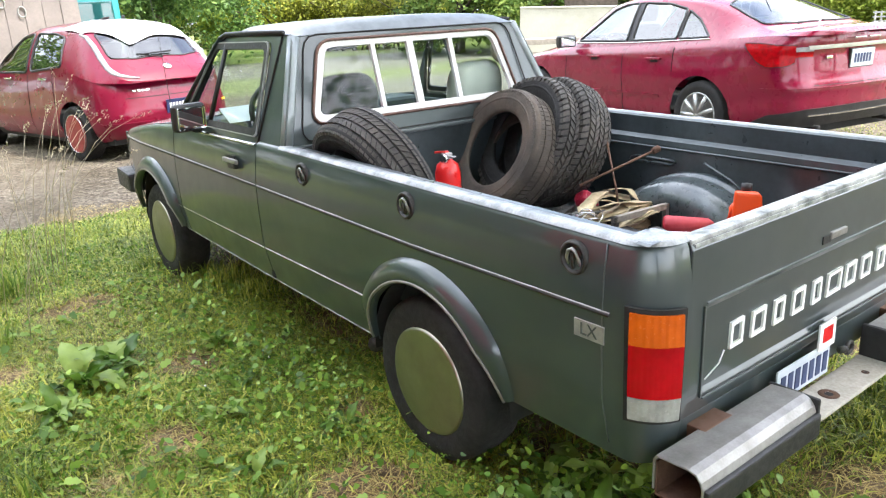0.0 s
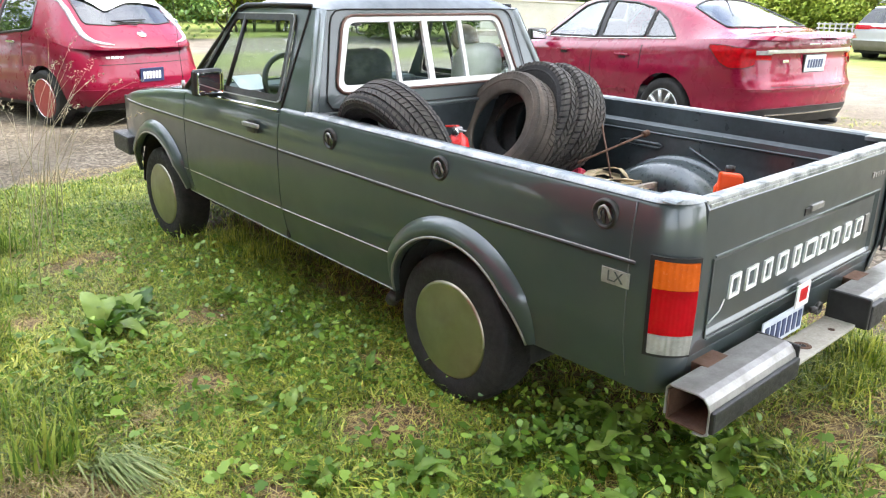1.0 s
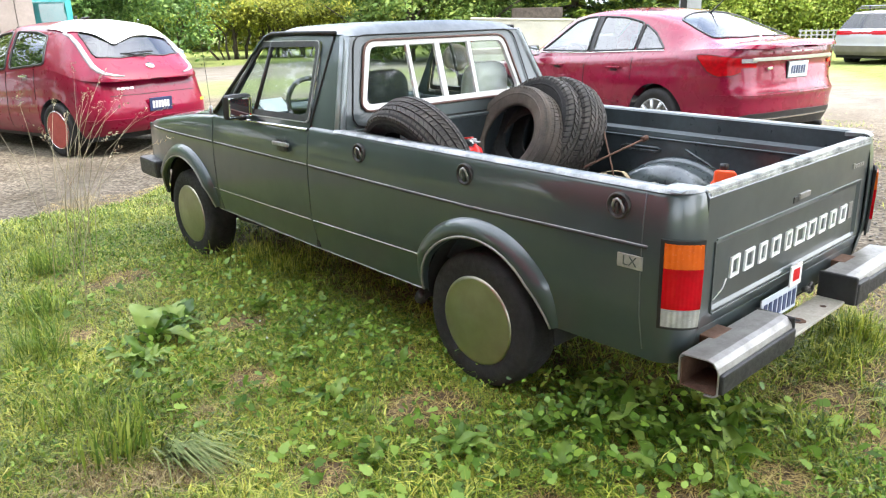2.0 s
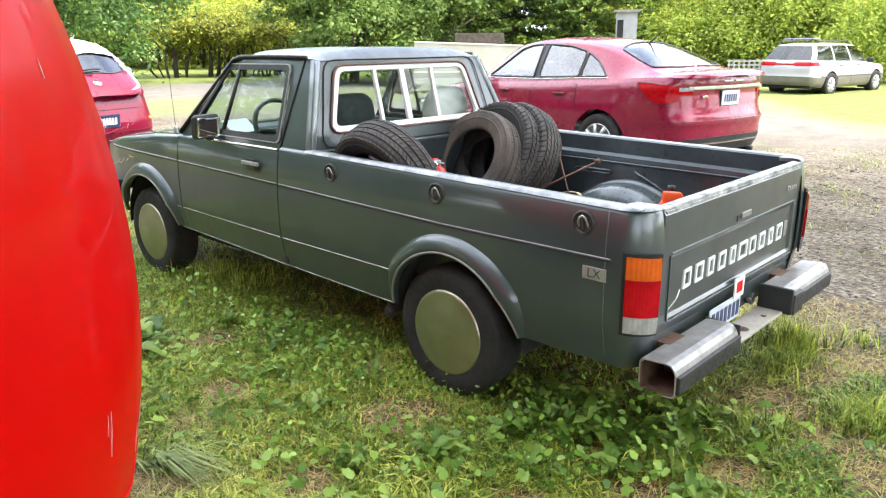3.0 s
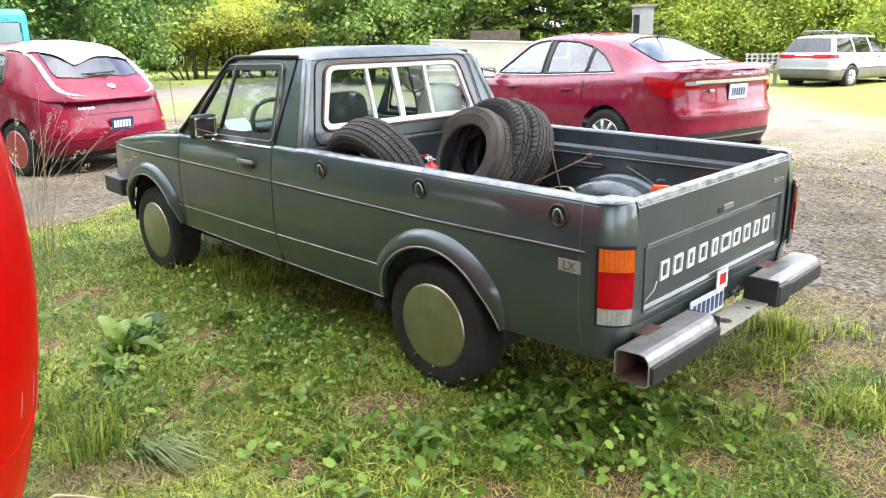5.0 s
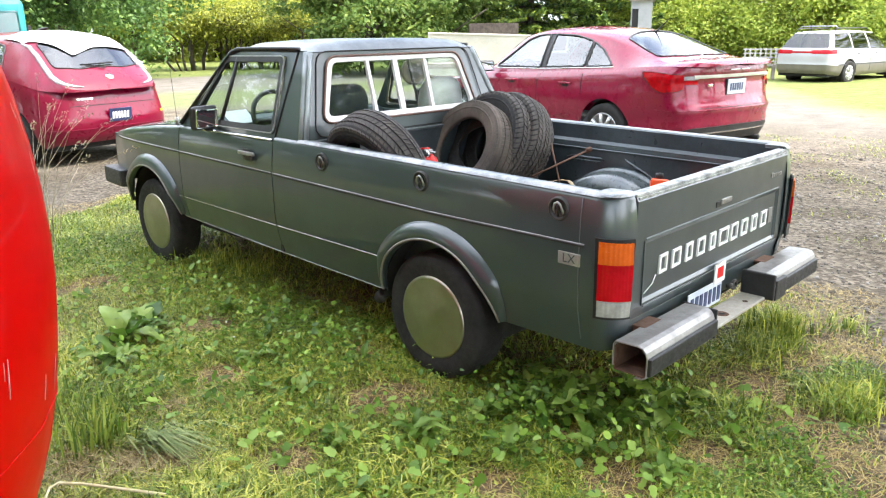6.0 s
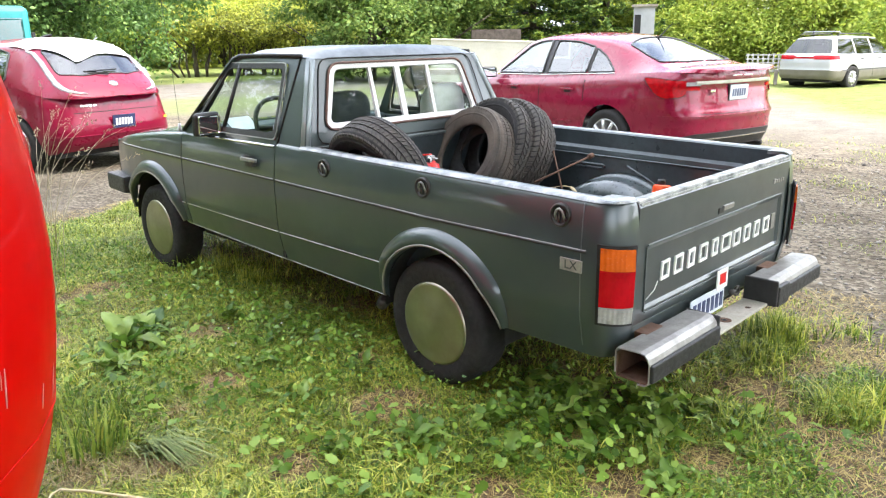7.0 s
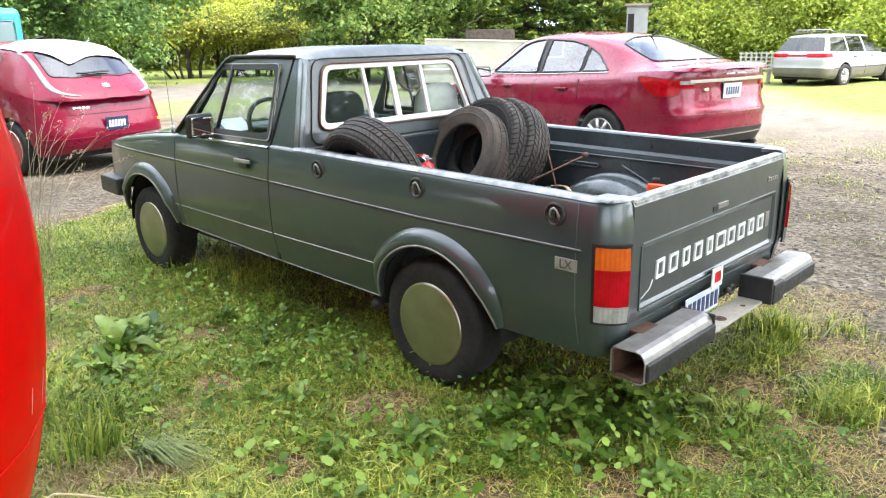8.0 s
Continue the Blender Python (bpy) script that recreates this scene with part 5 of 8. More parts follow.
                o = obj(name if name not in mats or mats[name] == BLACK else "window_glass", a, b, mats.get(name, mat), root)
                if name in mats and mats[name] != BLACK:
                    o.visible_shadow = False
        for name, kind, poly, gm, trim, rad in glazing:
            ring = resample(poly, 90)
            if kind == "side":
                pts = [self.at(y, self.by_z(y, z), 0.003) for y, z in ring]
                vf = tube_vf(pts, rad, 6, True)
                obj("window_trim", *vf, trim, root)
                obj("window_trim", *flip(*vf), trim, root)
            else:
                half = [p for p in ring if p[0] >= 0.0]
                half.sort(key=lambda p: math.atan2(p[0], -(p[1] - sum(q[1] for q in ring) / len(ring))))
                pts = [self.at(y, self.by_x(y, x), 0.003) for x, y in half]
                vf = tube_vf(pts, rad, 6)
                obj("window_trim", *vf, trim, root)
                obj("window_trim", *flip(*vf), trim, root)

    def ribbon(self, name, parent, path, mat, label="", swell=0.02):
        """A bulged strip over the sheet along (y, t, half width)."""
        c = [self.at(y, t) for y, t, w in path]
        cols = []
        for i, (y, t, w) in enumerate(path):
            d = (c[min(i + 1, len(c) - 1)] - c[max(i - 1, 0)]).normalized()
            n = self.normal(y, t)
            s_ = d.cross(n).normalized()
            cols.append([tuple(c[i] + s_ * w * a + n * h) for a, h in ((-1, -0.004), (-0.9, swell * 0.55), (-0.35, swell), (0.35, swell), (0.9, swell * 0.55), (1, -0.004))])
        v, f = grid_vf(cols)
        return [obj(name, v, f, mat, parent, label), obj(name, *flip(v, f), mat, parent, label)]


# -- red saloon on the gravel --
saloon = empty("sedan_car", label="glossy metallic red four-door sedan parked on gravel", category="car")
S_ARC = [(0.0, 0.335, 0.385), (2.765, 0.335, 0.385)]
szt = eased([(-1.13, 1.085), (-0.8, 1.09), (0.0, 1.045), (1.2, 0.98), (2.2, 0.935), (3.0, 0.85), (3.72, 0.66)])
szb = lambda y: interp([(-1.13, 0.30), (-0.7, 0.27), (-0.4, 0.20), (3.2, 0.20), (3.72, 0.24)], y)
sp = [(0, 0.085), (0.10, 0.045), (0.22, 0.022), (0.30, 0.030), (0.42, 0.012), (0.55, 0.002), (0.68, 0.0), (0.78, 0.008), (0.86, 0.012), (0.94, 0.030), (1.0, 0.075)]
sd = Shell(saloon, [(0, 3.72), (-0.45, 3.67), (-0.74, 3.50), (-0.86, 3.20), (-0.915, 2.7), (-0.922, 1.5), (-0.922, 0.3), (-0.912, -0.35), (-0.888, -0.70), (-0.825, -0.93), (-0.66, -1.055), (-0.34, -1.11), (0, -1.125)], S_ARC, szb, szt, sp, [(0, 0), (0.44, 0), (0.50, 0.035), (0.58, 0.060), (0.80, 0.070), (0.95, 0.035), (1, 0.0)], (-0.80, -1.04))
sd.body(RED_SEDAN, lambda c: c.z < 0.235, BLACK, "lower_sill")
sd.patch("lower_bumper", saloon, 0.0, sd.back_of(-0.50), 0.3, 0.46, 0.004, BLACK, "", 40, 6, True, top=lambda t: interp([(0, 0.465), (0.5, 0.455), (0.78, 0.40), (1.0, 0.27)], t), bot=lambda t: interp([(0, 0.302), (0.6, 0.285), (1.0, 0.232)], t))
su = Upper(sd, [(3.72, 0.30), (3.2, 0.58), (2.5, 0.68), (2.25, 0.70), (1.62, 0.575), (1.0, 0.600), (0.4, 0.595), (0.0, 0.590), (-0.4, 0.630), (-0.7, 0.68), (-1.0, 0.66), (-1.13, 0.5)],
           [(3.72, 0.67), (3.2, 0.845), (2.5, 0.973), (2.25, 1.023), (1.95, 1.225), (1.62, 1.415), (1.2, 1.465), (0.8, 1.460), (0.4, 1.425), (0.0, 1.335), (-0.3, 1.230), (-0.6, 1.145), (-0.75, 1.125), (-1.05, 1.128), (-1.10, 1.110), (-1.13, 1.085)],
           [(3.72, 0.68), (3.2, 0.875), (2.55, 1.011), (2.42, 1.041), (1.75, 1.445), (1.45, 1.495), (1.0, 1.515), (0.5, 1.495), (0.05, 1.432), (-0.30, 1.315), (-0.62, 1.180), (-0.74, 1.152), (-1.03, 1.158), (-1.085, 1.140), (-1.11, 1.110), (-1.13, 1.085)])
su.build(saloon, spans((3.70, 2.6, 24), (2.6, -0.5, 130), (-0.5, -1.04, 22), (-1.04, -1.118, 9)), RED_SEDAN, [("hood", 2.40, 9), ("boot_lid", -9, -0.66)], [
    ("front_door_glass", "side", loop([(2.06, 1.023), (1.585, 1.363), (1.40, 1.410), (1.175, 1.423), (1.150, 1.033)], 0.035), GLASS_TINT, BLACK, 0.013),
    ("rear_door_glass", "side", loop([(1.065, 1.038), (1.075, 1.423), (0.70, 1.403), (0.415, 1.343), (0.395, 1.060)], 0.035), GLASS_TINT, BLACK, 0.013),
    ("middle_pillar", "side", loop([(1.150, 1.030), (1.178, 1.424), (1.072, 1.424), (1.066, 1.035)], 0.008), BLACK, BLACK, 0.006),
    ("quarter_glass", "side", loop([(0.365, 1.062), (0.385, 1.330), (0.20, 1.243), (-0.03, 1.078)], 0.02), GLASS_TINT, BLACK, 0.012),
    ("backlight", "top", loop([(0.60, -0.50), (0.3, -0.60), (-0.3, -0.60), (-0.60, -0.50), (-0.515, 0.03), (-0.25, 0.11), (0.25, 0.11), (0.515, 0.03)], 0.05), GLASS_TINT, BLACK, 0.010),
    ("windscreen", "top", loop([(0.62, 2.24), (0.3, 2.40), (-0.3, 2.40), (-0.62, 2.24), (-0.50, 1.70), (-0.25, 1.76), (0.25, 1.76), (0.50, 1.70)], 0.05), GLASS_TINT, BLACK, 0.010)])
vf = tube_vf([su.at(y, su.by_z(y, interp([(-0.05, 1.062), (0.4, 1.045), (1.1, 1.016), (2.08, 1.000)], y)), 0.003) for y in spans((-0.05, 2.08, 20))], 0.0085, 6)
both_sides("sill_chrome", *vf, CHROME, saloon)
liners(saloon, S_ARC)
for x in (-0.80, 0.80):
    for y in (0, 2.765):
        car_wheel(saloon, x, y, 0.335, 0.222, "spokes", ALLOY)
part("floor_pan", box_bm(-0.75, 0.75, -0.9, 3.4, 0.20, 0.30), DARK, saloon)
part("cabin_floor", box_bm(-0.78, 0.78, -0.3, 2.3, 0.30, 0.34), DARK, saloon)
seats(saloon, SEAT_DARK, (0.55, 1.5), 0.62)
part("dashboard", box_bm(-0.72, 0.72, 2.0, 2.35, 0.65, 0.93, 0.05, 3), DASH, saloon)
mmm = pose(-0.36, 1.88, 0.93, 65)
tube("steering_wheel", [mmm @ Vector((0.18 * math.cos(a), 0.18 * math.sin(a), 0)) for a in [2 * math.pi * i / 24 for i in range(24)]], 0.014, BLACK, saloon, closed=True)
S_LOW = eased([(0.0, 0.905), (0.2, 0.885), (0.45, 0.835), (0.62, 0.828), (0.78, 0.868), (0.92, 0.955), (1.0, 1.01)])
S_TOP = eased([(0.0, 0.995), (0.5, 1.01), (0.85, 1.03), (1.0, 1.03)])
sd.patch("lamp_housing", saloon, 0.79, 1.30, 0.82, 1.0, 0.004, DARK, "", 28, 6, True, top=lambda t: S_TOP(0.29 + 0.71 * t) + 0.006, bot=lambda t: S_LOW(0.29 + 0.71 * t) - 0.007)
lamps = sd.patch("tail_lamp", saloon, 0.80, 1.285, 0.82, 1.0, 0.012, LAMP_RED, "red tail lamp", 24, 8, True, top=lambda t: S_TOP(0.3 + 0.7 * t), bot=lambda t: S_LOW(0.3 + 0.7 * t))
for lm, sx in zip(lamps, (0, 1)):
    for nm, mt, z0, z1 in (("inner_lens", LAMP_RED, 0.905, 0.945), ("lamp_strip", LAMP_CLEAR, 0.952, 0.990)):
        cols = [[sd.point(0.60 + 0.20 * i / 6, z0 + (z1 - z0) * k / 2, 0.012) for k in range(3)] for i in range(7)]
        v, f = grid_vf(cols)
        v, f = (v, [tuple(reversed(q)) for q in f]) if sx == 0 else flip(v, [tuple(reversed(q)) for q in f])
        obj(nm, v, f, mt, lm, solid=0.014)
sd.patch("boot_chrome", saloon, 0.0, 0.66, 0.965, 0.998, 0.016, ALLOY, "bright strip across the boot lid", 12, 3)
sd.patch("rear_chrome_line", saloon, 0.0, 0.62, 0.385, 0.398, 0.010, CHROME, "", 12, 2)
sd.patch("boot_gap", saloon, 0.0, 0.60, 0.655, 0.661, 0.001, DARK, "", 12, 1)
sd.patch("bumper_crease", saloon, 0.0, 1.1, 0.630, 0.640, 0.006, RED_SEDAN, "", 16, 1)
sd.patch("side_moulding", saloon, sd.back_of(0.55), sd.back_of(2.15), 0.475, 0.498, 0.012, RED_SEDAN, "", 20, 2)
for y, z0, z1 in ((2.16, 0.3, 0.92), (1.13, 0.3, 0.955), (0.36, 0.74, 0.98)):
    sd.seam(y, z0, z1)
plate_on(saloon, 0, -1.068, 0.865, 0.31, 0.155, PLATE_WHITE, INK_BLUE, 3)
part("plate_frame", box_bm(-0.165, 0.165, -1.066, -1.045, 0.78, 0.95, 0.004), BLACK, saloon)
for s in (-1, 1):
    part("wing_emblem", box_bm(0.02 if s > 0 else -0.17, 0.17 if s > 0 else -0.02, -1.104, -1.085, 1.040, 1.052, 0.004), CHROME, saloon)
    for y in (0.62, 1.62):
        p_h = sd.point(sd.back_of(y), 0.865, 0.02)
        part("door_handle", box_bm(-0.012, 0.012, -0.11, 0.11, -0.012, 0.012, 0.008, 2, pose(s * abs(p_h[0]), y, 0.868)), RED_SEDAN, saloon)
        part("handle_recess", box_bm(-0.004, 0.004, -0.05, 0.05, -0.028, 0.026, 0.003, 2, pose(s * (abs(p_h[0]) - 0.012), y, 0.858)), DARK, saloon)
    mirr = part("door_mirror", box_bm(-0.11, 0.11, -0.06, 0.06, -0.07, 0.07, 0.035, 3, pose(s * 0.99, 2.06, 1.03, 0, 0, s * 12)), BLACK, saloon)
    part("mirror_face", box_bm(-0.085, 0.085, -0.063, -0.0605, -0.05, 0.05, m=pose(s * 0.99, 2.06, 1.03, 0, 0, s * 12)), MIRROR, mirr)
part("trunk_badge", box_bm(-0.46, -0.38, -1.052, -1.03, 0.88, 0.905, 0.002), CHROME, saloon)
tube("roof_antenna", [(0.0, 0.08, 1.435), (0.0, 0.03, 1.465), (0.0, -0.12, 1.59)], 0.0055, BLACK, saloon, sides=6, taper=[2.2, 1.6, 0.6])
for x in (-0.5, 0.5):
    tube("exhaust_tip", [(x, -0.9, 0.275), (x, -1.07, 0.275)], 0.028, DARK, saloon)
saloon.matrix_world = pose(5.365, 2.36, 0.015, 0, 0, -11.0)

# -- red hatchback on the drive --
hatch = empty("hatchback_car", label="dusty dark red electric hatchback with red wheel discs on the drive", category="car")
H_ARC = [(0.0, 0.32, 0.365), (2.70, 0.32, 0.365)]
hzt = eased([(-0.80, 0.865), (-0.55, 0.885), (-0.25, 0.95), (0.1, 1.01), (0.45, 1.01), (1.1, 0.965), (1.6, 0.945), (2.4, 0.93), (3.1, 0.85), (3.62, 0.72)])
hzb = lambda y: interp([(-0.8, 0.27), (-0.4, 0.22), (0.0, 0.19), (3.2, 0.19), (3.6, 0.22)], y)
hp = [(0, 0.10), (0.08, 0.05), (0.18, 0.02), (0.30, 0.0), (0.45, 0.0), (0.60, 0.012), (0.75, 0.02), (0.88, 0.03), (1.0, 0.05)]
hb = Shell(hatch, [(0, 3.62), (-0.5, 3.50), (-0.76, 3.22), (-0.85, 2.8), (-0.885, 2.2), (-0.888, 1.3), (-0.888, 0.3), (-0.875, -0.2), (-0.825, -0.50), (-0.70, -0.69), (-0.45, -0.765), (0, -0.79)], H_ARC, hzb, hzt, hp, [(0, 0), (0.45, 0), (0.60, 0.014), (0.80, 0.038), (1, 0.062)], (-0.45, -0.68))
hb.body(RED_HATCH, lambda c: c.z < 0.26 and c.y > -0.3, BLACK, "lower_sill")
hu = Upper(hb, [(3.62, 0.3), (3.1, 0.60), (2.5, 0.70), (2.3, 0.70), (1.5, 0.560), (0.9, 0.590), (0.3, 0.590), (-0.1, 0.585), (-0.3, 0.60), (-0.55, 0.63), (-0.7, 0.60), (-0.79, 0.35)],
           [(3.62, 0.73), (3.1, 0.86), (2.5, 0.955), (2.3, 0.99), (1.9, 1.25), (1.5, 1.44), (0.9, 1.495), (0.3, 1.475), (-0.05, 1.425), (-0.20, 1.345), (-0.40, 1.165), (-0.55, 1.030), (-0.68, 0.945), (-0.79, 0.872)],
           [(3.62, 0.74), (3.1, 0.88), (2.75, 0.97), (1.75, 1.49), (1.3, 1.552), (0.8, 1.565), (0.3, 1.55), (-0.05, 1.505), (-0.22, 1.435), (-0.45, 1.235), (-0.62, 1.075), (-0.72, 0.975), (-0.77, 0.905), (-0.79, 0.872)], bulge=0.10)
hu.build(hatch, spans((3.60, 2.8, 16), (2.8, 0.0, 110), (0.0, -0.74, 62), (-0.74, -0.786, 8)), RED_HATCH, [("hood", 2.70, 9)], [
    ("front_door_glass", "side", loop([(2.28, 0.985), (1.50, 1.415), (1.12, 1.445), (1.10, 1.005)], 0.04), GLASS_CAR, BLACK, 0.014),
    ("rear_door_glass", "side", loop([(1.00, 1.01), (1.01, 1.448), (0.55, 1.435), (0.28, 1.385), (0.20, 1.075)], 0.05), GLASS_CAR, BLACK, 0.014),
    ("backlight", "top", loop([(0.56, -0.46), (0.3, -0.555), (-0.3, -0.555), (-0.56, -0.46), (-0.53, -0.12), (-0.25, -0.10), (0.25, -0.10), (0.53, -0.12)], 0.06), GLASS_CAR, BLACK, 0.009),
    ("windscreen", "top", loop([(0.60, 2.42), (0.3, 2.68), (-0.3, 2.68), (-0.60, 2.42), (-0.48, 1.66), (-0.25, 1.78), (0.25, 1.78), (0.48, 1.66)], 0.05), GLASS_CAR, BLACK, 0.010)])
# white plastic sheet laid over the rear of the roof, with a clear flap at one side
sheet = empty("plastic_sheet", label="white plastic sheet with a clear flap draped over the hatchback roof", category="plastic sheet")
NR = 30
cols = []
for i in range(41):
    u = -1 + 2 * i / 40
    x = 0.60 * u
    ye = interp([(-1.0, -0.02), (-0.72, -0.20), (-0.45, -0.395), (-0.38, -0.40), (0.1, -0.325), (0.6, -0.30), (1.0, -0.27)], u)
    col = []
    for k in range(NR + 1):
        y = 0.42 + (ye - 0.42) * k / NR
        t = hu.by_x(y, x)
        p = hu.at(y, t)
        n = hu.normal(y, t)
        n = Vector((n.x if u < 0 else -n.x, n.y, n.z)) * (0.014 + 0.010 * noise.noise(Vector((u * 4, y * 5, 1.3))) + 0.006 * noise.noise(Vector((u * 13, y * 3, 5.3))))
        col.append((x + n.x, p.y + n.y, p.z + n.z))
    cols.append(col)
v, f = grid_vf(cols)
obj("sheet", v, f, SHEET, sheet, solid=0.003)
cols = []
for i in range(15):
    q = i / 14
    y0 = 0.02 - 0.50 * q
    col = []
    for k in range(9):
        t = k / 8
        ln = 0.10 + 0.16 * math.sin(math.pi * min(1, q * 1.1))
        a = hu.at(y0, 1.12)
        col.append((-a.x + ln * t * 0.75, a.y - 0.10 * t * q + 0.012 * math.sin(9 * q + 4 * t), a.z + 0.02 - ln * t * 0.55 + 0.010 * math.sin(14 * q + 3 * t)))
    cols.append(col)
v, f = grid_vf(cols)
flap = obj("clear_flap", v, f, FILM, sheet, "clear creased plastic flap")
for q in (0.2, 0.55, 0.85, 1.0):
    c = cols[int(q * 14)]
    tube("crease", [(p[0] + 0.004, p[1], p[2]) for p in c[::2]], 0.004, SHEET, flap, sides=4)
liners(hatch, H_ARC)
for x in (-0.785, 0.785):
    for y in (0, 2.70):
        car_wheel(hatch, x, y, 0.318, 0.215, "disc", DISC_RED)
part("floor_pan", box_bm(-0.72, 0.72, -0.55, 3.3, 0.19, 0.32), DARK, hatch)
seats(hatch, SEAT_DARK, (0.45, 1.45), 0.72)
# tall clear lamps that follow the hatch edge
hu.ribbon("tail_lamp", hatch, [(0.02, 0.93, 0.0136), (-0.1, 0.94, 0.0231), (-0.25, 0.93, 0.0286), (-0.4, 0.92, 0.0306), (-0.52, 0.93, 0.0306), (-0.6, 0.97, 0.0292), (-0.67, 1.03, 0.0245), (-0.72, 1.12, 0.0163), (-0.745, 1.2, 0.0041)], LAMP_CLEAR, "tall clear tail lamp", 0.015)
hu.ribbon("lamp_core", hatch, [(-0.08, 0.94, 0.010), (-0.25, 0.93, 0.016), (-0.40, 0.92, 0.018), (-0.52, 0.93, 0.018), (-0.60, 0.97, 0.016), (-0.67, 1.03, 0.010)], STEEL, "grey reflector inside the clear lamp", 0.018)
for y, z0, z1 in ((2.2, 0.3, 0.93), (1.08, 0.3, 0.975), (0.40, 0.66, 1.02)):
    hb.seam(y, z0, z1)
hb.patch("hatch_gap", hatch, 0.0, 0.60, 0.700, 0.708, 0.001, DARK, "", 10, 1)
hb.patch("plate_recess", hatch, 0.0, 0.30, 0.50, 0.68, -0.010, DARK, "", 10, 2)
hb.patch("bumper_line", hatch, 0.0, 0.95, 0.425, 0.440, 0.010, RED_HATCH, "", 14, 2)
hb.patch("yellow_marker", hatch, 0.66, 0.76, 0.555, 0.585, 0.012, YELLOW, "small yellow marker on the bumper", 4, 2, False)
hatch.children[-1].scale = (-1, 1, 1)
plate_on(hatch, 0, -0.797, 0.575, 0.31, 0.155, PLATE_BLUE, WHITE, 4)
ev, ef = lathe_vf([(0, 0.055), (0.008, 0.052), (0.01, 0.0)], 24)
ep_ = hu.at(-0.675, 2.0)
obj("round_emblem", [tuple(pose(0, ep_.y - 0.006, ep_.z, -48) @ Vector((p[1], -p[0], p[2] * 0.85))) for p in ev], ef, CHROME, hatch)
part("hatch_handle", box_bm(-0.11, 0.11, -0.765, -0.70, 0.868, 0.897, 0.008), BLACK, hatch)
for i in range(4):
    hb.patch("name_bar", hatch, 0.50 - i * 0.055, 0.50 - i * 0.055 - 0.04, 0.770, 0.790, 0.004, CHROME, "", 2, 1, False)
tube("rear_wiper", [tuple(hu.at(y, 2.0) + Vector((x, -0.018, 0.012))) for x, y in ((0.02, -0.575), (-0.28, -0.535), (0.16, -0.52))], 0.011, BLACK, hatch, sides=6)
tube("roof_antenna", [(0, 0.62, 1.56), (0, 0.54, 1.585), (0, 0.45, 1.60)], 0.02, BLACK, hatch, taper=[2, 1.2, 0.5])
for s in (-1, 1):
    for y in (0.62, 1.6):
        ph = hb.point(hb.back_of(y), 0.93, 0.018)
        part("door_handle", box_bm(-0.012, 0.012, -0.095, 0.095, -0.014, 0.014, 0.008, 2, pose(s * abs(ph[0]), y, 0.93)), CHROME, hatch)
    part("door_mirror", box_bm(-0.11, 0.11, -0.06, 0.06, -0.07, 0.07, 0.035, 3, pose(s * 0.96, 2.15, 1.03)), RED_HATCH, hatch)
hatch.matrix_world = pose(0.725, 7.864, 0.0, 0, 0, 13.0)
sheet.matrix_world = hatch.matrix_world.copy()

# -- pale estate car on the far lawn --
estate = empty("station_wagon", label="silver-white station wagon with taupe lower cladding on the lawn", category="car")
E_ARC = [(0.0, 0.33, 0.375), (2.63, 0.33, 0.375)]
ezt = lambda y: interp([(-1.05, 0.99), (0, 0.97), (2.0, 0.92), (3.0, 0.83), (3.5, 0.68)], y)
ezb = lambda y: interp([(-1.05, 0.32), (-0.5, 0.26), (0.4, 0.24), (3.2, 0.26), (3.5, 0.3)], y)
ep = [(0, 0.07), (0.12, 0.02), (0.4, 0.0), (0.45, 0.012), (0.7, 0.01), (0.9, 0.03), (1, 0.06)]
eb = Shell(estate, [(0, 3.52), (-0.5, 3.46), (-0.76, 3.25), (-0.84, 2.8), (-0.855, 1.5), (-0.855, 0), (-0.84, -0.6), (-0.78, -0.95), (-0.55, -1.05), (0, -1.07)], E_ARC, ezb, ezt, ep)
eb.body(SILVER, lambda c: c.z < 0.56, TAUPE)
eb.deck("hood", 2.15, 3.53, SILVER, 0.05)
er = [((0, 2.45, 0.94), (0, 1.75, 1.42), "glass", 6), ((-0.68, 2.22, 0.92), (-0.52, 1.62, 1.41), "body", 2), ((-0.78, 2.05, 0.925), (-0.575, 1.52, 1.415), "glass", 4), ((-0.79, 1.15, 0.945), (-0.59, 1.05, 1.44), "body", 1), ((-0.79, 1.08, 0.945), (-0.59, 0.98, 1.44), "glass", 4),
      ((-0.79, 0.22, 0.96), (-0.585, 0.20, 1.44), "body", 1), ((-0.79, 0.15, 0.96), (-0.585, 0.13, 1.44), "glass", 4), ((-0.765, -0.78, 0.985), (-0.55, -0.50, 1.42), "body", 2), ((-0.70, -0.93, 0.99), (-0.50, -0.60, 1.42), "glass", 6), ((0, -1.03, 0.99), (0, -0.68, 1.43), "body", 0)]
gc = greenhouse(estate, er, SILVER, GLASS_DARK, BLACK, 0.05, 0.93)
roof_deck(estate, gc, SILVER, 0.04)
liners(estate, E_ARC)
for x in (-0.76, 0.76):
    for y in (0, 2.63):
        car_wheel(estate, x, y, 0.33, 0.20, "spokes", ALLOY)
part("floor_pan", box_bm(-0.72, 0.72, -0.9, 3.3, 0.24, 0.36), DARK, estate)
seats(estate, SEAT_DARK, (0.5, 1.5), 0.66)
eb.patch("tail_lamp", estate, 0.30, 1.10, 0.855, 0.965, 0.008, RED_LENS, "", 12, 3)
eb.patch("tail_panel", estate, 0.0, 0.30, 0.875, 0.95, 0.006, RED_LENS, "", 6, 2)
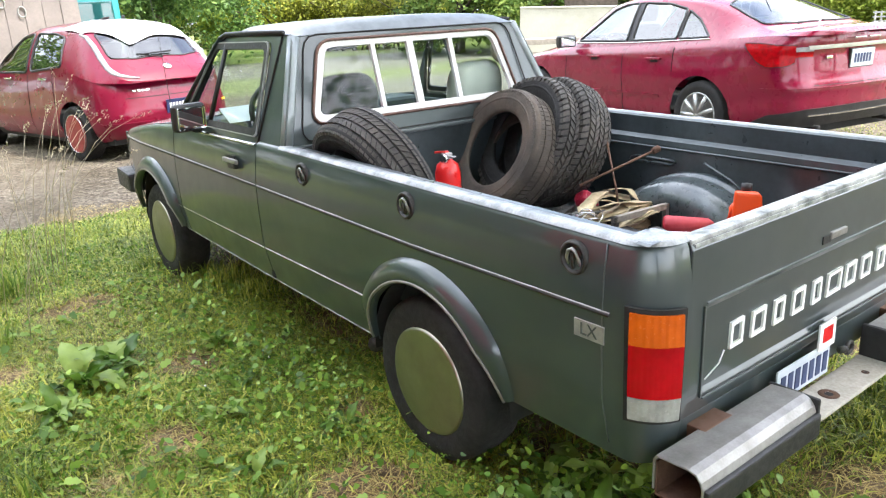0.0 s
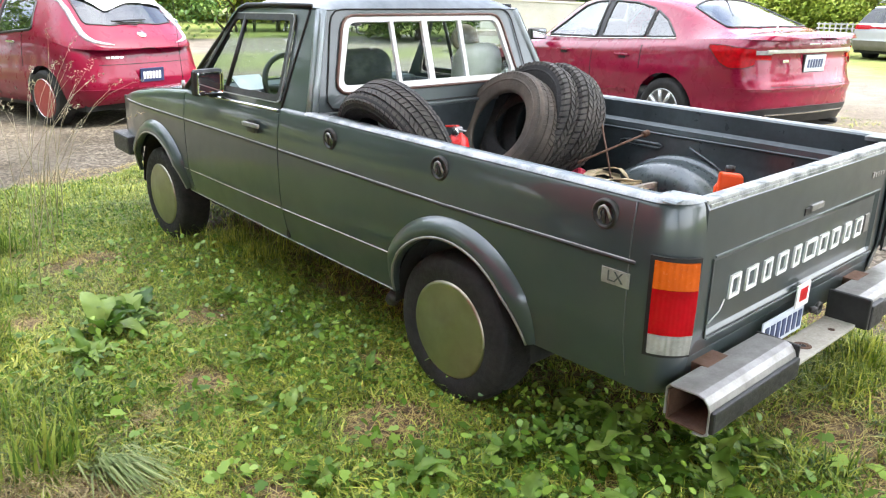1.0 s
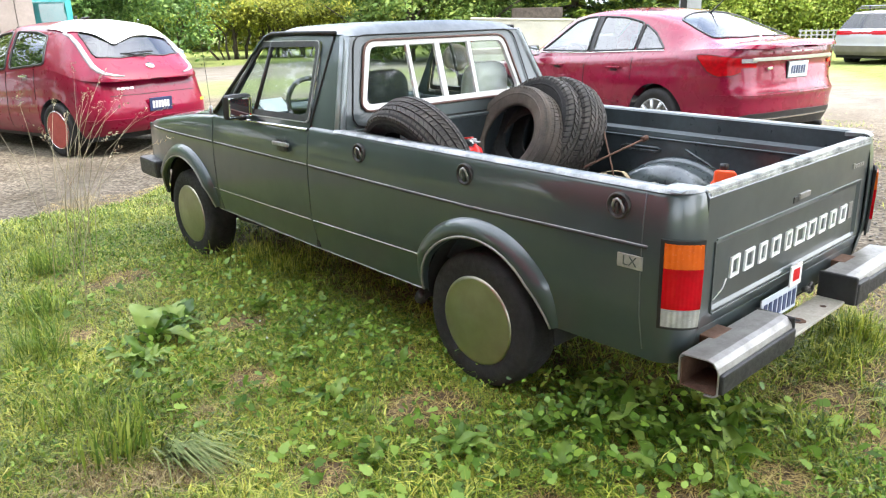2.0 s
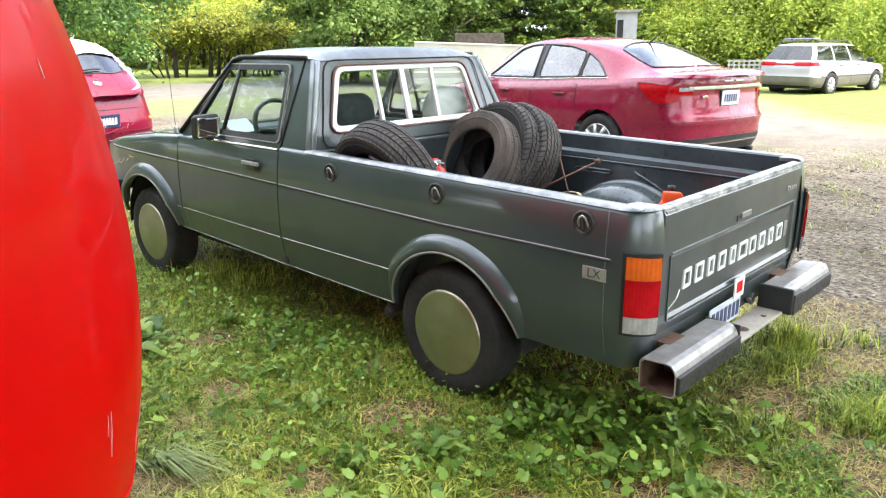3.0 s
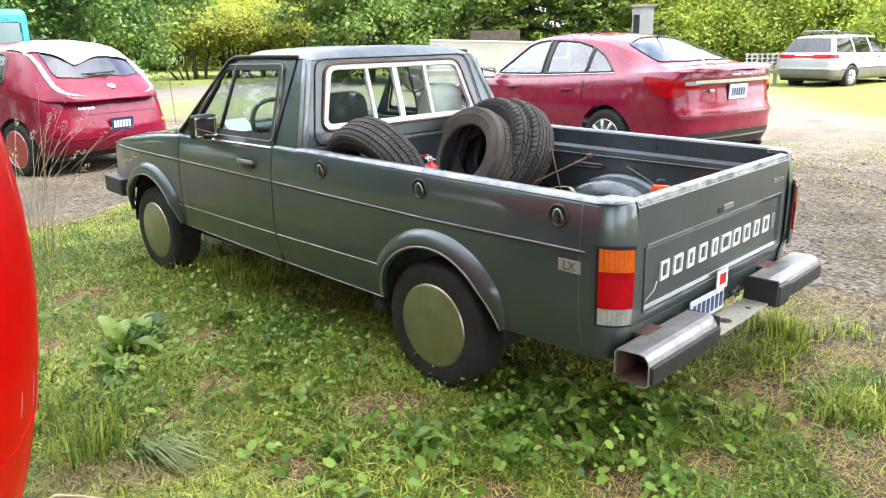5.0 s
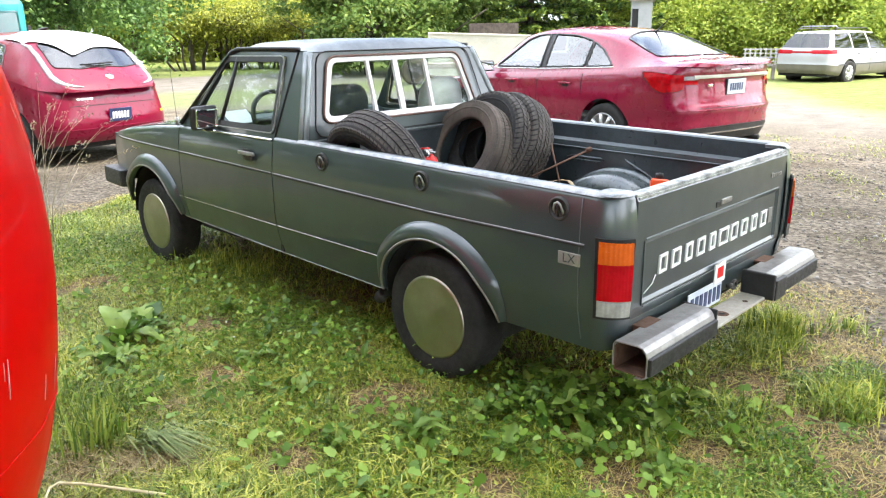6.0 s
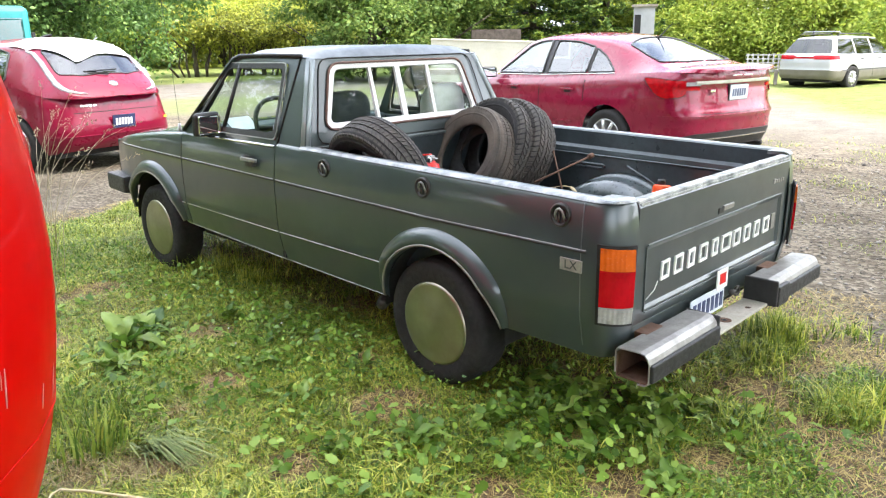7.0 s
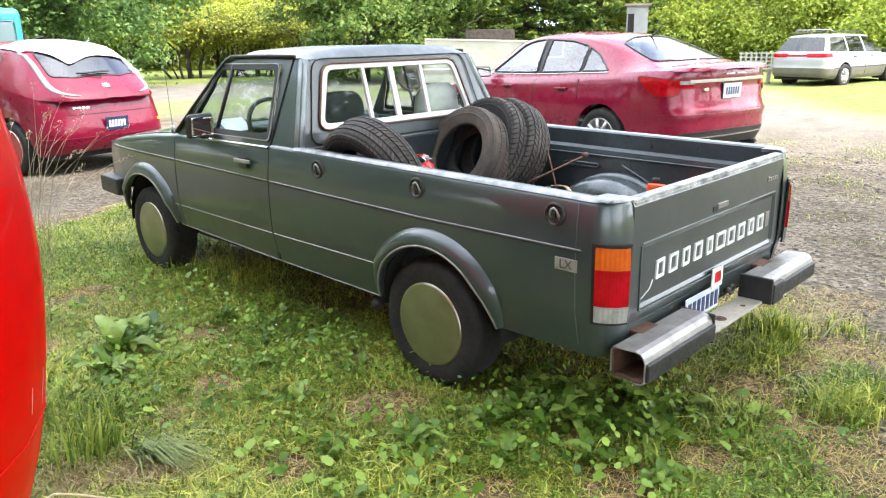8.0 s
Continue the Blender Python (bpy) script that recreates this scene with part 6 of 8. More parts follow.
for x in (-0.55, 0.55):
    tube("roof_rail", [(x, 1.3, 1.47), (x, 1.2, 1.53), (x, -0.35, 1.53), (x, -0.45, 1.48)], 0.014, BLACK, estate)
tube("roof_crossbar", [(-0.55, -0.3, 1.535), (-0.5, -0.32, 1.59), (0.5, -0.32, 1.59), (0.55, -0.3, 1.535)], 0.014, STEEL, estate)
for s in (-1, 1):
    for y in (0.45, 1.4):
        part("door_handle", box_bm(-0.01, 0.01, -0.08, 0.08, -0.014, 0.014, 0.005, 2, pose(s * 0.858, y, 0.85)), BLACK, estate)
    part("door_mirror", box_bm(-0.09, 0.09, -0.05, 0.05, -0.06, 0.06, 0.03, 2, pose(s * 0.92, 1.98, 0.98)), BLACK, estate)
eb.patch("rub_strip", estate, eb.back_of(-0.5), eb.back_of(3.0), 0.545, 0.575, 0.010, BLACK, "", 24, 2)
eb.seam(2.1, 0.3, 0.92)
eb.seam(1.1, 0.3, 0.94)
estate.matrix_world = pose(20.5, 5.5, -0.08, 0, 0, -101.0)

# -- bright red van whose rounded corner stands beside the walk --
van = empty("red_van", label="glossy bright red rounded van body with drip marks", category="van")
vcols = []
NV = 48
for i in range(NV):
    a = 2 * math.pi * i / NV
    ca, sa = math.cos(a), math.sin(a)
    e = 0.42
    px, py = 0.86 * math.copysign(abs(ca) ** e, ca), (0.95 if sa > 0 else 2.1) * math.copysign(abs(sa) ** (e * 0.75), sa)
    col = []
    for k in range(33):
        z = 0.34 + (1.98 - 0.34) * k / 32
        d = (z - 1.27) / 0.86
        ins = 0.86 * (1 - math.sqrt(max(0.02, 1 - d * d * 0.98))) * 0.95
        sx = max(0.05, 1 - ins / 0.86)
        sy = max(0.3, 1 - ins / 2.1)
        col.append((px * sx, py * sy, z))
    vcols.append(col)
v, f = grid_vf(vcols, wrap=True)
f = f + [tuple(33 * i + 32 for i in range(NV)), tuple(33 * i for i in reversed(range(NV)))]
obj("van_body", v, f, RED_VAN, van, "bright red rounded body")
tube("body_crease", [(c[15][0] * 1.0004, c[15][1] * 1.0002, c[15][2]) for c in vcols], 0.0008, RED_VAN, van, sides=6, closed=True)
rd = random.Random(3)
for i in range(46):
    a = rd.choice((38, 39, 40, 41, 42, 43, 44, 45, 46, 47))
    k, u = rd.randrange(6, 26), rd.random()
    c0, c1 = vcols[a], vcols[(a + 1) % NV]
    n, ln = 2, rd.uniform(0.25, 0.9)
    a0, a1 = Vector(c0[k]).lerp(Vector(c1[k]), u), Vector(c0[k - 1]).lerp(Vector(c1[k - 1]), u)
    pts = [a0, a0.lerp(a1, ln * 0.5), a0.lerp(a1, ln)]
    r = rd.uniform(0.0004, 0.0009)
    tube("drip_mark", [(p.x * 1.0004, p.y * 1.0002, p.z) for p in pts], r, DRIP, van, sides=4, taper=[0.4] + [1.0] * (n - 1) + [0.7])
for x in (-0.62, 0.62):
    for y in (-1.25, 0.45):
        car_wheel(van, x, y, 0.33, 0.2, "spokes", STEEL)
van.matrix_world = pose(-3.57, 0.46, 0.0, 0, 0, 4)


# ---- load in the bed ----
def loose_tyre(label, m, mat, top_mat, style, tread, r=0.29, w=0.175, bead=0.182, blocks=64):
    """An unmounted tyre lying about its x axis: carcass and tread blocks."""
    t = empty("tyre", m, label=label, category="tyre", group="loose tyres in the bed")
    h = w / 2
    prof = [(-h * 0.62, bead - 0.006), (-h * 0.80, bead - 0.004), (-h * 0.86, bead + 0.008), (-h * 0.97, bead + 0.035), (-h, bead + 0.06), (-h * 0.97, r - 0.030), (-h * 0.88, r - 0.012), (-h * 0.8, r - 0.007), (0, r - 0.004),
            (h * 0.8, r - 0.007), (h * 0.88, r - 0.012), (h * 0.97, r - 0.030), (h, bead + 0.06), (h * 0.97, bead + 0.035), (h * 0.86, bead + 0.008), (h * 0.8, bead - 0.004), (h * 0.62, bead - 0.006),
            (h * 0.70, bead + 0.02), (h * 0.84, bead + 0.06), (h * 0.70, r - 0.022), (0, r - 0.016), (-h * 0.70, r - 0.022), (-h * 0.84, bead + 0.06), (-h * 0.70, bead + 0.02), (-h * 0.62, bead - 0.006)]
    v, f = lathe_vf(prof, 64)
    obj("carcass", v, f, mat, t)
    # raised ring on the sidewalls
    for s in (-1, 1):
        v, f = lathe_vf([(s * (h - 0.002), bead + 0.046), (s * (h + 0.0025), bead + 0.050), (s * (h + 0.0025), bead + 0.056), (s * (h - 0.002), bead + 0.060)], 64)
        obj("sidewall_ring", v, f, mat, t)
    verts, faces = [], []
    pat = {"lug": ([(-1.04, -0.70), (-0.63, -0.35), (-0.28, -0.03), (0.04, 0.29), (0.36, 0.64), (0.71, 1.04)], 0.30, (0.45, -0.7, 0.8, -0.8, 0.7, -0.45)),
           "road": ([(-1.02, -0.66), (-0.55, -0.25), (-0.15, 0.15), (0.25, 0.55), (0.66, 1.02)], 0.20, (0.5, 0.9, 0.25, -0.9, -0.5)),
           "worn": ([(-1.02, -0.58), (-0.50, -0.06), (0.02, 0.46), (0.54, 1.02)], 0.20, (0.35, 0.5, -0.5, -0.35))}[style]
    for bi in range(blocks):
        for ri, (a, b) in enumerate(pat[0]):
            sh = (0.5 if ri % 2 else 0.0)
            gap = pat[1] * (1.0 if ri in (0, len(pat[0]) - 1) else 0.8)
            t0, t1 = (bi + sh + gap / 2) / blocks, (bi + sh + 1 - gap / 2) / blocks
            base = len(verts)
            for top in (0, 1):
                for xx, k in ((a, 0), (b, 1)):
                    for tt in (t0, t1):
                        ang = 2 * math.pi * (tt + pat[2][ri] * (k - 0.5) / blocks + (0.06 / blocks if style == "lug" and (bi + ri) % 2 else 0.0))
                        x = xx * h * 0.95 * (1.0 if top or abs(xx) < 0.9 else 1.02)
                        rr = r - 0.008 - 0.016 * max(0, abs(xx) - 0.6) / 0.4 + (tread if top else -0.006)
                        verts.append((x, rr * math.cos(ang), rr * math.sin(ang)))
            q = [(0, 1, 3, 2), (4, 6, 7, 5), (0, 4, 5, 1), (2, 3, 7, 6), (0, 2, 6, 4), (1, 5, 7, 3)]
            faces += [tuple(base + i for i in qq) for qq in q]
    tr = obj("tread", verts, faces, top_mat, t, smooth=False)
    tr["kind"] = "stuff"
    return t


def aim_x(c, az, el, spin=0):
    """A pose whose x axis points along azimuth and elevation."""
    return pose(*c) @ pose(0, 0, 0, 0, -el, az) @ pose(0, 0, 0, spin)


STACK_AZ, STACK_EL = 176.0, 27.0
n_st = Vector((math.cos(radians(STACK_AZ)) * math.cos(radians(STACK_EL)), math.sin(radians(STACK_AZ)) * math.cos(radians(STACK_EL)), math.sin(radians(STACK_EL))))
c1 = Vector((0.152, 0.700, 0.850)) - n_st * 0.06
loose_tyre("dusty brown worn tyre leaning in the bed", aim_x(c1, STACK_AZ, STACK_EL, 12), RUBBER_BROWN, TREAD_BROWN, "worn", 0.008, blocks=76)
loose_tyre("black block-tread tyre leaning in the bed", aim_x(c1 + Vector((0.150, -0.022, 0.030)), STACK_AZ - 2, STACK_EL - 1, 40), RUBBER, TREAD, "lug", 0.013, 0.298, 0.18, 0.19, 60)
loose_tyre("black block-tread tyre leaning on the bed side", aim_x(c1 + Vector((0.250, -0.060, 0.017)), STACK_AZ - 4, STACK_EL - 3, 75), RUBBER, TREAD, "lug", 0.013, 0.300, 0.18, 0.19, 60)
loose_tyre("black road tyre leaning against the cab corner", aim_x((-0.556, 0.615, 0.846), 180, -24, 20), RUBBER, TREAD, "road", 0.009, 0.283, 0.185, 0.18, 66)

# fire extinguisher
fx = empty("fire_extinguisher", pose(-0.155, 0.665, 0.497), label="small red fire extinguisher standing in the bed", category="fire extinguisher")
v, f = lathe_vf([(0.0, 0.0), (0.0, 0.050), (0.012, 0.056), (0.30, 0.056), (0.335, 0.046), (0.352, 0.024), (0.36, 0.020), (0.37, 0.020), (0.37, 0.0)], 28, "z")
obj("cylinder", v, f, RED_PLASTIC, fx)
part("valve", box_bm(-0.016, 0.016, -0.02, 0.02, 0.355, 0.385, 0.006), STEEL, fx)
part("lever", box_bm(-0.010, 0.010, -0.055, 0.025, 0.380, 0.389, 0.003, 2, pose(0, 0, 0, -8)), RED_PLASTIC, fx)
part("carry_handle", box_bm(-0.010, 0.010, -0.05, 0.02, 0.368, 0.374, 0.003), STEEL, fx)
v, f = lathe_vf([(-0.028, 0.0), (-0.032, 0.02), (-0.02, 0.021), (-0.018, 0.0)], 18)
obj("gauge", [(p[0], p[1] - 0.012, p[2] + 0.362) for p in v], f, CHROME, fx)
part("paper_label", box_bm(-0.0565, -0.040, -0.041, 0.041, 0.05, 0.09, 0.003), WHITE, fx)

# orange fluid jug
jz = Vector((0.055, 0.02, 0.285)).normalized()
jy = Vector((0.84, 0.50, 0.0))
jy = (jy - jz * jy.dot(jz)).normalized()
jx = jy.cross(jz)
JUG = Matrix.Translation((0.440, -0.385, 0.503)) @ Matrix((jx, jy, jz)).transposed().to_4x4() @ Matrix.Scale(1.08, 4)
jug = empty("oil_jug", JUG, label="bright orange plastic fluid jug with a black cap", category="jug")
bmj = box_bm(-0.06, 0.06, -0.038, 0.038, 0, 0.19, 0.016, 3)
for q in bmj.verts:
    if q.co.z > 0.13:
        q.co.x = q.co.x * (1 - (q.co.z - 0.13) * 5.5) - (q.co.z - 0.13) * 0.3
        q.co.z += 0.045
part("jug_body", bmj, ORANGE, jug)
v, f = lathe_vf([(0.225, 0.0), (0.225, 0.016), (0.238, 0.016), (0.240, 0.019), (0.262, 0.018), (0.264, 0.0)], 18, "z")
obj("cap", [(p[0] - 0.02, p[1], p[2]) for p in v], f, BLACK, jug)
part("jug_label", box_bm(0.0, 0.055, -0.0405, -0.038, 0.04, 0.13, 0.001), BLACK, jug)
tube("jug_grip", [(-0.052, 0, 0.10), (-0.066, 0, 0.13), (-0.062, 0, 0.17), (-0.040, 0, 0.205)], 0.010, ORANGE, jug)
part("jug_label_mark", box_bm(0.008, 0.047, -0.0425, -0.0405, 0.065, 0.105, 0.001, 2, pose(0, 0, 0, 0, 0, 0)), ORANGE, jug)

crate = empty("metal_box", pose(0.24, -0.42, 0.50, 0, 0, 20), label="low dark oily metal box in the bed", category="box")
part("box", box_bm(-0.08, 0.08, -0.07, 0.07, 0, 0.055, 0.006), GREASY, crate)
part("box_lid", box_bm(-0.082, 0.082, -0.072, 0.072, 0.045, 0.056, 0.003), GREASY, crate)

# red bottle, pale bottle, tow straps, chains and tools
rb = empty("spray_bottle", pose(0.415, -0.15, 0.590, 0, 4, -50), label="red plastic bottle lying on its side", category="bottle")
v, f = lathe_vf([(-0.10, 0.0), (-0.10, 0.032), (-0.09, 0.037), (0.07, 0.037), (0.09, 0.026), (0.10, 0.016), (0.13, 0.016), (0.13, 0.0)], 24)
obj("bottle_body", v, f, RED_DUSTY, rb)
v, f = lathe_vf([(0.11, 0.02), (0.16, 0.02), (0.16, 0.0)], 18)
obj("nozzle", v, f, STEEL, rb)
pb = empty("clear_bottle", pose(0.25, -0.19, 0.570, 0, 3, -42), label="pale translucent plastic bottle lying flat", category="bottle")
v, f = lathe_vf([(-0.13, 0.0), (-0.13, 0.036), (-0.12, 0.04), (0.07, 0.04), (0.10, 0.022), (0.14, 0.018), (0.14, 0.0)], 24)
obj("bottle_body", v, f, PAPER, pb)
obj("cap", *lathe_vf([(0.13, 0.022), (0.155, 0.022), (0.155, 0.0)], 18), YELLOW, pb)


def ribbon(pts, w, up, th=0.004):
    pts = [Vector(p) for p in pts]
    cols = []
    for i, p in enumerate(pts):
        d = (pts[min(i + 1, len(pts) - 1)] - pts[max(i - 1, 0)]).normalized()
        s = d.cross(Vector(up)).normalized() * w / 2
        n = s.cross(d).normalized() * th
        cols.append([p - s, p - s + n, p + s + n, p + s, p - s])
    return grid_vf([[tuple(q) for q in c] for c in cols])


rs = random.Random(5)
st = empty("tow_strap", pose(0.355, 0.17, 0.520) @ Matrix.Scale(1.2, 4), label="coiled tan webbing tow strap", category="strap")
for k in range(7):
    a0 = rs.uniform(0, 6.28)
    pts = []
    for i in range(17):
        a = a0 + 2 * math.pi * i / 16
        pts.append((0.13 * math.cos(a) * rs.uniform(0.85, 1.1), 0.085 * math.sin(a), 0.03 + 0.013 * k + 0.018 * math.sin(a * 2 + k) + rs.uniform(-0.006, 0.006)))
    v, f = ribbon(pts, 0.045, (0.25 * math.cos(a0), 0.25 * math.sin(a0), 1))
    obj("strap_loop", v, f, STRAP, st)
for k in range(3):
    v, f = ribbon([(-0.12 + 0.02 * k, -0.10, 0.05), (-0.02, -0.13 - 0.02 * k, 0.10), (0.10, -0.09, 0.06), (0.18, -0.13, 0.02)], 0.045, (0, 0.3, 1))
    obj("strap_tail", v, f, STRAP, st)
bag = empty("plastic_bag", pose(0.40, 0.37, 0.61), label="crumpled crimson plastic bag", category="bag")
bmb = bmesh.new()
bmesh.ops.create_icosphere(bmb, subdivisions=3, radius=0.05)
for q in bmb.verts:
    q.co *= 1 + 0.45 * noise.noise(q.co * 22)
part("bag_body", bmb, PINK, bag)
part("bag_base", box_bm(-0.045, 0.045, -0.04, 0.04, -0.11, 0.0, 0.015), STEEL, bag)
bat = empty("metal_block", pose(0.20, 0.34, 0.50, 0, 0, 20), label="grey metal machine part", category="machine part")
part("block", box_bm(-0.09, 0.09, -0.06, 0.06, 0, 0.09, 0.008), STEEL, bat)
part("bracket", box_bm(-0.04, 0.08, -0.03, 0.03, 0.09, 0.115, 0.004), GREASY, bat)
part("flange", box_bm(-0.17, -0.09, -0.05, 0.05, 0.0, 0.04, 0.006), GREASY, bat)
for i, (x, y, rz, l, h) in enumerate(((0.06, 0.24, 30, 0.34, 0.07), (0.14, -0.06, -20, 0.30, 0.07), (-0.10, 0.10, 62, 0.4, 0.045), (0.20, -0.30, 12, 0.36, 0.06), (0.0, -0.25, 40, 0.28, 0.05), (0.24, 0.06, 75, 0.26, 0.09), (0.36, -0.28, -35, 0.22, 0.06))):
    b = empty("metal_bar", pose(x, y, 0.503, 0, 0, rz), label="dark oily flat metal bar in the bed", category="metal bar", group="scrap metal in the bed")
    part("bar", box_bm(-l / 2, l / 2, -0.022, 0.022, 0, h, 0.004), GREASY if i % 2 else STEEL, b)
    part("bar_end", box_bm(l / 2 - 0.02, l / 2 + 0.01, -0.03, 0.03, 0, h + 0.03, 0.004), GREASY, b)
ang = empty("angle_iron", pose(0.30, -0.01, 0.50, 0, 0, -4), label="light grey angle iron frame", category="frame")
part("long_leg", box_bm(-0.16, 0.16, -0.004, 0.018, 0.13, 0.155, 0.002), WOOD_GREY, ang)
part("short_leg", box_bm(0.14, 0.16, -0.004, 0.018, 0.0, 0.155, 0.002), STEEL, ang)
part("short_leg", box_bm(-0.16, -0.14, -0.004, 0.018, 0.0, 0.155, 0.002), GREASY, ang)
wire = empty("wire_coil", pose(0.15, 0.14, 0.585), label="loose coil of thin bright wire", category="wire")
for k in range(9):
    ax = rs.uniform(0.05, 0.085)
    mw = pose(rs.uniform(-0.03, 0.03), rs.uniform(-0.03, 0.03), rs.uniform(-0.01, 0.03), rs.uniform(-70, 70), rs.uniform(-70, 70), 0)
    tube("wire_loop", [mw @ Vector((ax * math.cos(a), ax * 0.7 * math.sin(a), 0)) for a in [2 * math.pi * i / 18 for i in range(18)]], 0.0022, CHROME, wire, sides=4, closed=True)
part("wire_seat", box_bm(-0.06, 0.06, -0.06, 0.06, -0.085, -0.03, 0.01), GREASY, wire)
# rusty lug wrench, pale rod, cable
wr = empty("lug_wrench", label="long rusty lug wrench leaning across the bed", category="wrench")
tube("shank", [(0.24, 0.27, 0.725), (0.42, 0.225, 0.775), (0.60, 0.172, 0.828)], 0.0055, RUST, wr)
tube("socket", [(0.60, 0.172, 0.828), (0.63, 0.163, 0.838)], 0.015, RUST, wr, sides=10)
rod = empty("metal_rod", label="thin rusty metal rod propped against the tyres", category="rod")
tube("rod_shaft", [(0.35, 0.13, 0.52), (0.42, 0.222, 0.685), (0.50, 0.348, 0.885)], 0.005, RUST, rod)
lid = empty("bed_mat", pose(-0.10, 0.30, 0.503, 0, 0, 12), label="grey sheet metal lying on the bed floor", category="sheet metal")
part("sheet", box_bm(-0.22, 0.22, -0.16, 0.16, 0, 0.05, 0.01), STEEL, lid)
cl = empty("white_rag", pose(-0.28, 0.60, 0.60), label="crumpled white rag behind the tyre", category="rag")
bmb = bmesh.new()
bmesh.ops.create_icosphere(bmb, subdivisions=3, radius=0.07)
for q in bmb.verts:
    q.co *= 1 + 0.5 * noise.noise(q.co * 18)
part("rag", bmb, WHITE, cl)
part("rag_base", box_bm(-0.05, 0.05, -0.05, 0.05, -0.10, 0, 0.01), GREASY, cl)


# ---- trees, hedges and woods ----
def mesh_np(name, verts, polys, mat, parent=None, smooth=False):
    """Mesh from arrays: verts (n, 3) and polys (m, k)."""
    me = bpy.data.meshes.new(name)
    nv, (nf, k) = len(verts), polys.shape
    me.vertices.add(nv)
    me.vertices.foreach_set("co", np.ascontiguousarray(verts, dtype=np.float32).ravel())
    me.loops.add(nf * k)
    me.loops.foreach_set("vertex_index", np.ascontiguousarray(polys, dtype=np.int32).ravel())
    me.polygons.add(nf)
    me.polygons.foreach_set("loop_start", np.arange(0, nf * k, k, dtype=np.int32))
    me.polygons.foreach_set("loop_total", np.full(nf, k, dtype=np.int32))
    if smooth:
        me.polygons.foreach_set("use_smooth", np.ones(nf, dtype=bool))
    me.update(calc_edges=True)
    me.materials.append(mat)
    ob = new(name, me)
    if parent is not None:
        ob.parent = parent
    return ob


def unit(a):
    return a / np.maximum(1e-9, np.linalg.norm(a, axis=1, keepdims=True))


def leaf_cards(rng, pos, size, up=0.4, droop=0.0, aspect=0.55, normal=None):
    """Folded four-cornered leaves at pos: each two triangles with a crease."""
    n = len(pos)
    nrm = rng.normal(size=(n, 3))
    nrm[:, 2] = np.abs(nrm[:, 2]) + up
    if normal is not None:
        nrm = nrm * 0.6 + normal
    nrm = unit(nrm)
    d = np.cross(nrm, rng.normal(size=(n, 3)))
    d = unit(d)
    d[:, 2] -= droop
    d = unit(d)
    s = np.cross(d, nrm)
    l = size * rng.uniform(0.6, 1.35, size=(n, 1))
    w = l * aspect * rng.uniform(0.8, 1.2, size=(n, 1))
    base = pos - d * l * 0.5
    tip = pos + d * l * 0.5 - nrm * l * 0.12
    lf, rt = pos + s * w * 0.5 + nrm * l * 0.06, pos - s * w * 0.5 + nrm * l * 0.06
    verts = np.stack([base, rt, tip, lf], axis=1).reshape(-1, 3)
    i = np.arange(n)[:, None] * 4
    tris = np.concatenate([i + np.array([[0, 1, 2]]), i + np.array([[0, 2, 3]])], axis=1).reshape(-1, 3)
    return verts, tris


def trunk_vf(rng, base, top, r, limbs, spread, low=0.35):
    """Tapered trunk with limbs, as tubes joined in one mesh."""
    verts, faces = [], []

    def add(pts, rr, taper, sides):
        v, f = tube_vf(pts, rr, sides, False, taper)
        o = len(verts)
        verts.extend(v)
        faces.extend([tuple(o + i for i in q) for q in f])

    base, top = Vector(base), Vector(top)
    mid = base.lerp(top, 0.5) + Vector((rng.normal() * 0.15, rng.normal() * 0.15, 0))
    add([base, base.lerp(mid, 0.5), mid, top], r, [1.25, 0.9, 0.6, 0.2], 9)
    for k in range(limbs):
        t = low + (0.92 - low) * k / max(1, limbs - 1)
        p = base.lerp(top, t)
        a = rng.uniform(0, 6.283)
        l = spread * rng.uniform(0.55, 0.95) * (1.1 - 0.5 * t)
        q = p + Vector((math.cos(a) * l * 0.5, math.sin(a) * l * 0.5, l * 0.25))
        e = p + Vector((math.cos(a) * l, math.sin(a) * l, l * 0.55))
        add([p, q, e], r * 0.42 * (1.1 - t * 0.6), [1, 0.7, 0.25], 6)
    return verts, faces


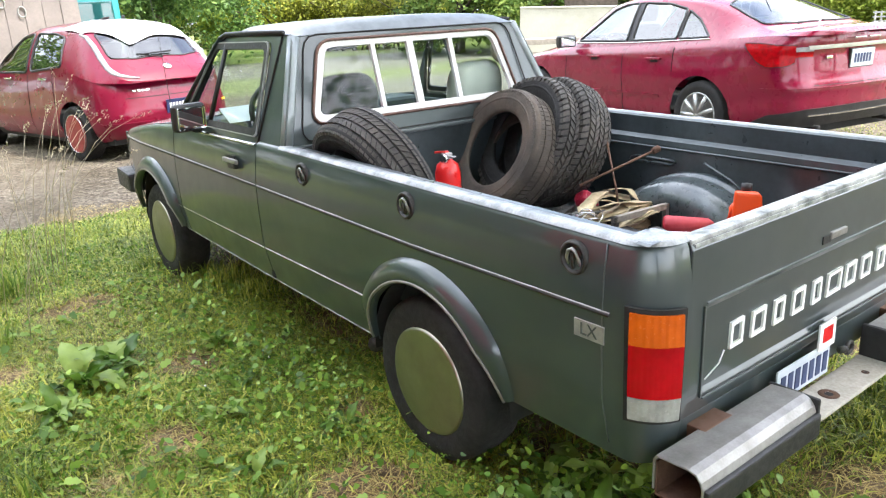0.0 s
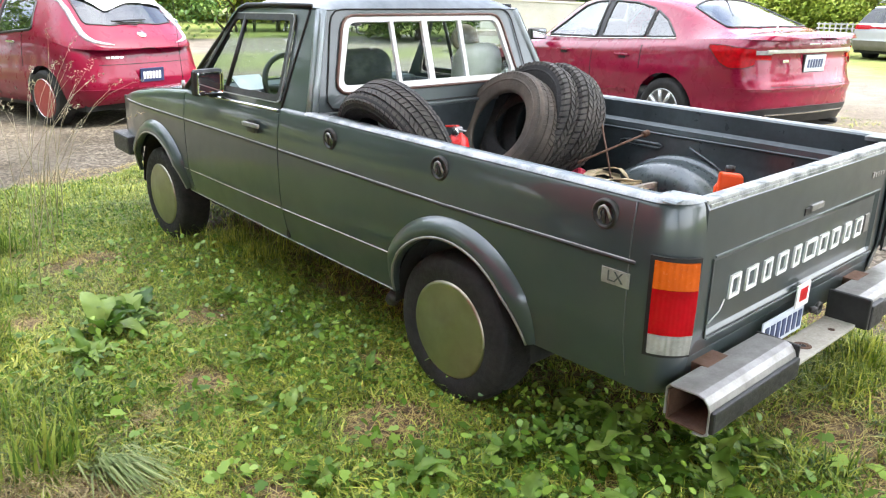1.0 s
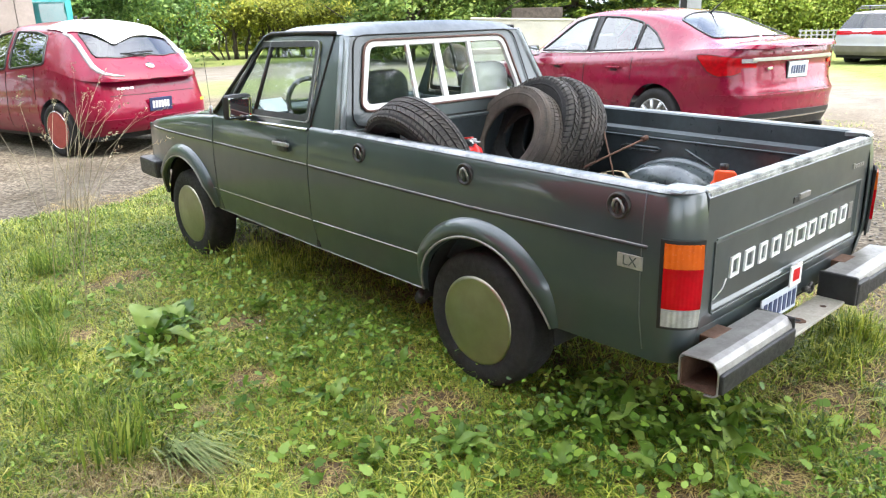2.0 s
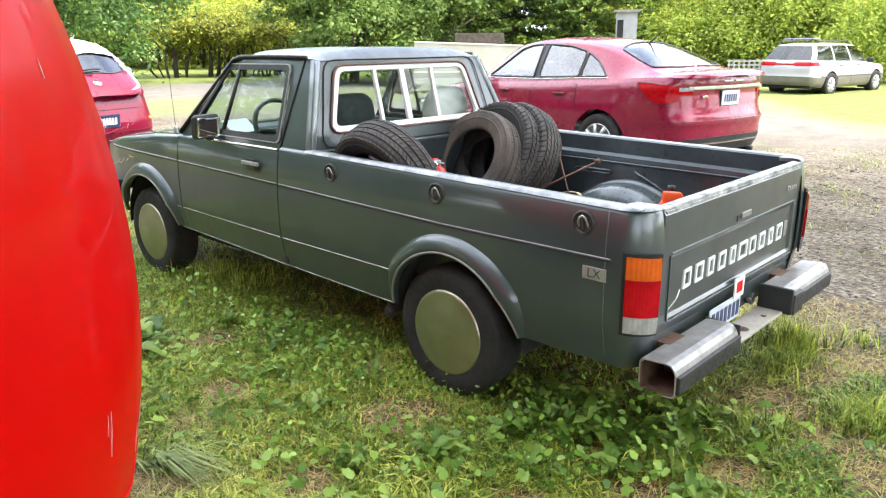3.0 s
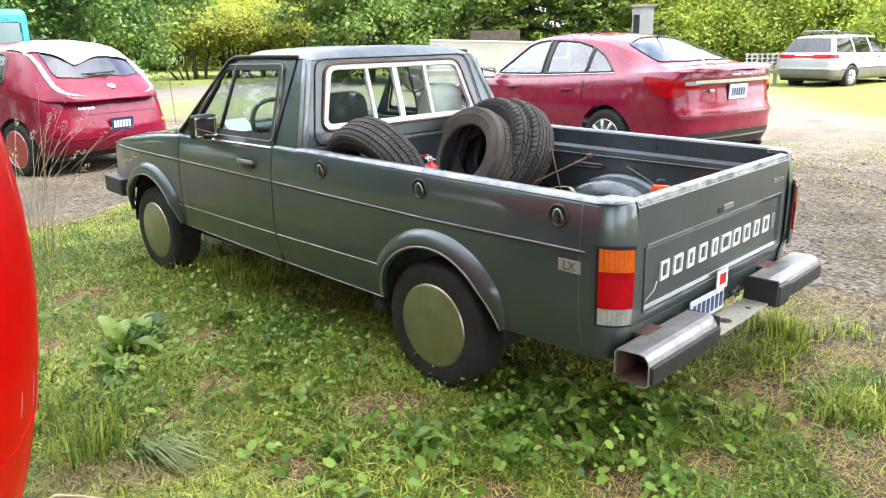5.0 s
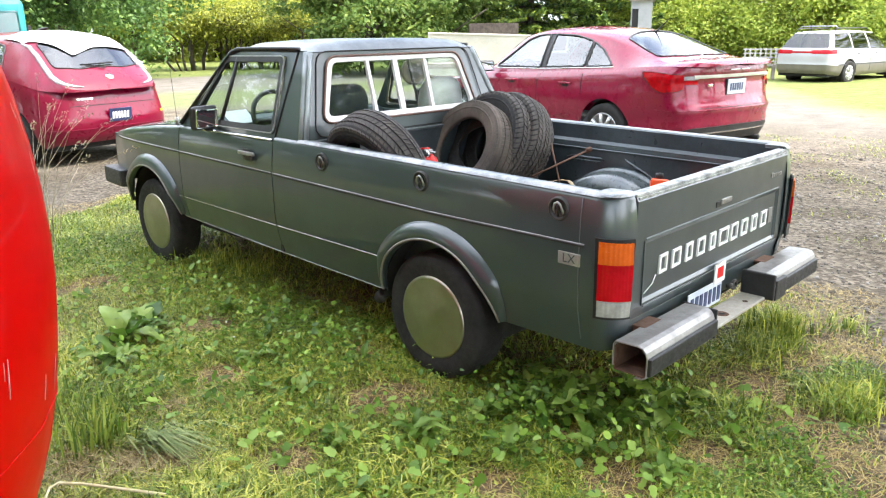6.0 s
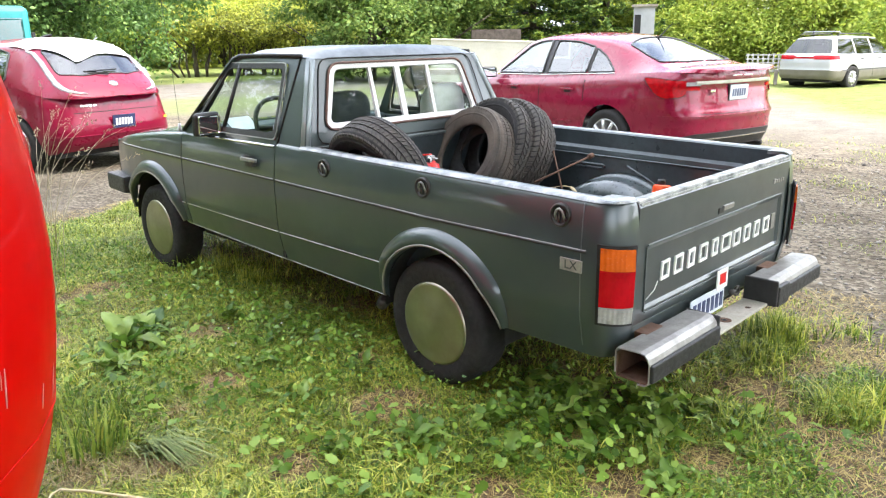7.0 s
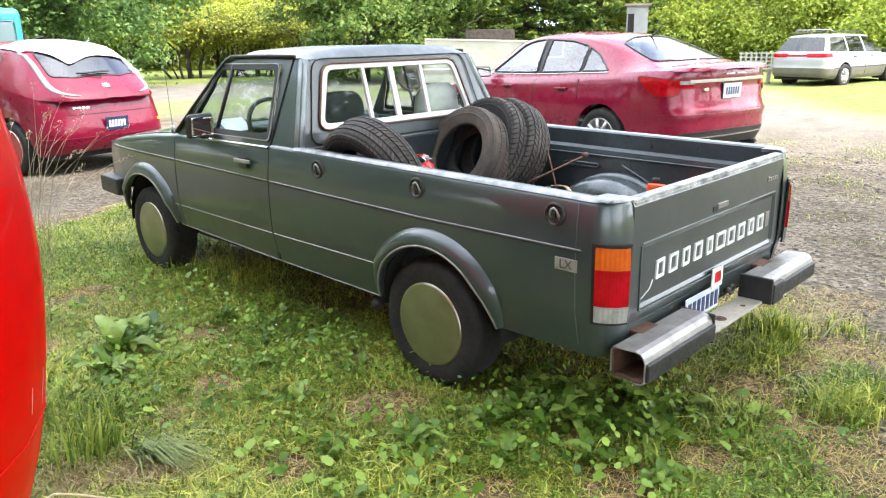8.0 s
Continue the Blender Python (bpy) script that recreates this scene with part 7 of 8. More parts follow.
def broad_tree(name, label, pos, height, radius, mat, leaves, size, seed, bottom=0.25, clumps=60, trunk=0.18, flat=1.0, clump_r=0.28, category="tree", droop=0.1):
    rng = np.random.default_rng(seed)
    t = empty(name, pose(*pos), label=label, category=category)
    v, f = trunk_vf(rng, (0, 0, -0.1), (rng.normal() * 0.2, rng.normal() * 0.2, height * 0.9), trunk, 9, radius, max(0.12, bottom))
    obj("trunk", v, f, BARK, t)
    # clump centres: mostly towards the outside of an uneven crown
    u = unit(rng.normal(size=(clumps, 3)))
    zb = height * bottom
    rr = rng.uniform(0.35, 1.0, size=(clumps, 1)) ** 0.55
    bumps = 1 + 0.28 * np.sin(u[:, :1] * 3.1 + seed) + 0.22 * np.cos(u[:, 1:2] * 4.3 + seed * 1.7)
    c = u * rr * bumps * np.array([[radius, radius, (height - zb) / 2 * flat]])
    c[:, 2] += zb + (height - zb) / 2
    if bottom < 0.12:
        c[:, :2] *= 1.22 - 0.55 * np.clip((c[:, 2:3] - zb) / (height - zb), 0, 1)
    wt = np.where(c[:, 2] < 4.2, 1.0, 0.28)
    k = rng.choice(clumps, size=leaves, p=wt / wt.sum())
    cr = radius * clump_r * rng.uniform(0.6, 1.3, size=(clumps, 1))
    off = rng.normal(size=(leaves, 3)) * np.array([[0.62, 0.62, 0.40]])
    p = c[k] + off * cr[k]
    p[:, 2] = np.maximum(p[:, 2], 0.08 + 0.1 * rng.uniform(size=leaves))
    v, tr = leaf_cards(rng, p, size, 0.5, droop, normal=unit(off) * 0.5)
    cm = mesh_np("crown", v, tr, mat, t)
    cm["kind"] = "stuff"
    return t


def conifer(name, label, pos, height, radius, mat, seed, bottom=0.06, whorls=15, per=14, size=0.23):
    rng = np.random.default_rng(seed)
    t = empty(name, pose(*pos), label=label, category="tree")
    v, f = tube_vf([(0, 0, -0.1), (0, 0, height * 0.5), (0.05, 0, height)], 0.15, 9, False, [1.2, 0.7, 0.1])
    v, f = list(v), list(f)
    pts, nrm = [], []
    for w in range(whorls):
        z = height * (bottom + (0.97 - bottom) * w / whorls)
        l = radius * (1 - (z / height)) ** 0.75 + 0.25
        for b in range(per):
            a = 2 * math.pi * (b + rng.uniform(0, 0.8)) / per + w * 0.7
            ll = l * rng.uniform(0.7, 1.12)
            droop = rng.uniform(0.12, 0.30)
            n = max(8, int(ll * 60))
            s = rng.uniform(0.10, 1.0, size=n) ** 0.8
            side = rng.normal(size=n) * 0.20 * (0.4 + ll * 0.24) * (1.15 - s)
            x = np.cos(a) * s * ll - np.sin(a) * side
            y = np.sin(a) * s * ll + np.cos(a) * side
            zz = z - droop * ll * s + 0.18 * ll * s ** 3 - np.abs(side) * 0.25 + rng.normal(size=n) * 0.035
            pts.append(np.stack([x, y, zz], axis=1))
            if ll > 0.9:
                vv, ff = tube_vf([(0, 0, z), (math.cos(a) * ll * 0.5, math.sin(a) * ll * 0.5, z - droop * ll * 0.5), (math.cos(a) * ll * 0.9, math.sin(a) * ll * 0.9, z - droop * ll * 0.9 + 0.12 * ll)], 0.035, 4, False, [1, 0.6, 0.2])
                o = len(v)
                v += vv
                f += [tuple(o + i for i in q) for q in ff]
    obj("trunk", v, f, BARK, t)
    p = np.concatenate(pts)
    p[:, 2] = np.maximum(p[:, 2], 0.1)
    vv, tr = leaf_cards(rng, p, size, 1.4, 0.25, 0.42)
    cm = mesh_np("crown", vv, tr, mat, t)
    cm["kind"] = "stuff"
    return t


LEAF_DARK = leafy("dark_compound_leaves", (0.056, 0.119, 0.034), (0.111, 0.207, 0.052), (0.230, 0.347, 0.088), 0.48, 0.45, 0.5)
LEAF_MID = leafy("mid_green_leaves", (0.063, 0.122, 0.027), (0.129, 0.211, 0.045), (0.251, 0.318, 0.074), 0.45, 0.5, 0.5)
LEAF_YELLOW = leafy("yellow_green_leaves", (0.20, 0.27, 0.034), (0.36, 0.41, 0.056), (0.56, 0.55, 0.10), 0.5, 0.5, 0.4)
LEAF_LIME = leafy("lime_alder_leaves", (0.15, 0.235, 0.034), (0.295, 0.375, 0.056), (0.48, 0.52, 0.10), 0.5, 0.5, 0.3)
LEAF_FIR = leafy("fir_needles", (0.026, 0.062, 0.022), (0.090, 0.160, 0.036), (0.30, 0.37, 0.062), 0.38, 0.5, 0.9)
# near-black leaves: the shade between the trees is put into this colour
LEAF_GAP_SHADE = leafy("deep_shade_leaves", (0.012, 0.026, 0.016), (0.026, 0.050, 0.026), (0.055, 0.090, 0.040), 0.25, 0.55, 0.6)
LEAF_HEDGE = leafy("hedge_leaves", (0.105, 0.125, 0.038), (0.26, 0.29, 0.050), (0.52, 0.53, 0.085), 0.48, 0.5, 1.2)


def along(az, dist):
    return (-2.9 + dist * math.cos(radians(az)), -2.1 + dist * math.sin(radians(az)), 0.0)


broad_tree("walnut_tree", "large dark green leafy tree branching to the ground behind the drive", along(70.8, 29), 8.5, 3.6, LEAF_DARK, 40000, 0.168, 11, 0.05, 170, 0.2, clump_r=0.22)
broad_tree("walnut_tree", "dark green leafy tree at the edge of the drive", along(80.5, 34), 9.0, 4.4, LEAF_DARK, 25000, 0.19, 12, 0.05, 130, 0.2, clump_r=0.24)
for i, (az, d, h, r) in enumerate(((62.3, 36, 2.9, 1.5), (60.0, 36.5, 3.0, 1.7), (57.6, 36, 2.8, 1.6), (55.2, 36.5, 3.0, 1.8), (52.9, 35, 2.9, 1.5))):
    hedge = tagged(broad_tree("hedge_tree", "low clipped hedge tree with bare twisted trunks", along(az, d), h, r, LEAF_HEDGE, 8200, 0.13, 30 + i, 0.46, 50, 0.10, clump_r=0.30, category="hedge"), group="hedge along the lawn")
    rg = np.random.default_rng(400 + i)
    for k in range(6):
        bx, by = rg.uniform(-0.75, 0.75) * r * 0.8, rg.uniform(-0.25, 0.25)
        zig = [(bx + rg.normal() * 0.10 * q + (bx * 0.25) * q, by + rg.normal() * 0.06, 0.55 * q - 0.05) for q in range(5)]
        tube("stem", zig, rg.uniform(0.035, 0.06), BARK, hedge, sides=6, taper=[1.2, 1.0, 0.85, 0.65, 0.4])
        for q in (2, 3):
            e = Vector(zig[q])
            tube("twig", [e, e + Vector((rg.normal() * 0.3, rg.normal() * 0.1, 0.25)), e + Vector((rg.normal() * 0.5, rg.normal() * 0.15, 0.6))], 0.02, BARK, hedge, sides=5, taper=[1, 0.7, 0.4])
    tagged(broad_tree("hedge_bush", "yellow-topped leafy bush on the hedge", (along(az, d)[0] + 0.5, along(az, d)[1] + 1.2, 0.9), 2.2, 1.5, LEAF_YELLOW, 5200, 0.13, 50 + i, 0.55, 30, 0.06, clump_r=0.35, category="bush"), group="hedge along the lawn")
for i, (az, d, h, r, mt) in enumerate(((66, 52, 11, 4.5, LEAF_LIME), (60.5, 50, 12, 4.5, LEAF_YELLOW), (55.5, 50, 13, 4.8, LEAF_YELLOW), (75, 50, 13, 5, LEAF_LIME), (50.5, 48, 12, 4.5, LEAF_LIME))):
    tagged(broad_tree("alder_tree", "tall sunlit yellow-green tree beyond the hedge", along(az, d), h, r, mt, 14000, 0.30, 70 + i, 0.05, 80, 0.2, clump_r=0.26), group="tall trees at the back")
for i, (az, d, h, r) in enumerate(((49.8, 29, 7.0, 2.6), (46.2, 30, 8.0, 3.0), (43.3, 31, 8.5, 2.7))):
    tagged(broad_tree("maple_tree", "broad-leaved green tree with dark gaps between its clumps", along(az, d), h, r, LEAF_MID, 19000, 0.18, 90 + i, 0.06, 75, 0.16, clump_r=0.22), group="trees behind the pickup")
conifer("fir_tree", "wide fir tree with drooping sunlit boughs", along(37.8, 33), 10.5, 3.9, LEAF_FIR, 101)
conifer("fir_tree", "wide fir tree with low spreading boughs", along(32.6, 34), 11.0, 4.0, LEAF_FIR, 102)
conifer("fir_tree", "fir tree behind the broad-leaved trees", along(41.5, 40), 13.0, 3.6, LEAF_FIR, 103, size=0.3)
k = 0
for az, d, h, r in ((28.4, 43, 9, 3.0), (24.2, 38, 9.5, 3.8), (20.6, 39, 10, 4.0), (17.2, 38, 10, 3.8), (13.6, 39, 10, 4.0), (10.0, 38, 11, 4.0), (6.0, 39, 11, 4.2), (1.5, 38, 11, 4.4)):
    tagged(broad_tree("alder_thicket", "dense yellow-green alder thicket at the edge of the lawn", along(az, d), h, r, LEAF_LIME if k % 2 else LEAF_YELLOW, 14500, 0.205, 120 + k, 0.0, 95, 0.14, clump_r=0.24), group="alder thicket")
    k += 1
for az, d, h, r in ((25.6, 34.5, 3.2, 2.2), (22.4, 35, 3.0, 2.2), (18.6, 34, 3.4, 2.4), (14.8, 33, 3.0, 2.2), (11.6, 32, 3.6, 2.4), (29.5, 35, 3.4, 2.2)):
    tagged(broad_tree("alder_bush", "low bushy alder in front of the thicket", along(az, d), h, r, LEAF_LIME, 9500, 0.146, 150 + k, 0.0, 50, 0.06, clump_r=0.28, category="bush"), group="alder thicket")
    k += 1
for i, (az, d) in enumerate(((30, 60), (16, 60), (5, 60), (-8, 50), (44, 62), (57, 66), (68, 64), (90, 40), (100, 45))):
    tagged(broad_tree("far_tree", "tall green tree far behind", along(az, d), 15, 6.5, LEAF_MID, 7000, 0.55, 200 + i, 0.05, 80, 0.3, clump_r=0.28), group="tall trees at the back")
for i, (x, y) in enumerate(((-22, -8), (-20, 8), (18, -20), (-20, 22), (-9, 26))):
    tagged(broad_tree("far_tree", "tall green tree far behind", (x, y, 0), 13, 5.0, LEAF_MID, 4000, 0.55, 260 + i, 0.08, 70, 0.3, clump_r=0.30), group="tall trees at the back")

# bushes behind the maples and firs are coloured dark to read as shaded gaps
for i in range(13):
    tagged(broad_tree("far_bush", "dense green bush closing the view at the back", along(32 + 5.2 * i, 57 + 3 * (i % 2)), 6.5, 4.2, LEAF_GAP_SHADE if 30 < 32 + 5.2 * i < 53 else (LEAF_MID if i % 2 else LEAF_LIME), 5200, 0.36, 330 + i, 0.0, 60, 0.1, clump_r=0.30, category="bush"), group="bushes at the back")
# unseen trees added on the side behind the walk to dim light and reflections
for i, (x, y, h, r) in enumerate(((-9.5, 3.5, 9.5, 3.6), (-9.0, 9.5, 10.0, 3.8), (-7.4, 15.5, 9.0, 3.4), (-10.0, -2.0, 10.0, 3.6))):
    tagged(broad_tree("side_tree", "leafy green tree at the side of the grass", (x, y, 0), h, r, LEAF_DARK, 9500, 0.24, 360 + i, 0.04, 90, 0.2, clump_r=0.26), group="trees at the side")
# unseen trees behind the walk, added to keep the sun off pickup and grass
for i, (x, y, h, r) in enumerate(((2.6, -7.2, 19.0, 5.6), (-3.4, -8.4, 12.0, 4.2), (-9.5, -5.0, 12.0, 4.5))):
    tagged(broad_tree("shade_tree", "tall leafy tree shading the grass behind the walk", (x, y, 0), h, r, LEAF_MID, 52000 if h > 15 else 20000, 0.215, 300 + i, 0.36, 90, 0.24, clump_r=0.30), group="shade trees")

# ---- buildings and things in the distance ----
shed = empty("wooden_shed", pose(-0.15, 17.5, 0, 0, 0, -6), label="pale pinkish board-sided shed with rings hung on the wall", category="shed")
for i in range(14):
    part("board", box_bm(-2.6 + i * 0.37, -2.6 + i * 0.37 + 0.36, -0.015 * (i % 2), 0.05, 0, 3.1, 0.006), PINKISH, shed)
part("shed_wall", box_bm(-2.6, 2.58, 0.05, 4.0, 0, 3.1), PINKISH, shed)
part("shed_roof", box_bm(-2.9, 2.9, -0.4, 4.3, 3.1, 3.25, 0.02), WOOD_GREY, shed)
for x, z in ((1.05, 2.12), (1.42, 1.92), (0.72, 2.28)):
    tube("hanging_ring", [(x + 0.075 * math.cos(a), -0.04, z + 0.11 * math.sin(a)) for a in [2 * math.pi * i / 20 for i in range(20)]], 0.014, STEEL, shed, closed=True)

camper = empty("teal_van", pose(3.25, 21.6, 0, 0, 0, -8), label="teal and white van parked behind the drive", category="van")
bmv = box_bm(-0.95, 0.95, -2.3, 2.3, 0.4, 2.45, 0.22, 5)
part("van_body", bmv, TEAL, camper)
part("windscreen", box_bm(-0.78, 0.78, -2.34, -2.25, 1.45, 2.15, 0.05, 3), GLASS_TINT, camper)
part("white_front", box_bm(-0.90, 0.90, -2.33, -2.1, 0.75, 1.32, 0.08, 3), WHITE, camper)
for x in (-0.8, 0.8):
    for y in (-1.5, 1.4):
        car_wheel(camper, x, y, 0.34, 0.2, "spokes", STEEL)
part("mirror_arm", box_bm(0.95, 1.04, -2.2, -2.14, 1.60, 1.80, 0.02), BLACK, camper)

trailer = empty("white_trailer_panel", pose(15.2, 16.2, 0, 0, 2.2, -46), label="large sunlit cream-white panel leaning on a trailer", category="trailer")
part("panel", box_bm(-0.05, 4.6, 0, 0.08, 0.10, 1.50, 0.01, 2, pose(0, 0, 0, 5)), CREAM, trailer)
part("panel_rim", box_bm(-0.05, 4.6, -0.03, 0.0, 1.45, 1.50, 0.01, 2, pose(0, 0, 0, 5)), CREAM, trailer)
for x in (0.1, 1.8, 4.0):
    part("stand", box_bm(x, x + 0.12, 0.10, 0.9, 0, 0.9, 0.01), WOOD_GREY, trailer)
beam = empty("wooden_beam", pose(18.55, 16.2, 0, 0, 0, -46), label="weathered wooden crate beside the panel", category="crate")
for i in range(4):
    part("slat", box_bm(-0.9, 0.9, 0.02 * (i % 2), 0.5, i * 0.46, i * 0.46 + 0.40, 0.01), BARK, beam)
outhouse = empty("white_shed", pose(20.62, 11.43, 0, 0, 0, -60), label="small white building among the trees", category="shed")
part("shed_wall", box_bm(-0.34, 0.34, -0.6, 1.4, 0, 2.4), PALE_WALL, outhouse)
part("shed_roof", box_bm(-0.42, 0.42, -0.70, 1.5, 2.4, 2.47), WOOD_GREY, outhouse)
part("shed_door", box_bm(-0.30, -0.10, -0.62, -0.6, 0.9, 2.15), DARK, outhouse)

lat = empty("lattice_panel", pose(20.1, 6.95, 0, 0, 0, -66) @ Matrix.Scale(0.92, 4), label="whitewashed wooden lattice panel leaning on crates", category="lattice")
for i in range(9):
    x = -0.62 + i * 0.155
    part("slat", box_bm(x, x + 0.045, 0, 0.012, 0.42, 1.02, 0.002, 2, pose(0, 0, 0, -14)), LATTICE, lat)
for i in range(5):
    z = 0.44 + i * 0.13
    part("slat", box_bm(-0.66, 0.68, 0.012, 0.024, z, z + 0.04, 0.002, 2, pose(0, 0, 0, -14)), LATTICE, lat)
part("crate", box_bm(-0.6, 0.1, 0.05, 0.6, 0, 0.48, 0.02), LATTICE, lat)
part("crate_leg", box_bm(0.25, 0.35, 0.05, 0.5, 0, 0.48, 0.02), WOOD_GREY, lat)
rj = random.Random(9)
for i in range(14):
    rx_, ry_ = rj.uniform(-1.6, 1.6), rj.uniform(-0.8, 0.8)
    s = rj.uniform(0.14, 0.34)
    bmr = bmesh.new()
    bmesh.ops.create_icosphere(bmr, subdivisions=2, radius=s)
    for q in bmr.verts:
        q.co *= 1 + 0.35 * noise.noise(q.co * 5 + Vector((i, 0, 0)))
        q.co.z *= 0.75
    ob = part("rubble_stone", bmr, (LATTICE, BRONZE, WOOD_GREY)[i % 3], None)
    ob.matrix_world = pose(20.6 + rx_ * 0.5, 8.3 + rx_ * 0.7, s * 0.5)
    tagged(ob, label="pale and brown lump in a rubble heap", category="rubble", group="rubble heap")

spare = empty("parked_trailer", pose(12.6, 14.2, 0, 0, 0, -40), label="old utility trailer with a tall spare tyre", category="trailer")
v, f = lathe_vf([(-0.09, 0.22), (-0.10, 0.28), (-0.09, 0.36), (0, 0.385), (0.09, 0.36), (0.10, 0.28), (0.09, 0.22)], 32)
obj("spare_tyre", [(p[1], p[0] - 0.2, p[2] + 0.40) for p in v], f, RUBBER_BROWN, spare)
v, f = lathe_vf([(-0.06, 0.225), (-0.07, 0.15), (-0.03, 0.0)], 24)
obj("spare_rim", [(p[1], p[0] - 0.2, p[2] + 0.40) for p in v], f, GREASY, spare)
part("trailer_deck", box_bm(-0.2, 2.2, 0.0, 1.3, 0.45, 0.60, 0.01), WOOD_GREY, spare)
for x in (0.0, 2.0):
    part("trailer_leg", box_bm(x, x + 0.08, 0.5, 0.6, 0, 0.46), WOOD_GREY, spare)


# ---- grass, weeds and litter ----
GRASS = leafy("grass_blades", (0.036, 0.075, 0.008), (0.182, 0.262, 0.024), (0.62, 0.61, 0.12), 0.18, 0.38, 1.3)
GRASS_BLUE = leafy("long_grass_blades", (0.055, 0.115, 0.014), (0.145, 0.235, 0.028), (0.38, 0.44, 0.08), 0.35, 0.5, 1.5)
STRAW = leafy("dry_straw", (0.20, 0.125, 0.045), (0.43, 0.31, 0.115), (0.60, 0.48, 0.20), 0.15, 0.7, 2.0)
CLOVER = leafy("low_weed_leaves", (0.026, 0.075, 0.008), (0.115, 0.215, 0.022), (0.27, 0.40, 0.055), 0.12, 0.40, 1.5)
DOCK = leafy("broad_dock_leaves", (0.050, 0.115, 0.013), (0.140, 0.260, 0.030), (0.31, 0.45, 0.085), 0.35, 0.40, 3.0)
DOCK_LEAF = leafy("dock_plant_leaves", (0.040, 0.100, 0.011), (0.120, 0.215, 0.028), (0.29, 0.40, 0.090), 0.35, 0.42, 9.0, True)
SEED = leafy("pale_seed_heads", (0.26, 0.21, 0.13), (0.40, 0.34, 0.23), (0.55, 0.49, 0.36), 0.2, 0.7, 2.0)
FLOWER = surface("white_petals", (0.70, 0.70, 0.66), (0.80, 0.80, 0.76), 20, (0.6, 0.8))


def gz(x, y):
    return np.array([ground_z(a, b) for a, b in zip(x, y)])


def lawn_depth(x, y):
    d = np.full(x.shape, 99.0)
    for (px, py), (nx, ny) in LAWN_EDGES:
        d = np.minimum(d, ((x - px) * nx + (y - py) * ny) / math.hypot(nx, ny))
    return d


def field(x, y, s, seed):
    """Cheap smooth noise, -1 to 1."""
    return np.array([noise.noise(Vector((a * s, b * s, seed))) for a, b in zip(x, y)])


def scatter(rng, n, x0, x1, y0, y1, inside=0.0):
    x, y = rng.uniform(x0, x1, n), rng.uniform(y0, y1, n)
    d = lawn_depth(x, y) + 0.45 * field(x, y, 1.6, 2.2)
    under = (x > -0.55) & (x < 0.75) & (y > -0.75) & (y < 3.0)
    ok = (d > inside) & ~(under & (rng.uniform(size=n) < 0.75))
    return x[ok], y[ok]


def blades(rng, x, y, h, w, lean=0.5, flat=0.0):
    """Curved tapering blades: five corners, three triangles each."""
    n = len(x)
    a = rng.uniform(0, 2 * np.pi, n)
    d = np.stack([np.cos(a), np.sin(a), np.zeros(n)], axis=1)
    s = np.stack([-np.sin(a), np.cos(a), np.zeros(n)], axis=1)
    b = np.stack([x, y, gz(x, y) - 0.004], axis=1)
    hh = (h * np.ones(n))[:, None]
    ln = (lean * rng.uniform(0.1, 1.6, n))[:, None]
    up = np.array([[0, 0, 1.0]])
    mid = b + up * hh * (0.58 - 0.4 * flat) + d * hh * ln * 0.35
    tip = b + up * hh * (0.98 - 0.90 * flat) / np.sqrt(1 + ln ** 2 * 0.6) + d * hh * ln
    ww = (w * np.ones(n))[:, None]
    v = np.stack([b - s * ww * 0.5, b + s * ww * 0.5, mid + s * ww * 0.42, mid - s * ww * 0.42, tip], axis=1).reshape(-1, 3)
    i = np.arange(n)[:, None] * 5
    t = np.concatenate([i + np.array([[0, 1, 2]]), i + np.array([[0, 2, 3]]), i + np.array([[3, 2, 4]])], axis=1).reshape(-1, 3)
    return v, t


def stuff(name, v, t, mat, label, category="grass"):
    return tagged(mesh_np(name, v, t, mat), label=label, category=category, kind="stuff")


def round_leaves(rng, pos, size, up=1.6, tilt=0.5):
    """Small rounded six-cornered leaves, a little cupped."""
    n = len(pos)
    nrm = rng.normal(size=(n, 3)) * tilt
    nrm[:, 2] = np.abs(nrm[:, 2]) + up
    nrm = unit(nrm)
    d = unit(np.cross(nrm, rng.normal(size=(n, 3))))
    s = np.cross(d, nrm)
    l = size * rng.uniform(0.5, 1.5, size=(n, 1))
    w = l * rng.uniform(0.55, 0.85, size=(n, 1))
    out = []
    for a, b, c in ((-0.55, 0.0, 0.0), (-0.20, -0.46, 0.10), (0.25, -0.40, 0.08), (0.55, 0.0, -0.06), (0.25, 0.40, 0.08), (-0.20, 0.46, 0.10)):
        out.append(pos + d * l * a + s * w * b + nrm * l * c)
    v = np.stack(out, axis=1).reshape(-1, 3)
    return v, np.arange(n * 6).reshape(n, 6)


# bare, dry spots: place, radius
BARE_SPOTS = [(-1.08, 0.0, 0.24), (-1.15, 1.32, 0.17), (-1.45, 0.72, 0.15), (-0.85, 0.42, 0.16), (-1.28, -0.72, 0.18), (-0.92, -1.02, 0.20), (-0.58, -1.16, 0.13), (-1.92, 0.20, 0.10), (0.06, -1.08, 0.18), (-0.12, -1.36, 0.16), (0.45, -1.15, 0.16), (-0.80, -0.72, 0.10), (-1.62, -0.12, 0.12), (-2.03, 0.30, 0.09), (-2.20, 0.40, 0.08), (-1.71, 0.58, 0.07), (-1.3, 2.5, 0.15), (-1.85, 1.75, 0.14), (0.75, -1.30, 0.24), (-0.3, -1.65, 0.2)]


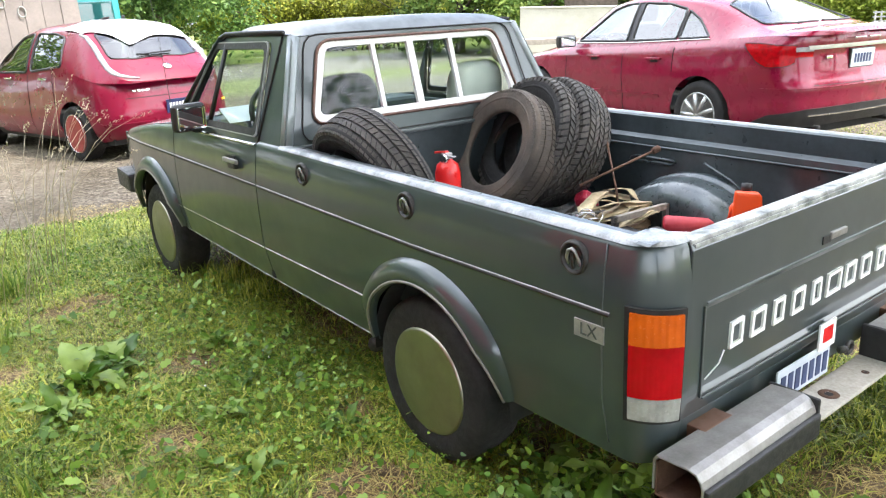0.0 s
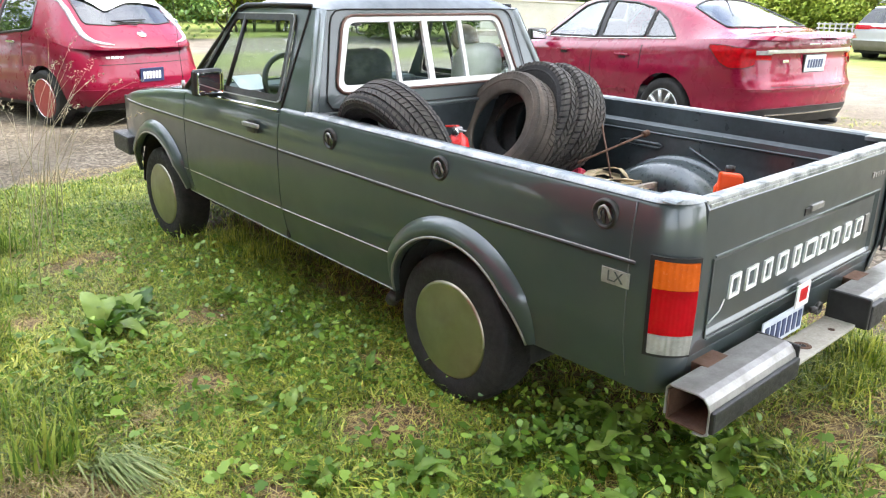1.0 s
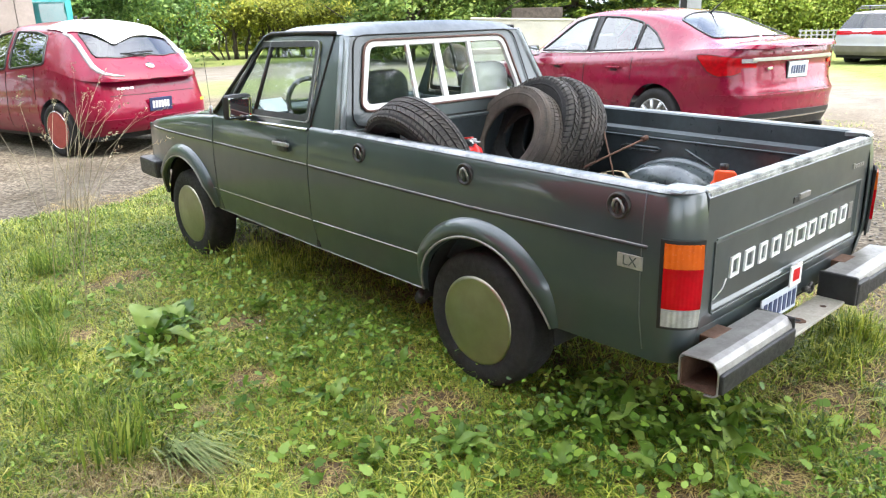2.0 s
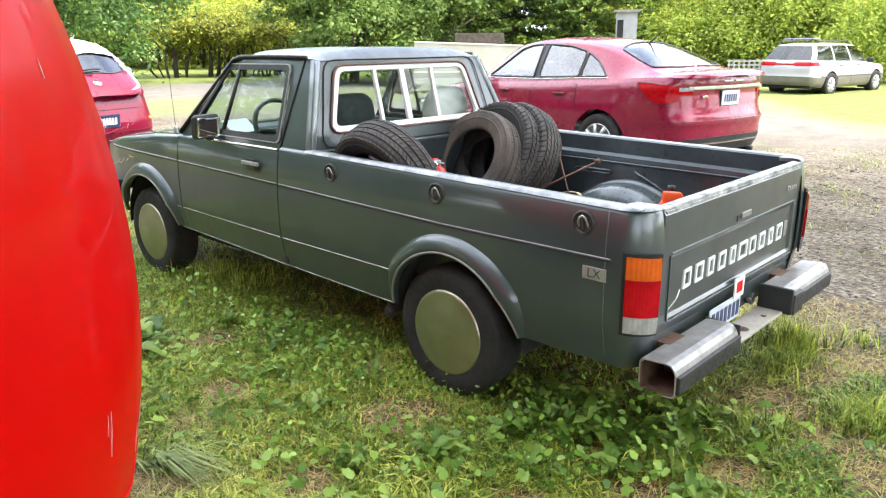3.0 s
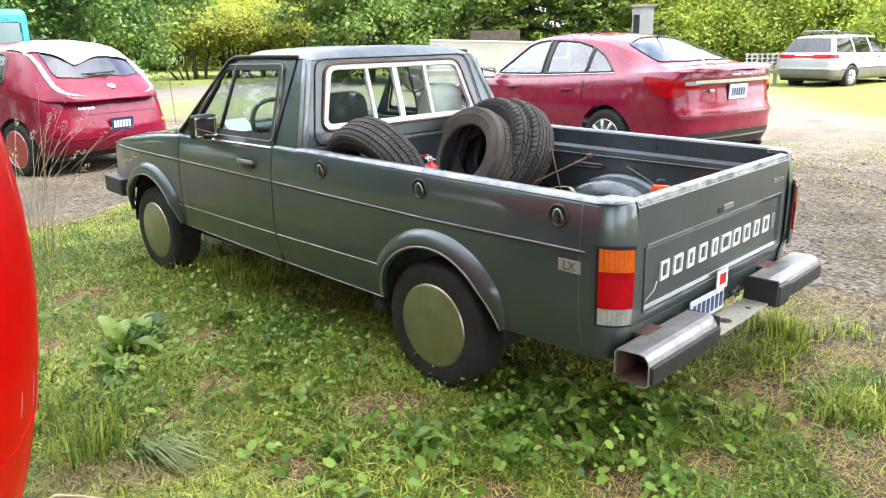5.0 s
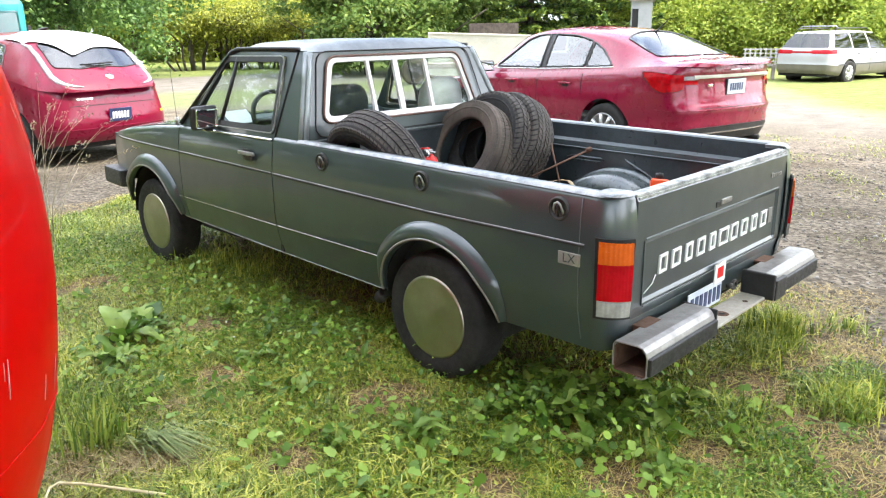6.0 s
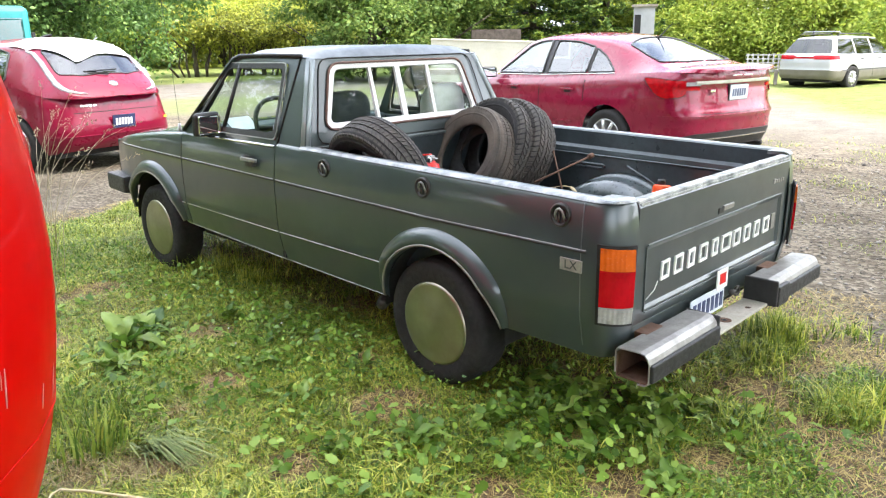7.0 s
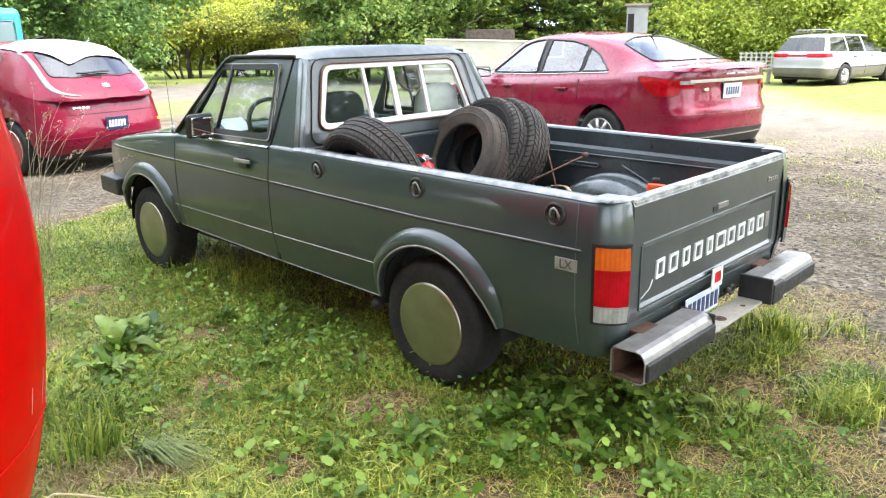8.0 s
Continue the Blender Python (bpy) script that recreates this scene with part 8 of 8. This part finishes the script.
def baldness(x, y):
    b = np.zeros(x.shape)
    for cx, cy, r in BARE_SPOTS:
        b = np.maximum(b, np.exp(-(((x - cx) ** 2 + (y - cy) ** 2) / (r * r * 0.7)) ** 1.2))
    return b


rng = np.random.default_rng(42)
x, y = scatter(rng, 280000, -3.4, 1.6, -2.6, 5.4)
bare = field(x, y, 1.15, 9.1) + 0.55 * field(x, y, 3.4, 4.4) + 1.15 * baldness(x, y) - 0.2 + 0.85 * np.clip(0.95 - lawn_depth(x, y), 0, 1) * (y < 0)
ok = (bare < 0.14 + 0.32 * rng.uniform(size=len(x))) | (rng.uniform(size=len(x)) < 0.10)
x, y, bare = x[ok], y[ok], bare[ok]
lush = np.clip(0.5 - bare * 0.7, 0.15, 1.2)
v, t = blades(rng, x, y, (0.017 + 0.036 * lush) * rng.uniform(0.5, 1.7, len(x)), rng.uniform(0.0034, 0.0085, len(x)), 1.5)
stuff("lawn_grass", v, t, GRASS, "short uneven yellow-green grass mixed with weeds")
# finer, shorter blades that fill the ground by the walk
x, y = scatter(rng, 150000, -2.5, 0.7, -1.7, 2.4)
ok = 1.3 * baldness(x, y) + 0.3 * field(x, y, 2.2, 77.0) + 0.9 * np.clip(0.9 - lawn_depth(x, y), 0, 1) * (y < 0) < 0.25 + 0.6 * rng.uniform(size=len(x))
x, y = x[ok], y[ok]
v, t = blades(rng, x, y, rng.uniform(0.014, 0.050, len(x)), rng.uniform(0.0018, 0.0042, len(x)), 1.7)
stuff("fine_grass", v, t, GRASS, "fine short grass between the weeds")
# dry thatch lying between the blades
x, y = scatter(rng, 130000, -3.2, 1.9, -2.5, 5.4, -0.35)
pr = field(x, y, 1.15, 9.1) + 0.5 * field(x, y, 3.4, 4.4) + 1.0 * baldness(x, y)
ok = pr > -0.42 + 0.5 * rng.uniform(size=len(x))
x, y = x[ok], y[ok]
v, t = blades(rng, x, y, rng.uniform(0.02, 0.075, len(x)), rng.uniform(0.0016, 0.0036, len(x)), 1.6, 0.82)
stuff("dry_thatch", v, t, STRAW, "flattened dry straw among the grass")
# straw lying on the bare spots
pts = []
for cx, cy, r in BARE_SPOTS:
    q = rng.normal(size=(int(9000 * r * r) + 60, 2)) * r * 0.75
    pts.append(q + np.array([[cx, cy]]))
p = np.concatenate(pts)
v, t = blades(rng, p[:, 0], p[:, 1], rng.uniform(0.025, 0.085, len(p)), rng.uniform(0.0016, 0.0036, len(p)), 1.7, 0.86)
stuff("loose_straw", v, t, STRAW, "pale straw strewn over bare soil")
# low creeping weeds
x, y = scatter(rng, 80000, -3.0, 1.2, -1.9, 4.6)
wd = field(x, y, 0.95, 21.0) + 0.6 * field(x, y, 2.7, 33.0) - 1.2 * baldness(x, y)
shade = np.exp(-((x + 0.85) / 0.55) ** 2) * 0.55
ok = wd + shade > -0.12 + 0.55 * rng.uniform(size=len(x))
x, y = x[ok], y[ok]
p = np.stack([x, y, gz(x, y) + rng.uniform(0.01, 0.06, len(x))], axis=1)
v, t = round_leaves(rng, p, 0.0125, 0.9, 1.0)
stuff("creeping_weeds", v, t, CLOVER, "low creeping weeds with small rounded leaves", "weeds")
# larger soft leaves along the pickup and by its rear wheel
pts = []
for cx, cy, rx, ry, n in ((-0.92, 0.75, 0.28, 0.8, 480), (-0.62, -0.45, 0.32, 0.30, 420), (-0.50, -0.85, 0.30, 0.16, 200), (-1.05, -0.66, 0.12, 0.10, 40), (-1.75, 1.2, 0.40, 0.40, 160), (-1.35, 0.1, 0.6, 0.6, 70), (-0.9, 2.0, 0.3, 0.5, 160)):
    q = rng.normal(size=(n, 2)) * np.array([[rx, ry]]) * 0.6
    pts.append(np.stack([cx + q[:, 0], cy + q[:, 1], rng.uniform(0.02, 0.13, n)], axis=1))
p = np.concatenate(pts)
p = p[(p[:, 0] < -0.62) | (p[:, 1] < -0.35)]
v, t = round_leaves(rng, p, 0.025, 0.9, 0.8)
stuff("leafy_weeds", v, t, CLOVER, "clumps of soft leafy weeds along the pickup", "weeds")


# pointed leaves cut and lying loose among the blades
x, y = scatter(rng, 26000, -2.7, 0.5, -1.9, 3.6)
wd = field(x, y, 0.8, 51.0) + 0.6 * field(x, y, 2.4, 63.0) - 1.0 * baldness(x, y) + 0.35 * np.exp(-(((x + 1.4) / 0.45) ** 2 + ((y + 0.35) / 0.4) ** 2))
ok = wd > -0.10 + 0.6 * rng.uniform(size=len(x))
x, y = x[ok], y[ok]
p = np.stack([x, y, gz(x, y) + rng.uniform(0.015, 0.06, len(x))], axis=1)
v, t = leaf_cards(rng, p, 0.030, 0.35, 0.1, 0.36)
stuff("loose_leaves", v, t, DOCK, "pointed pale green leaves strewn in the grass", "leaves")


def lobed_leaves(rng, pos, size, tilt=0.6):
    """Soft lobed leaves of eleven corners with a shallow fold."""
    n = len(pos)
    nrm = rng.normal(size=(n, 3)) * tilt
    nrm[:, 2] = np.abs(nrm[:, 2]) + 0.8
    nrm = unit(nrm)
    d = unit(np.cross(nrm, rng.normal(size=(n, 3))))
    s_ = np.cross(d, nrm)
    l = size * rng.uniform(0.55, 1.35, size=(n, 1))
    out = []
    for a, b in ((-0.5, 0.0), (-0.42, -0.22), (-0.16, -0.34), (-0.06, -0.22), (0.20, -0.30), (0.32, -0.12), (0.58, 0.0), (0.32, 0.12), (0.20, 0.30), (-0.06, 0.22), (-0.16, 0.34), (-0.42, 0.22)):
        out.append(pos + d * l * a + s_ * l * b + nrm * l * (abs(b) * 0.35 - 0.10 * (a + 0.5) ** 2))
    return np.stack(out, axis=1).reshape(-1, 3), np.arange(n * 12).reshape(n, 12)


pts = []
for cx, cy, r, n in ((-1.40, -0.42, 0.22, 150), (-1.20, -0.20, 0.18, 80), (-1.58, -0.02, 0.16, 70), (-0.95, -0.62, 0.16, 70), (-1.30, 0.35, 0.2, 70), (-1.62, 0.62, 0.2, 70), (-1.0, 0.70, 0.2, 110), (-0.90, 1.20, 0.25, 130), (-1.55, 1.35, 0.25, 120), (-1.75, 1.05, 0.2, 90), (-0.62, -0.55, 0.2, 150), (-0.52, -0.88, 0.2, 130), (-0.75, -0.95, 0.2, 70), (-1.1, 1.9, 0.3, 120), (-1.6, 2.3, 0.3, 100), (-0.2, -1.2, 0.2, 60), (-1.65, -0.55, 0.2, 90), (-1.05, -1.25, 0.2, 80)):
    n = int(n * 0.55)
    q = rng.normal(size=(n, 2)) * r * 0.75
    pts.append(np.stack([cx + q[:, 0], cy + q[:, 1], rng.uniform(0.015, 0.07, n)], axis=1))
p = np.concatenate(pts)
p = p[(p[:, 0] < -0.66) | (p[:, 1] < -0.32)]
p[:, 2] += gz(p[:, 0], p[:, 1])
v, t = lobed_leaves(rng, p, 0.046)
stuff("lobed_weeds", v, t, DOCK, "patches of lobed green weed leaves in the grass", "weeds")


def big_leaf(m, length, width, bend, wave):
    """One broad leaf on a stalk, with a folded midrib and a gently wavy rim."""
    cols = []
    for i in range(13):
        s = i / 12
        if s < 0.26:
            w = 0.0035
        else:
            q = (s - 0.26) / 0.74
            w = 0.0035 + width * math.sin(math.pi * min(1, q * 0.97 + 0.03)) ** 0.62 * (1.05 - 0.45 * q)
        z = bend * (s - s * s * 1.25) * length
        cols.append([m @ Vector((sx * w, s * length, z + abs(sx) * w * 0.30 + wave * math.sin(s * 15 + sx * 2) * abs(sx) ** 2)) for sx in (-1, -0.7, -0.35, 0, 0.35, 0.7, 1)])
    return grid_vf(cols)


rl = random.Random(17)


def dock_plant(x, y, n, size, label):
    pl = empty("dock_plant", pose(x, y, ground_z(x, y)), label=label, category="weed", group="broad-leaved dock plants")
    for i in range(n):
        az = 360 * i / n + rl.uniform(-25, 25)
        el = rl.uniform(8, 62)
        l = size * rl.uniform(0.45, 1.15)
        m = pose(rl.uniform(-0.03, 0.03), rl.uniform(-0.03, 0.03), 0.0, 0, 0, az) @ pose(0, 0, 0, el)
        v, f = big_leaf(m, l, l * rl.uniform(0.13, 0.22), rl.uniform(0.2, 1.0), rl.uniform(0.03, 0.08) * l)
        obj("leaf", v, f, DOCK_LEAF, pl)
    return pl


dock_plant(-1.60, 1.38, 17, 0.22, "large dock plant with broad crinkled leaves in the grass")
dock_plant(-1.44, 1.48, 15, 0.21, "large dock plant with broad crinkled leaves in the grass")
dock_plant(-1.74, 1.15, 15, 0.18, "broad-leaved dock plant in the grass")
dock_plant(-1.05, -0.66, 9, 0.13, "small broad-leaved rosette in the grass")
for x, y, s in ((-0.62, -0.40, 0.17), (-0.50, -0.62, 0.19), (-0.66, -0.78, 0.18), (-0.45, -0.90, 0.17), (-0.78, -0.50, 0.16), (-0.55, -0.48, 0.19), (-0.72, -0.64, 0.18), (-0.36, -0.74, 0.18), (-0.60, -0.98, 0.17), (-0.28, -0.95, 0.16), (-0.85, -0.86, 0.14), (-0.92, -0.40, 0.13), (-0.80, -1.12, 0.12), (-1.25, -0.35, 0.14), (-1.32, 0.30, 0.13), (-0.95, 0.35, 0.13), (-1.08, 0.95, 0.13), (-1.48, -0.15, 0.12), (-1.25, 0.75, 0.14), (-0.98, 1.45, 0.13)):
    dock_plant(x, y, 12, s * (0.95 if y < -0.3 else 0.8), "broad-leaved weed beside the rear wheel" if y < -0.3 else "broad-leaved weed in the grass")


def grass_clump(x, y, n, h, lean, mat, label, spread=0.10, width=0.006):
    a = rng.normal(size=n) * spread
    b = rng.normal(size=n) * spread
    v, t = blades(rng, x + a, y + b, h * rng.uniform(0.5, 1.15, n), rng.uniform(0.6, 1.3, n) * width, lean)
    return tagged(stuff("grass_clump", v, t, mat, label), group="long grass clumps")


for x, y, n, h, ln in ((-1.95, 0.76, 80, 0.15, 0.8), (-2.12, 0.95, 90, 0.17, 0.8), (-1.86, 2.2, 180, 0.2, 0.9), (-1.62, 3.0, 160, 0.2, 0.9), (-2.05, 1.6, 160, 0.22, 0.9), (0.74, -0.90, 420, 0.15, 0.8), (0.45, -0.98, 160, 0.11, 0.9), (-0.22, -1.12, 170, 0.11, 1.0), (-0.62, 2.25, 420, 0.15, 0.7), (-0.55, 1.95, 320, 0.13, 0.7), (-0.80, 2.85, 160, 0.12, 0.8), (0.12, -1.42, 320, 0.13, 0.9), (0.34, -1.50, 180, 0.10, 0.9), (-0.66, -0.98, 130, 0.10, 0.8), (0.98, -1.15, 120, 0.08, 0.9), (-1.02, -0.42, 120, 0.07, 0.9)):
    grass_clump(x, y, n, h, ln, GRASS_BLUE if x < -1.5 else GRASS, "clump of longer arching grass", 0.075)
# broad upright blades beside the van, with last year's dead growth at their foot
for x, y, n, h in ((-2.07, 0.50, 44, 0.18), (-2.01, 0.58, 30, 0.15), (-2.14, 0.55, 26, 0.15)):
    grass_clump(x, y, n, h, 0.55, GRASS_BLUE, "tuft of broad upright grass blades", 0.05, 0.010)
DEAD = leafy("dead_grass", (0.085, 0.060, 0.026), (0.24, 0.185, 0.080), (0.47, 0.40, 0.20), 0.1, 0.75, 6.0)
pts = []
for cx, cy, r, n in ((-2.03, 0.30, 0.10, 260), (-1.95, 0.20, 0.08, 150), (-2.18, 0.48, 0.09, 200), (-2.24, 0.34, 0.12, 190), (-1.71, 0.58, 0.08, 110)):
    pts.append(np.array([[cx, cy]]) + rng.normal(size=(n, 2)) * r * 0.7)
p = np.concatenate(pts)
v, t = blades(rng, p[:, 0], p[:, 1], rng.uniform(0.05, 0.13, len(p)), rng.uniform(0.002, 0.0048, len(p)), 1.3, 0.62)
stuff("dead_grass", v, t, DEAD, "matted dead tan grass at the foot of a tuft")
# a swath of flattened grass
n = 110
x, y = -1.95 + rng.normal(size=n) * 0.040, 0.43 + rng.normal(size=n) * 0.035
a = radians(-72) + rng.normal(size=n) * 0.20
l = rng.uniform(0.18, 0.42, n)
z = gz(x, y)
d = np.stack([np.cos(a), np.sin(a), np.zeros(n)], axis=1)
sd_ = np.stack([-np.sin(a), np.cos(a), np.zeros(n)], axis=1) * rng.uniform(0.0015, 0.0036, n)[:, None]
b0 = np.stack([x, y, z + 0.01], axis=1)
b1 = b0 + d * (l * 0.45)[:, None] + np.stack([np.zeros(n), np.zeros(n), rng.uniform(0.04, 0.085, n)], axis=1)
b2 = b0 + d * l[:, None] + np.stack([np.zeros(n), np.zeros(n), rng.uniform(0.0, 0.03, n)], axis=1)
v = np.stack([b0 - sd_, b0 + sd_, b1 + sd_, b1 - sd_, b2], axis=1).reshape(-1, 3)
i5 = np.arange(n)[:, None] * 5
t = np.concatenate([i5 + np.array([[0, 1, 2]]), i5 + np.array([[0, 2, 3]]), i5 + np.array([[3, 2, 4]])], axis=1).reshape(-1, 3)
PRESSED = leafy("pressed_grass_blades", (0.10, 0.15, 0.035), (0.20, 0.27, 0.075), (0.37, 0.42, 0.16), 0.3, 0.5, 4.0)
stuff("flattened_grass", v, t, PRESSED, "swath of long grass pressed flat")
# tall dry seed stalks near the walk
for x, y, n in ((-1.36, 3.30, 9), (-1.62, 2.60, 6), (-1.10, 4.3, 6)):
    st = empty("seed_grass", label="tall dry grass stalks with pale seed heads", category="grass", group="tall seeding grass")
    for i in range(n):
        bx, by = x + rl.gauss(0, 0.10), y + rl.gauss(0, 0.12)
        h = rl.uniform(0.85, 1.25)
        az = rl.uniform(-0.8, 2.4)
        ln = rl.uniform(0.15, 0.62)
        pts = [(bx + math.cos(az) * ln * s * s, by + math.sin(az) * ln * s * s, h * (s - 0.18 * s ** 3 * ln * 2)) for s in (0, 0.3, 0.6, 0.85, 1.0)]
        tube("stalk", pts, 0.0018, SEED, st, sides=4, taper=[1.3, 1.1, 0.9, 0.7, 0.5])
        e, d = Vector(pts[-1]), (Vector(pts[-1]) - Vector(pts[-2])).normalized()
        vs, fs = [], []
        for k in range(16):
            s = k / 16
            q = e + d * (s * 0.11) + Vector((rl.gauss(0, 0.010), rl.gauss(0, 0.010), rl.gauss(0, 0.008) - 0.02 * s * s))
            u = Vector((rl.gauss(0, 1), rl.gauss(0, 1), rl.gauss(0, 1))).normalized() * 0.011
            w = d.cross(u).normalized() * 0.0042
            o = len(vs)
            vs += [q - u, q + w, q + u, q - w]
            fs.append((o, o + 1, o + 2, o + 3))
        obj("seed_head", vs, fs, SEED, st, smooth=False)
for i in range(5):
    x, y = rl.uniform(-1.25, -0.85), rl.uniform(0.6, 2.2)
    fl = empty("clover_flower", pose(x, y, ground_z(x, y) + 0.055), label="small white clover flower in the grass", category="flower", group="clover flowers")
    bmf = bmesh.new()
    bmesh.ops.create_icosphere(bmf, subdivisions=1, radius=0.0055)
    part("flower_head", bmf, FLOWER, fl)
    tube("stem", [(0, 0, -0.06), (0, 0, 0)], 0.0012, CLOVER, fl, sides=3)
# sparse tufts on the gravel and its stones
n = 60000
x, y = rng.uniform(-0.6, 9.5, n), rng.uniform(-4.5, 2.5, n)
d = lawn_depth(x, y)
ok = (d < 0.35) & (field(x, y, 0.9, 5.0) + 0.5 * field(x, y, 2.6, 15.0) > 0.05 + 0.5 * rng.uniform(size=n) - 0.35 * np.exp(-np.maximum(0, -d) / 0.9))
x, y = x[ok], y[ok]
v, t = blades(rng, x, y, rng.uniform(0.012, 0.045, len(x)), rng.uniform(0.003, 0.007, len(x)), 1.3)
stuff("gravel_tufts", v, t, GRASS, "thin grass tufts growing through the gravel")
n = 5000
x, y = rng.uniform(-0.6, 7.0, n), rng.uniform(-4.0, 1.8, n)
d = lawn_depth(x, y) + 0.3 * field(x, y, 1.5, 8.0)
x, y = x[d < 0.05], y[d < 0.05]
n = len(x)
c = np.stack([x, y, gz(x, y) + 0.003], axis=1)
s = rng.uniform(0.006, 0.020, (n, 1)) * np.where(rng.uniform(size=(n, 1)) < 0.03, 2.2, 1.0)
offs = np.array([[1, 0, 0], [0, 1, 0], [-1, 0, 0], [0, -1, 0], [0, 0, 0.75], [0, 0, -0.5]])
v = (c[:, None, :] + offs[None] * s[:, None, :] * rng.uniform(0.6, 1.25, (n, 6, 1))).reshape(-1, 3)
i = np.arange(n)[:, None] * 6
tr = np.concatenate([i + np.array([q]) for q in ((0, 1, 4), (1, 2, 4), (2, 3, 4), (3, 0, 4), (1, 0, 5), (2, 1, 5), (3, 2, 5), (0, 3, 5))], axis=1).reshape(-1, 3)
PEBBLE = leafy("gravel_stones", (0.10, 0.09, 0.08), (0.18, 0.16, 0.14), (0.30, 0.28, 0.25), 0.0, 0.85, 3.0)
stuff("gravel_stones", v, tr, PEBBLE, "loose grey gravel stones", "gravel")
# pale cord lying in the grass
CORD = surface("pale_yellow_cord", (0.50, 0.43, 0.22), (0.66, 0.60, 0.38), 60, (0.6, 0.8))
cord = tube("cord", [(-2.37, 0.17, 0.02), (-2.34, 0.265, 0.03), (-2.315, 0.300, 0.035), (-2.285, 0.300, 0.04), (-2.23, 0.22, 0.045), (-2.16, 0.12, 0.04), (-2.055, 0.0, 0.02)], 0.0048, CORD, None, sides=6)
tagged(cord, label="pale tan cord lying in the grass", category="cord")
# fallen twigs
for i in range(16):
    x, y, a, l = rl.uniform(-1.7, 0.2), rl.uniform(-1.3, 0.6), rl.uniform(0, 6.28), rl.uniform(0.08, 0.22)
    tw = tube("twig", [(x, y, ground_z(x, y) + 0.012), (x + math.cos(a) * l / 2, y + math.sin(a) * l / 2, ground_z(x, y) + 0.022), (x + math.cos(a + 0.3) * l, y + math.sin(a + 0.3) * l, ground_z(x, y) + 0.010)], 0.0022, STRAW, None, sides=5)
    tagged(tw, label="thin dry twig lying in the grass", category="twig", group="fallen twigs")
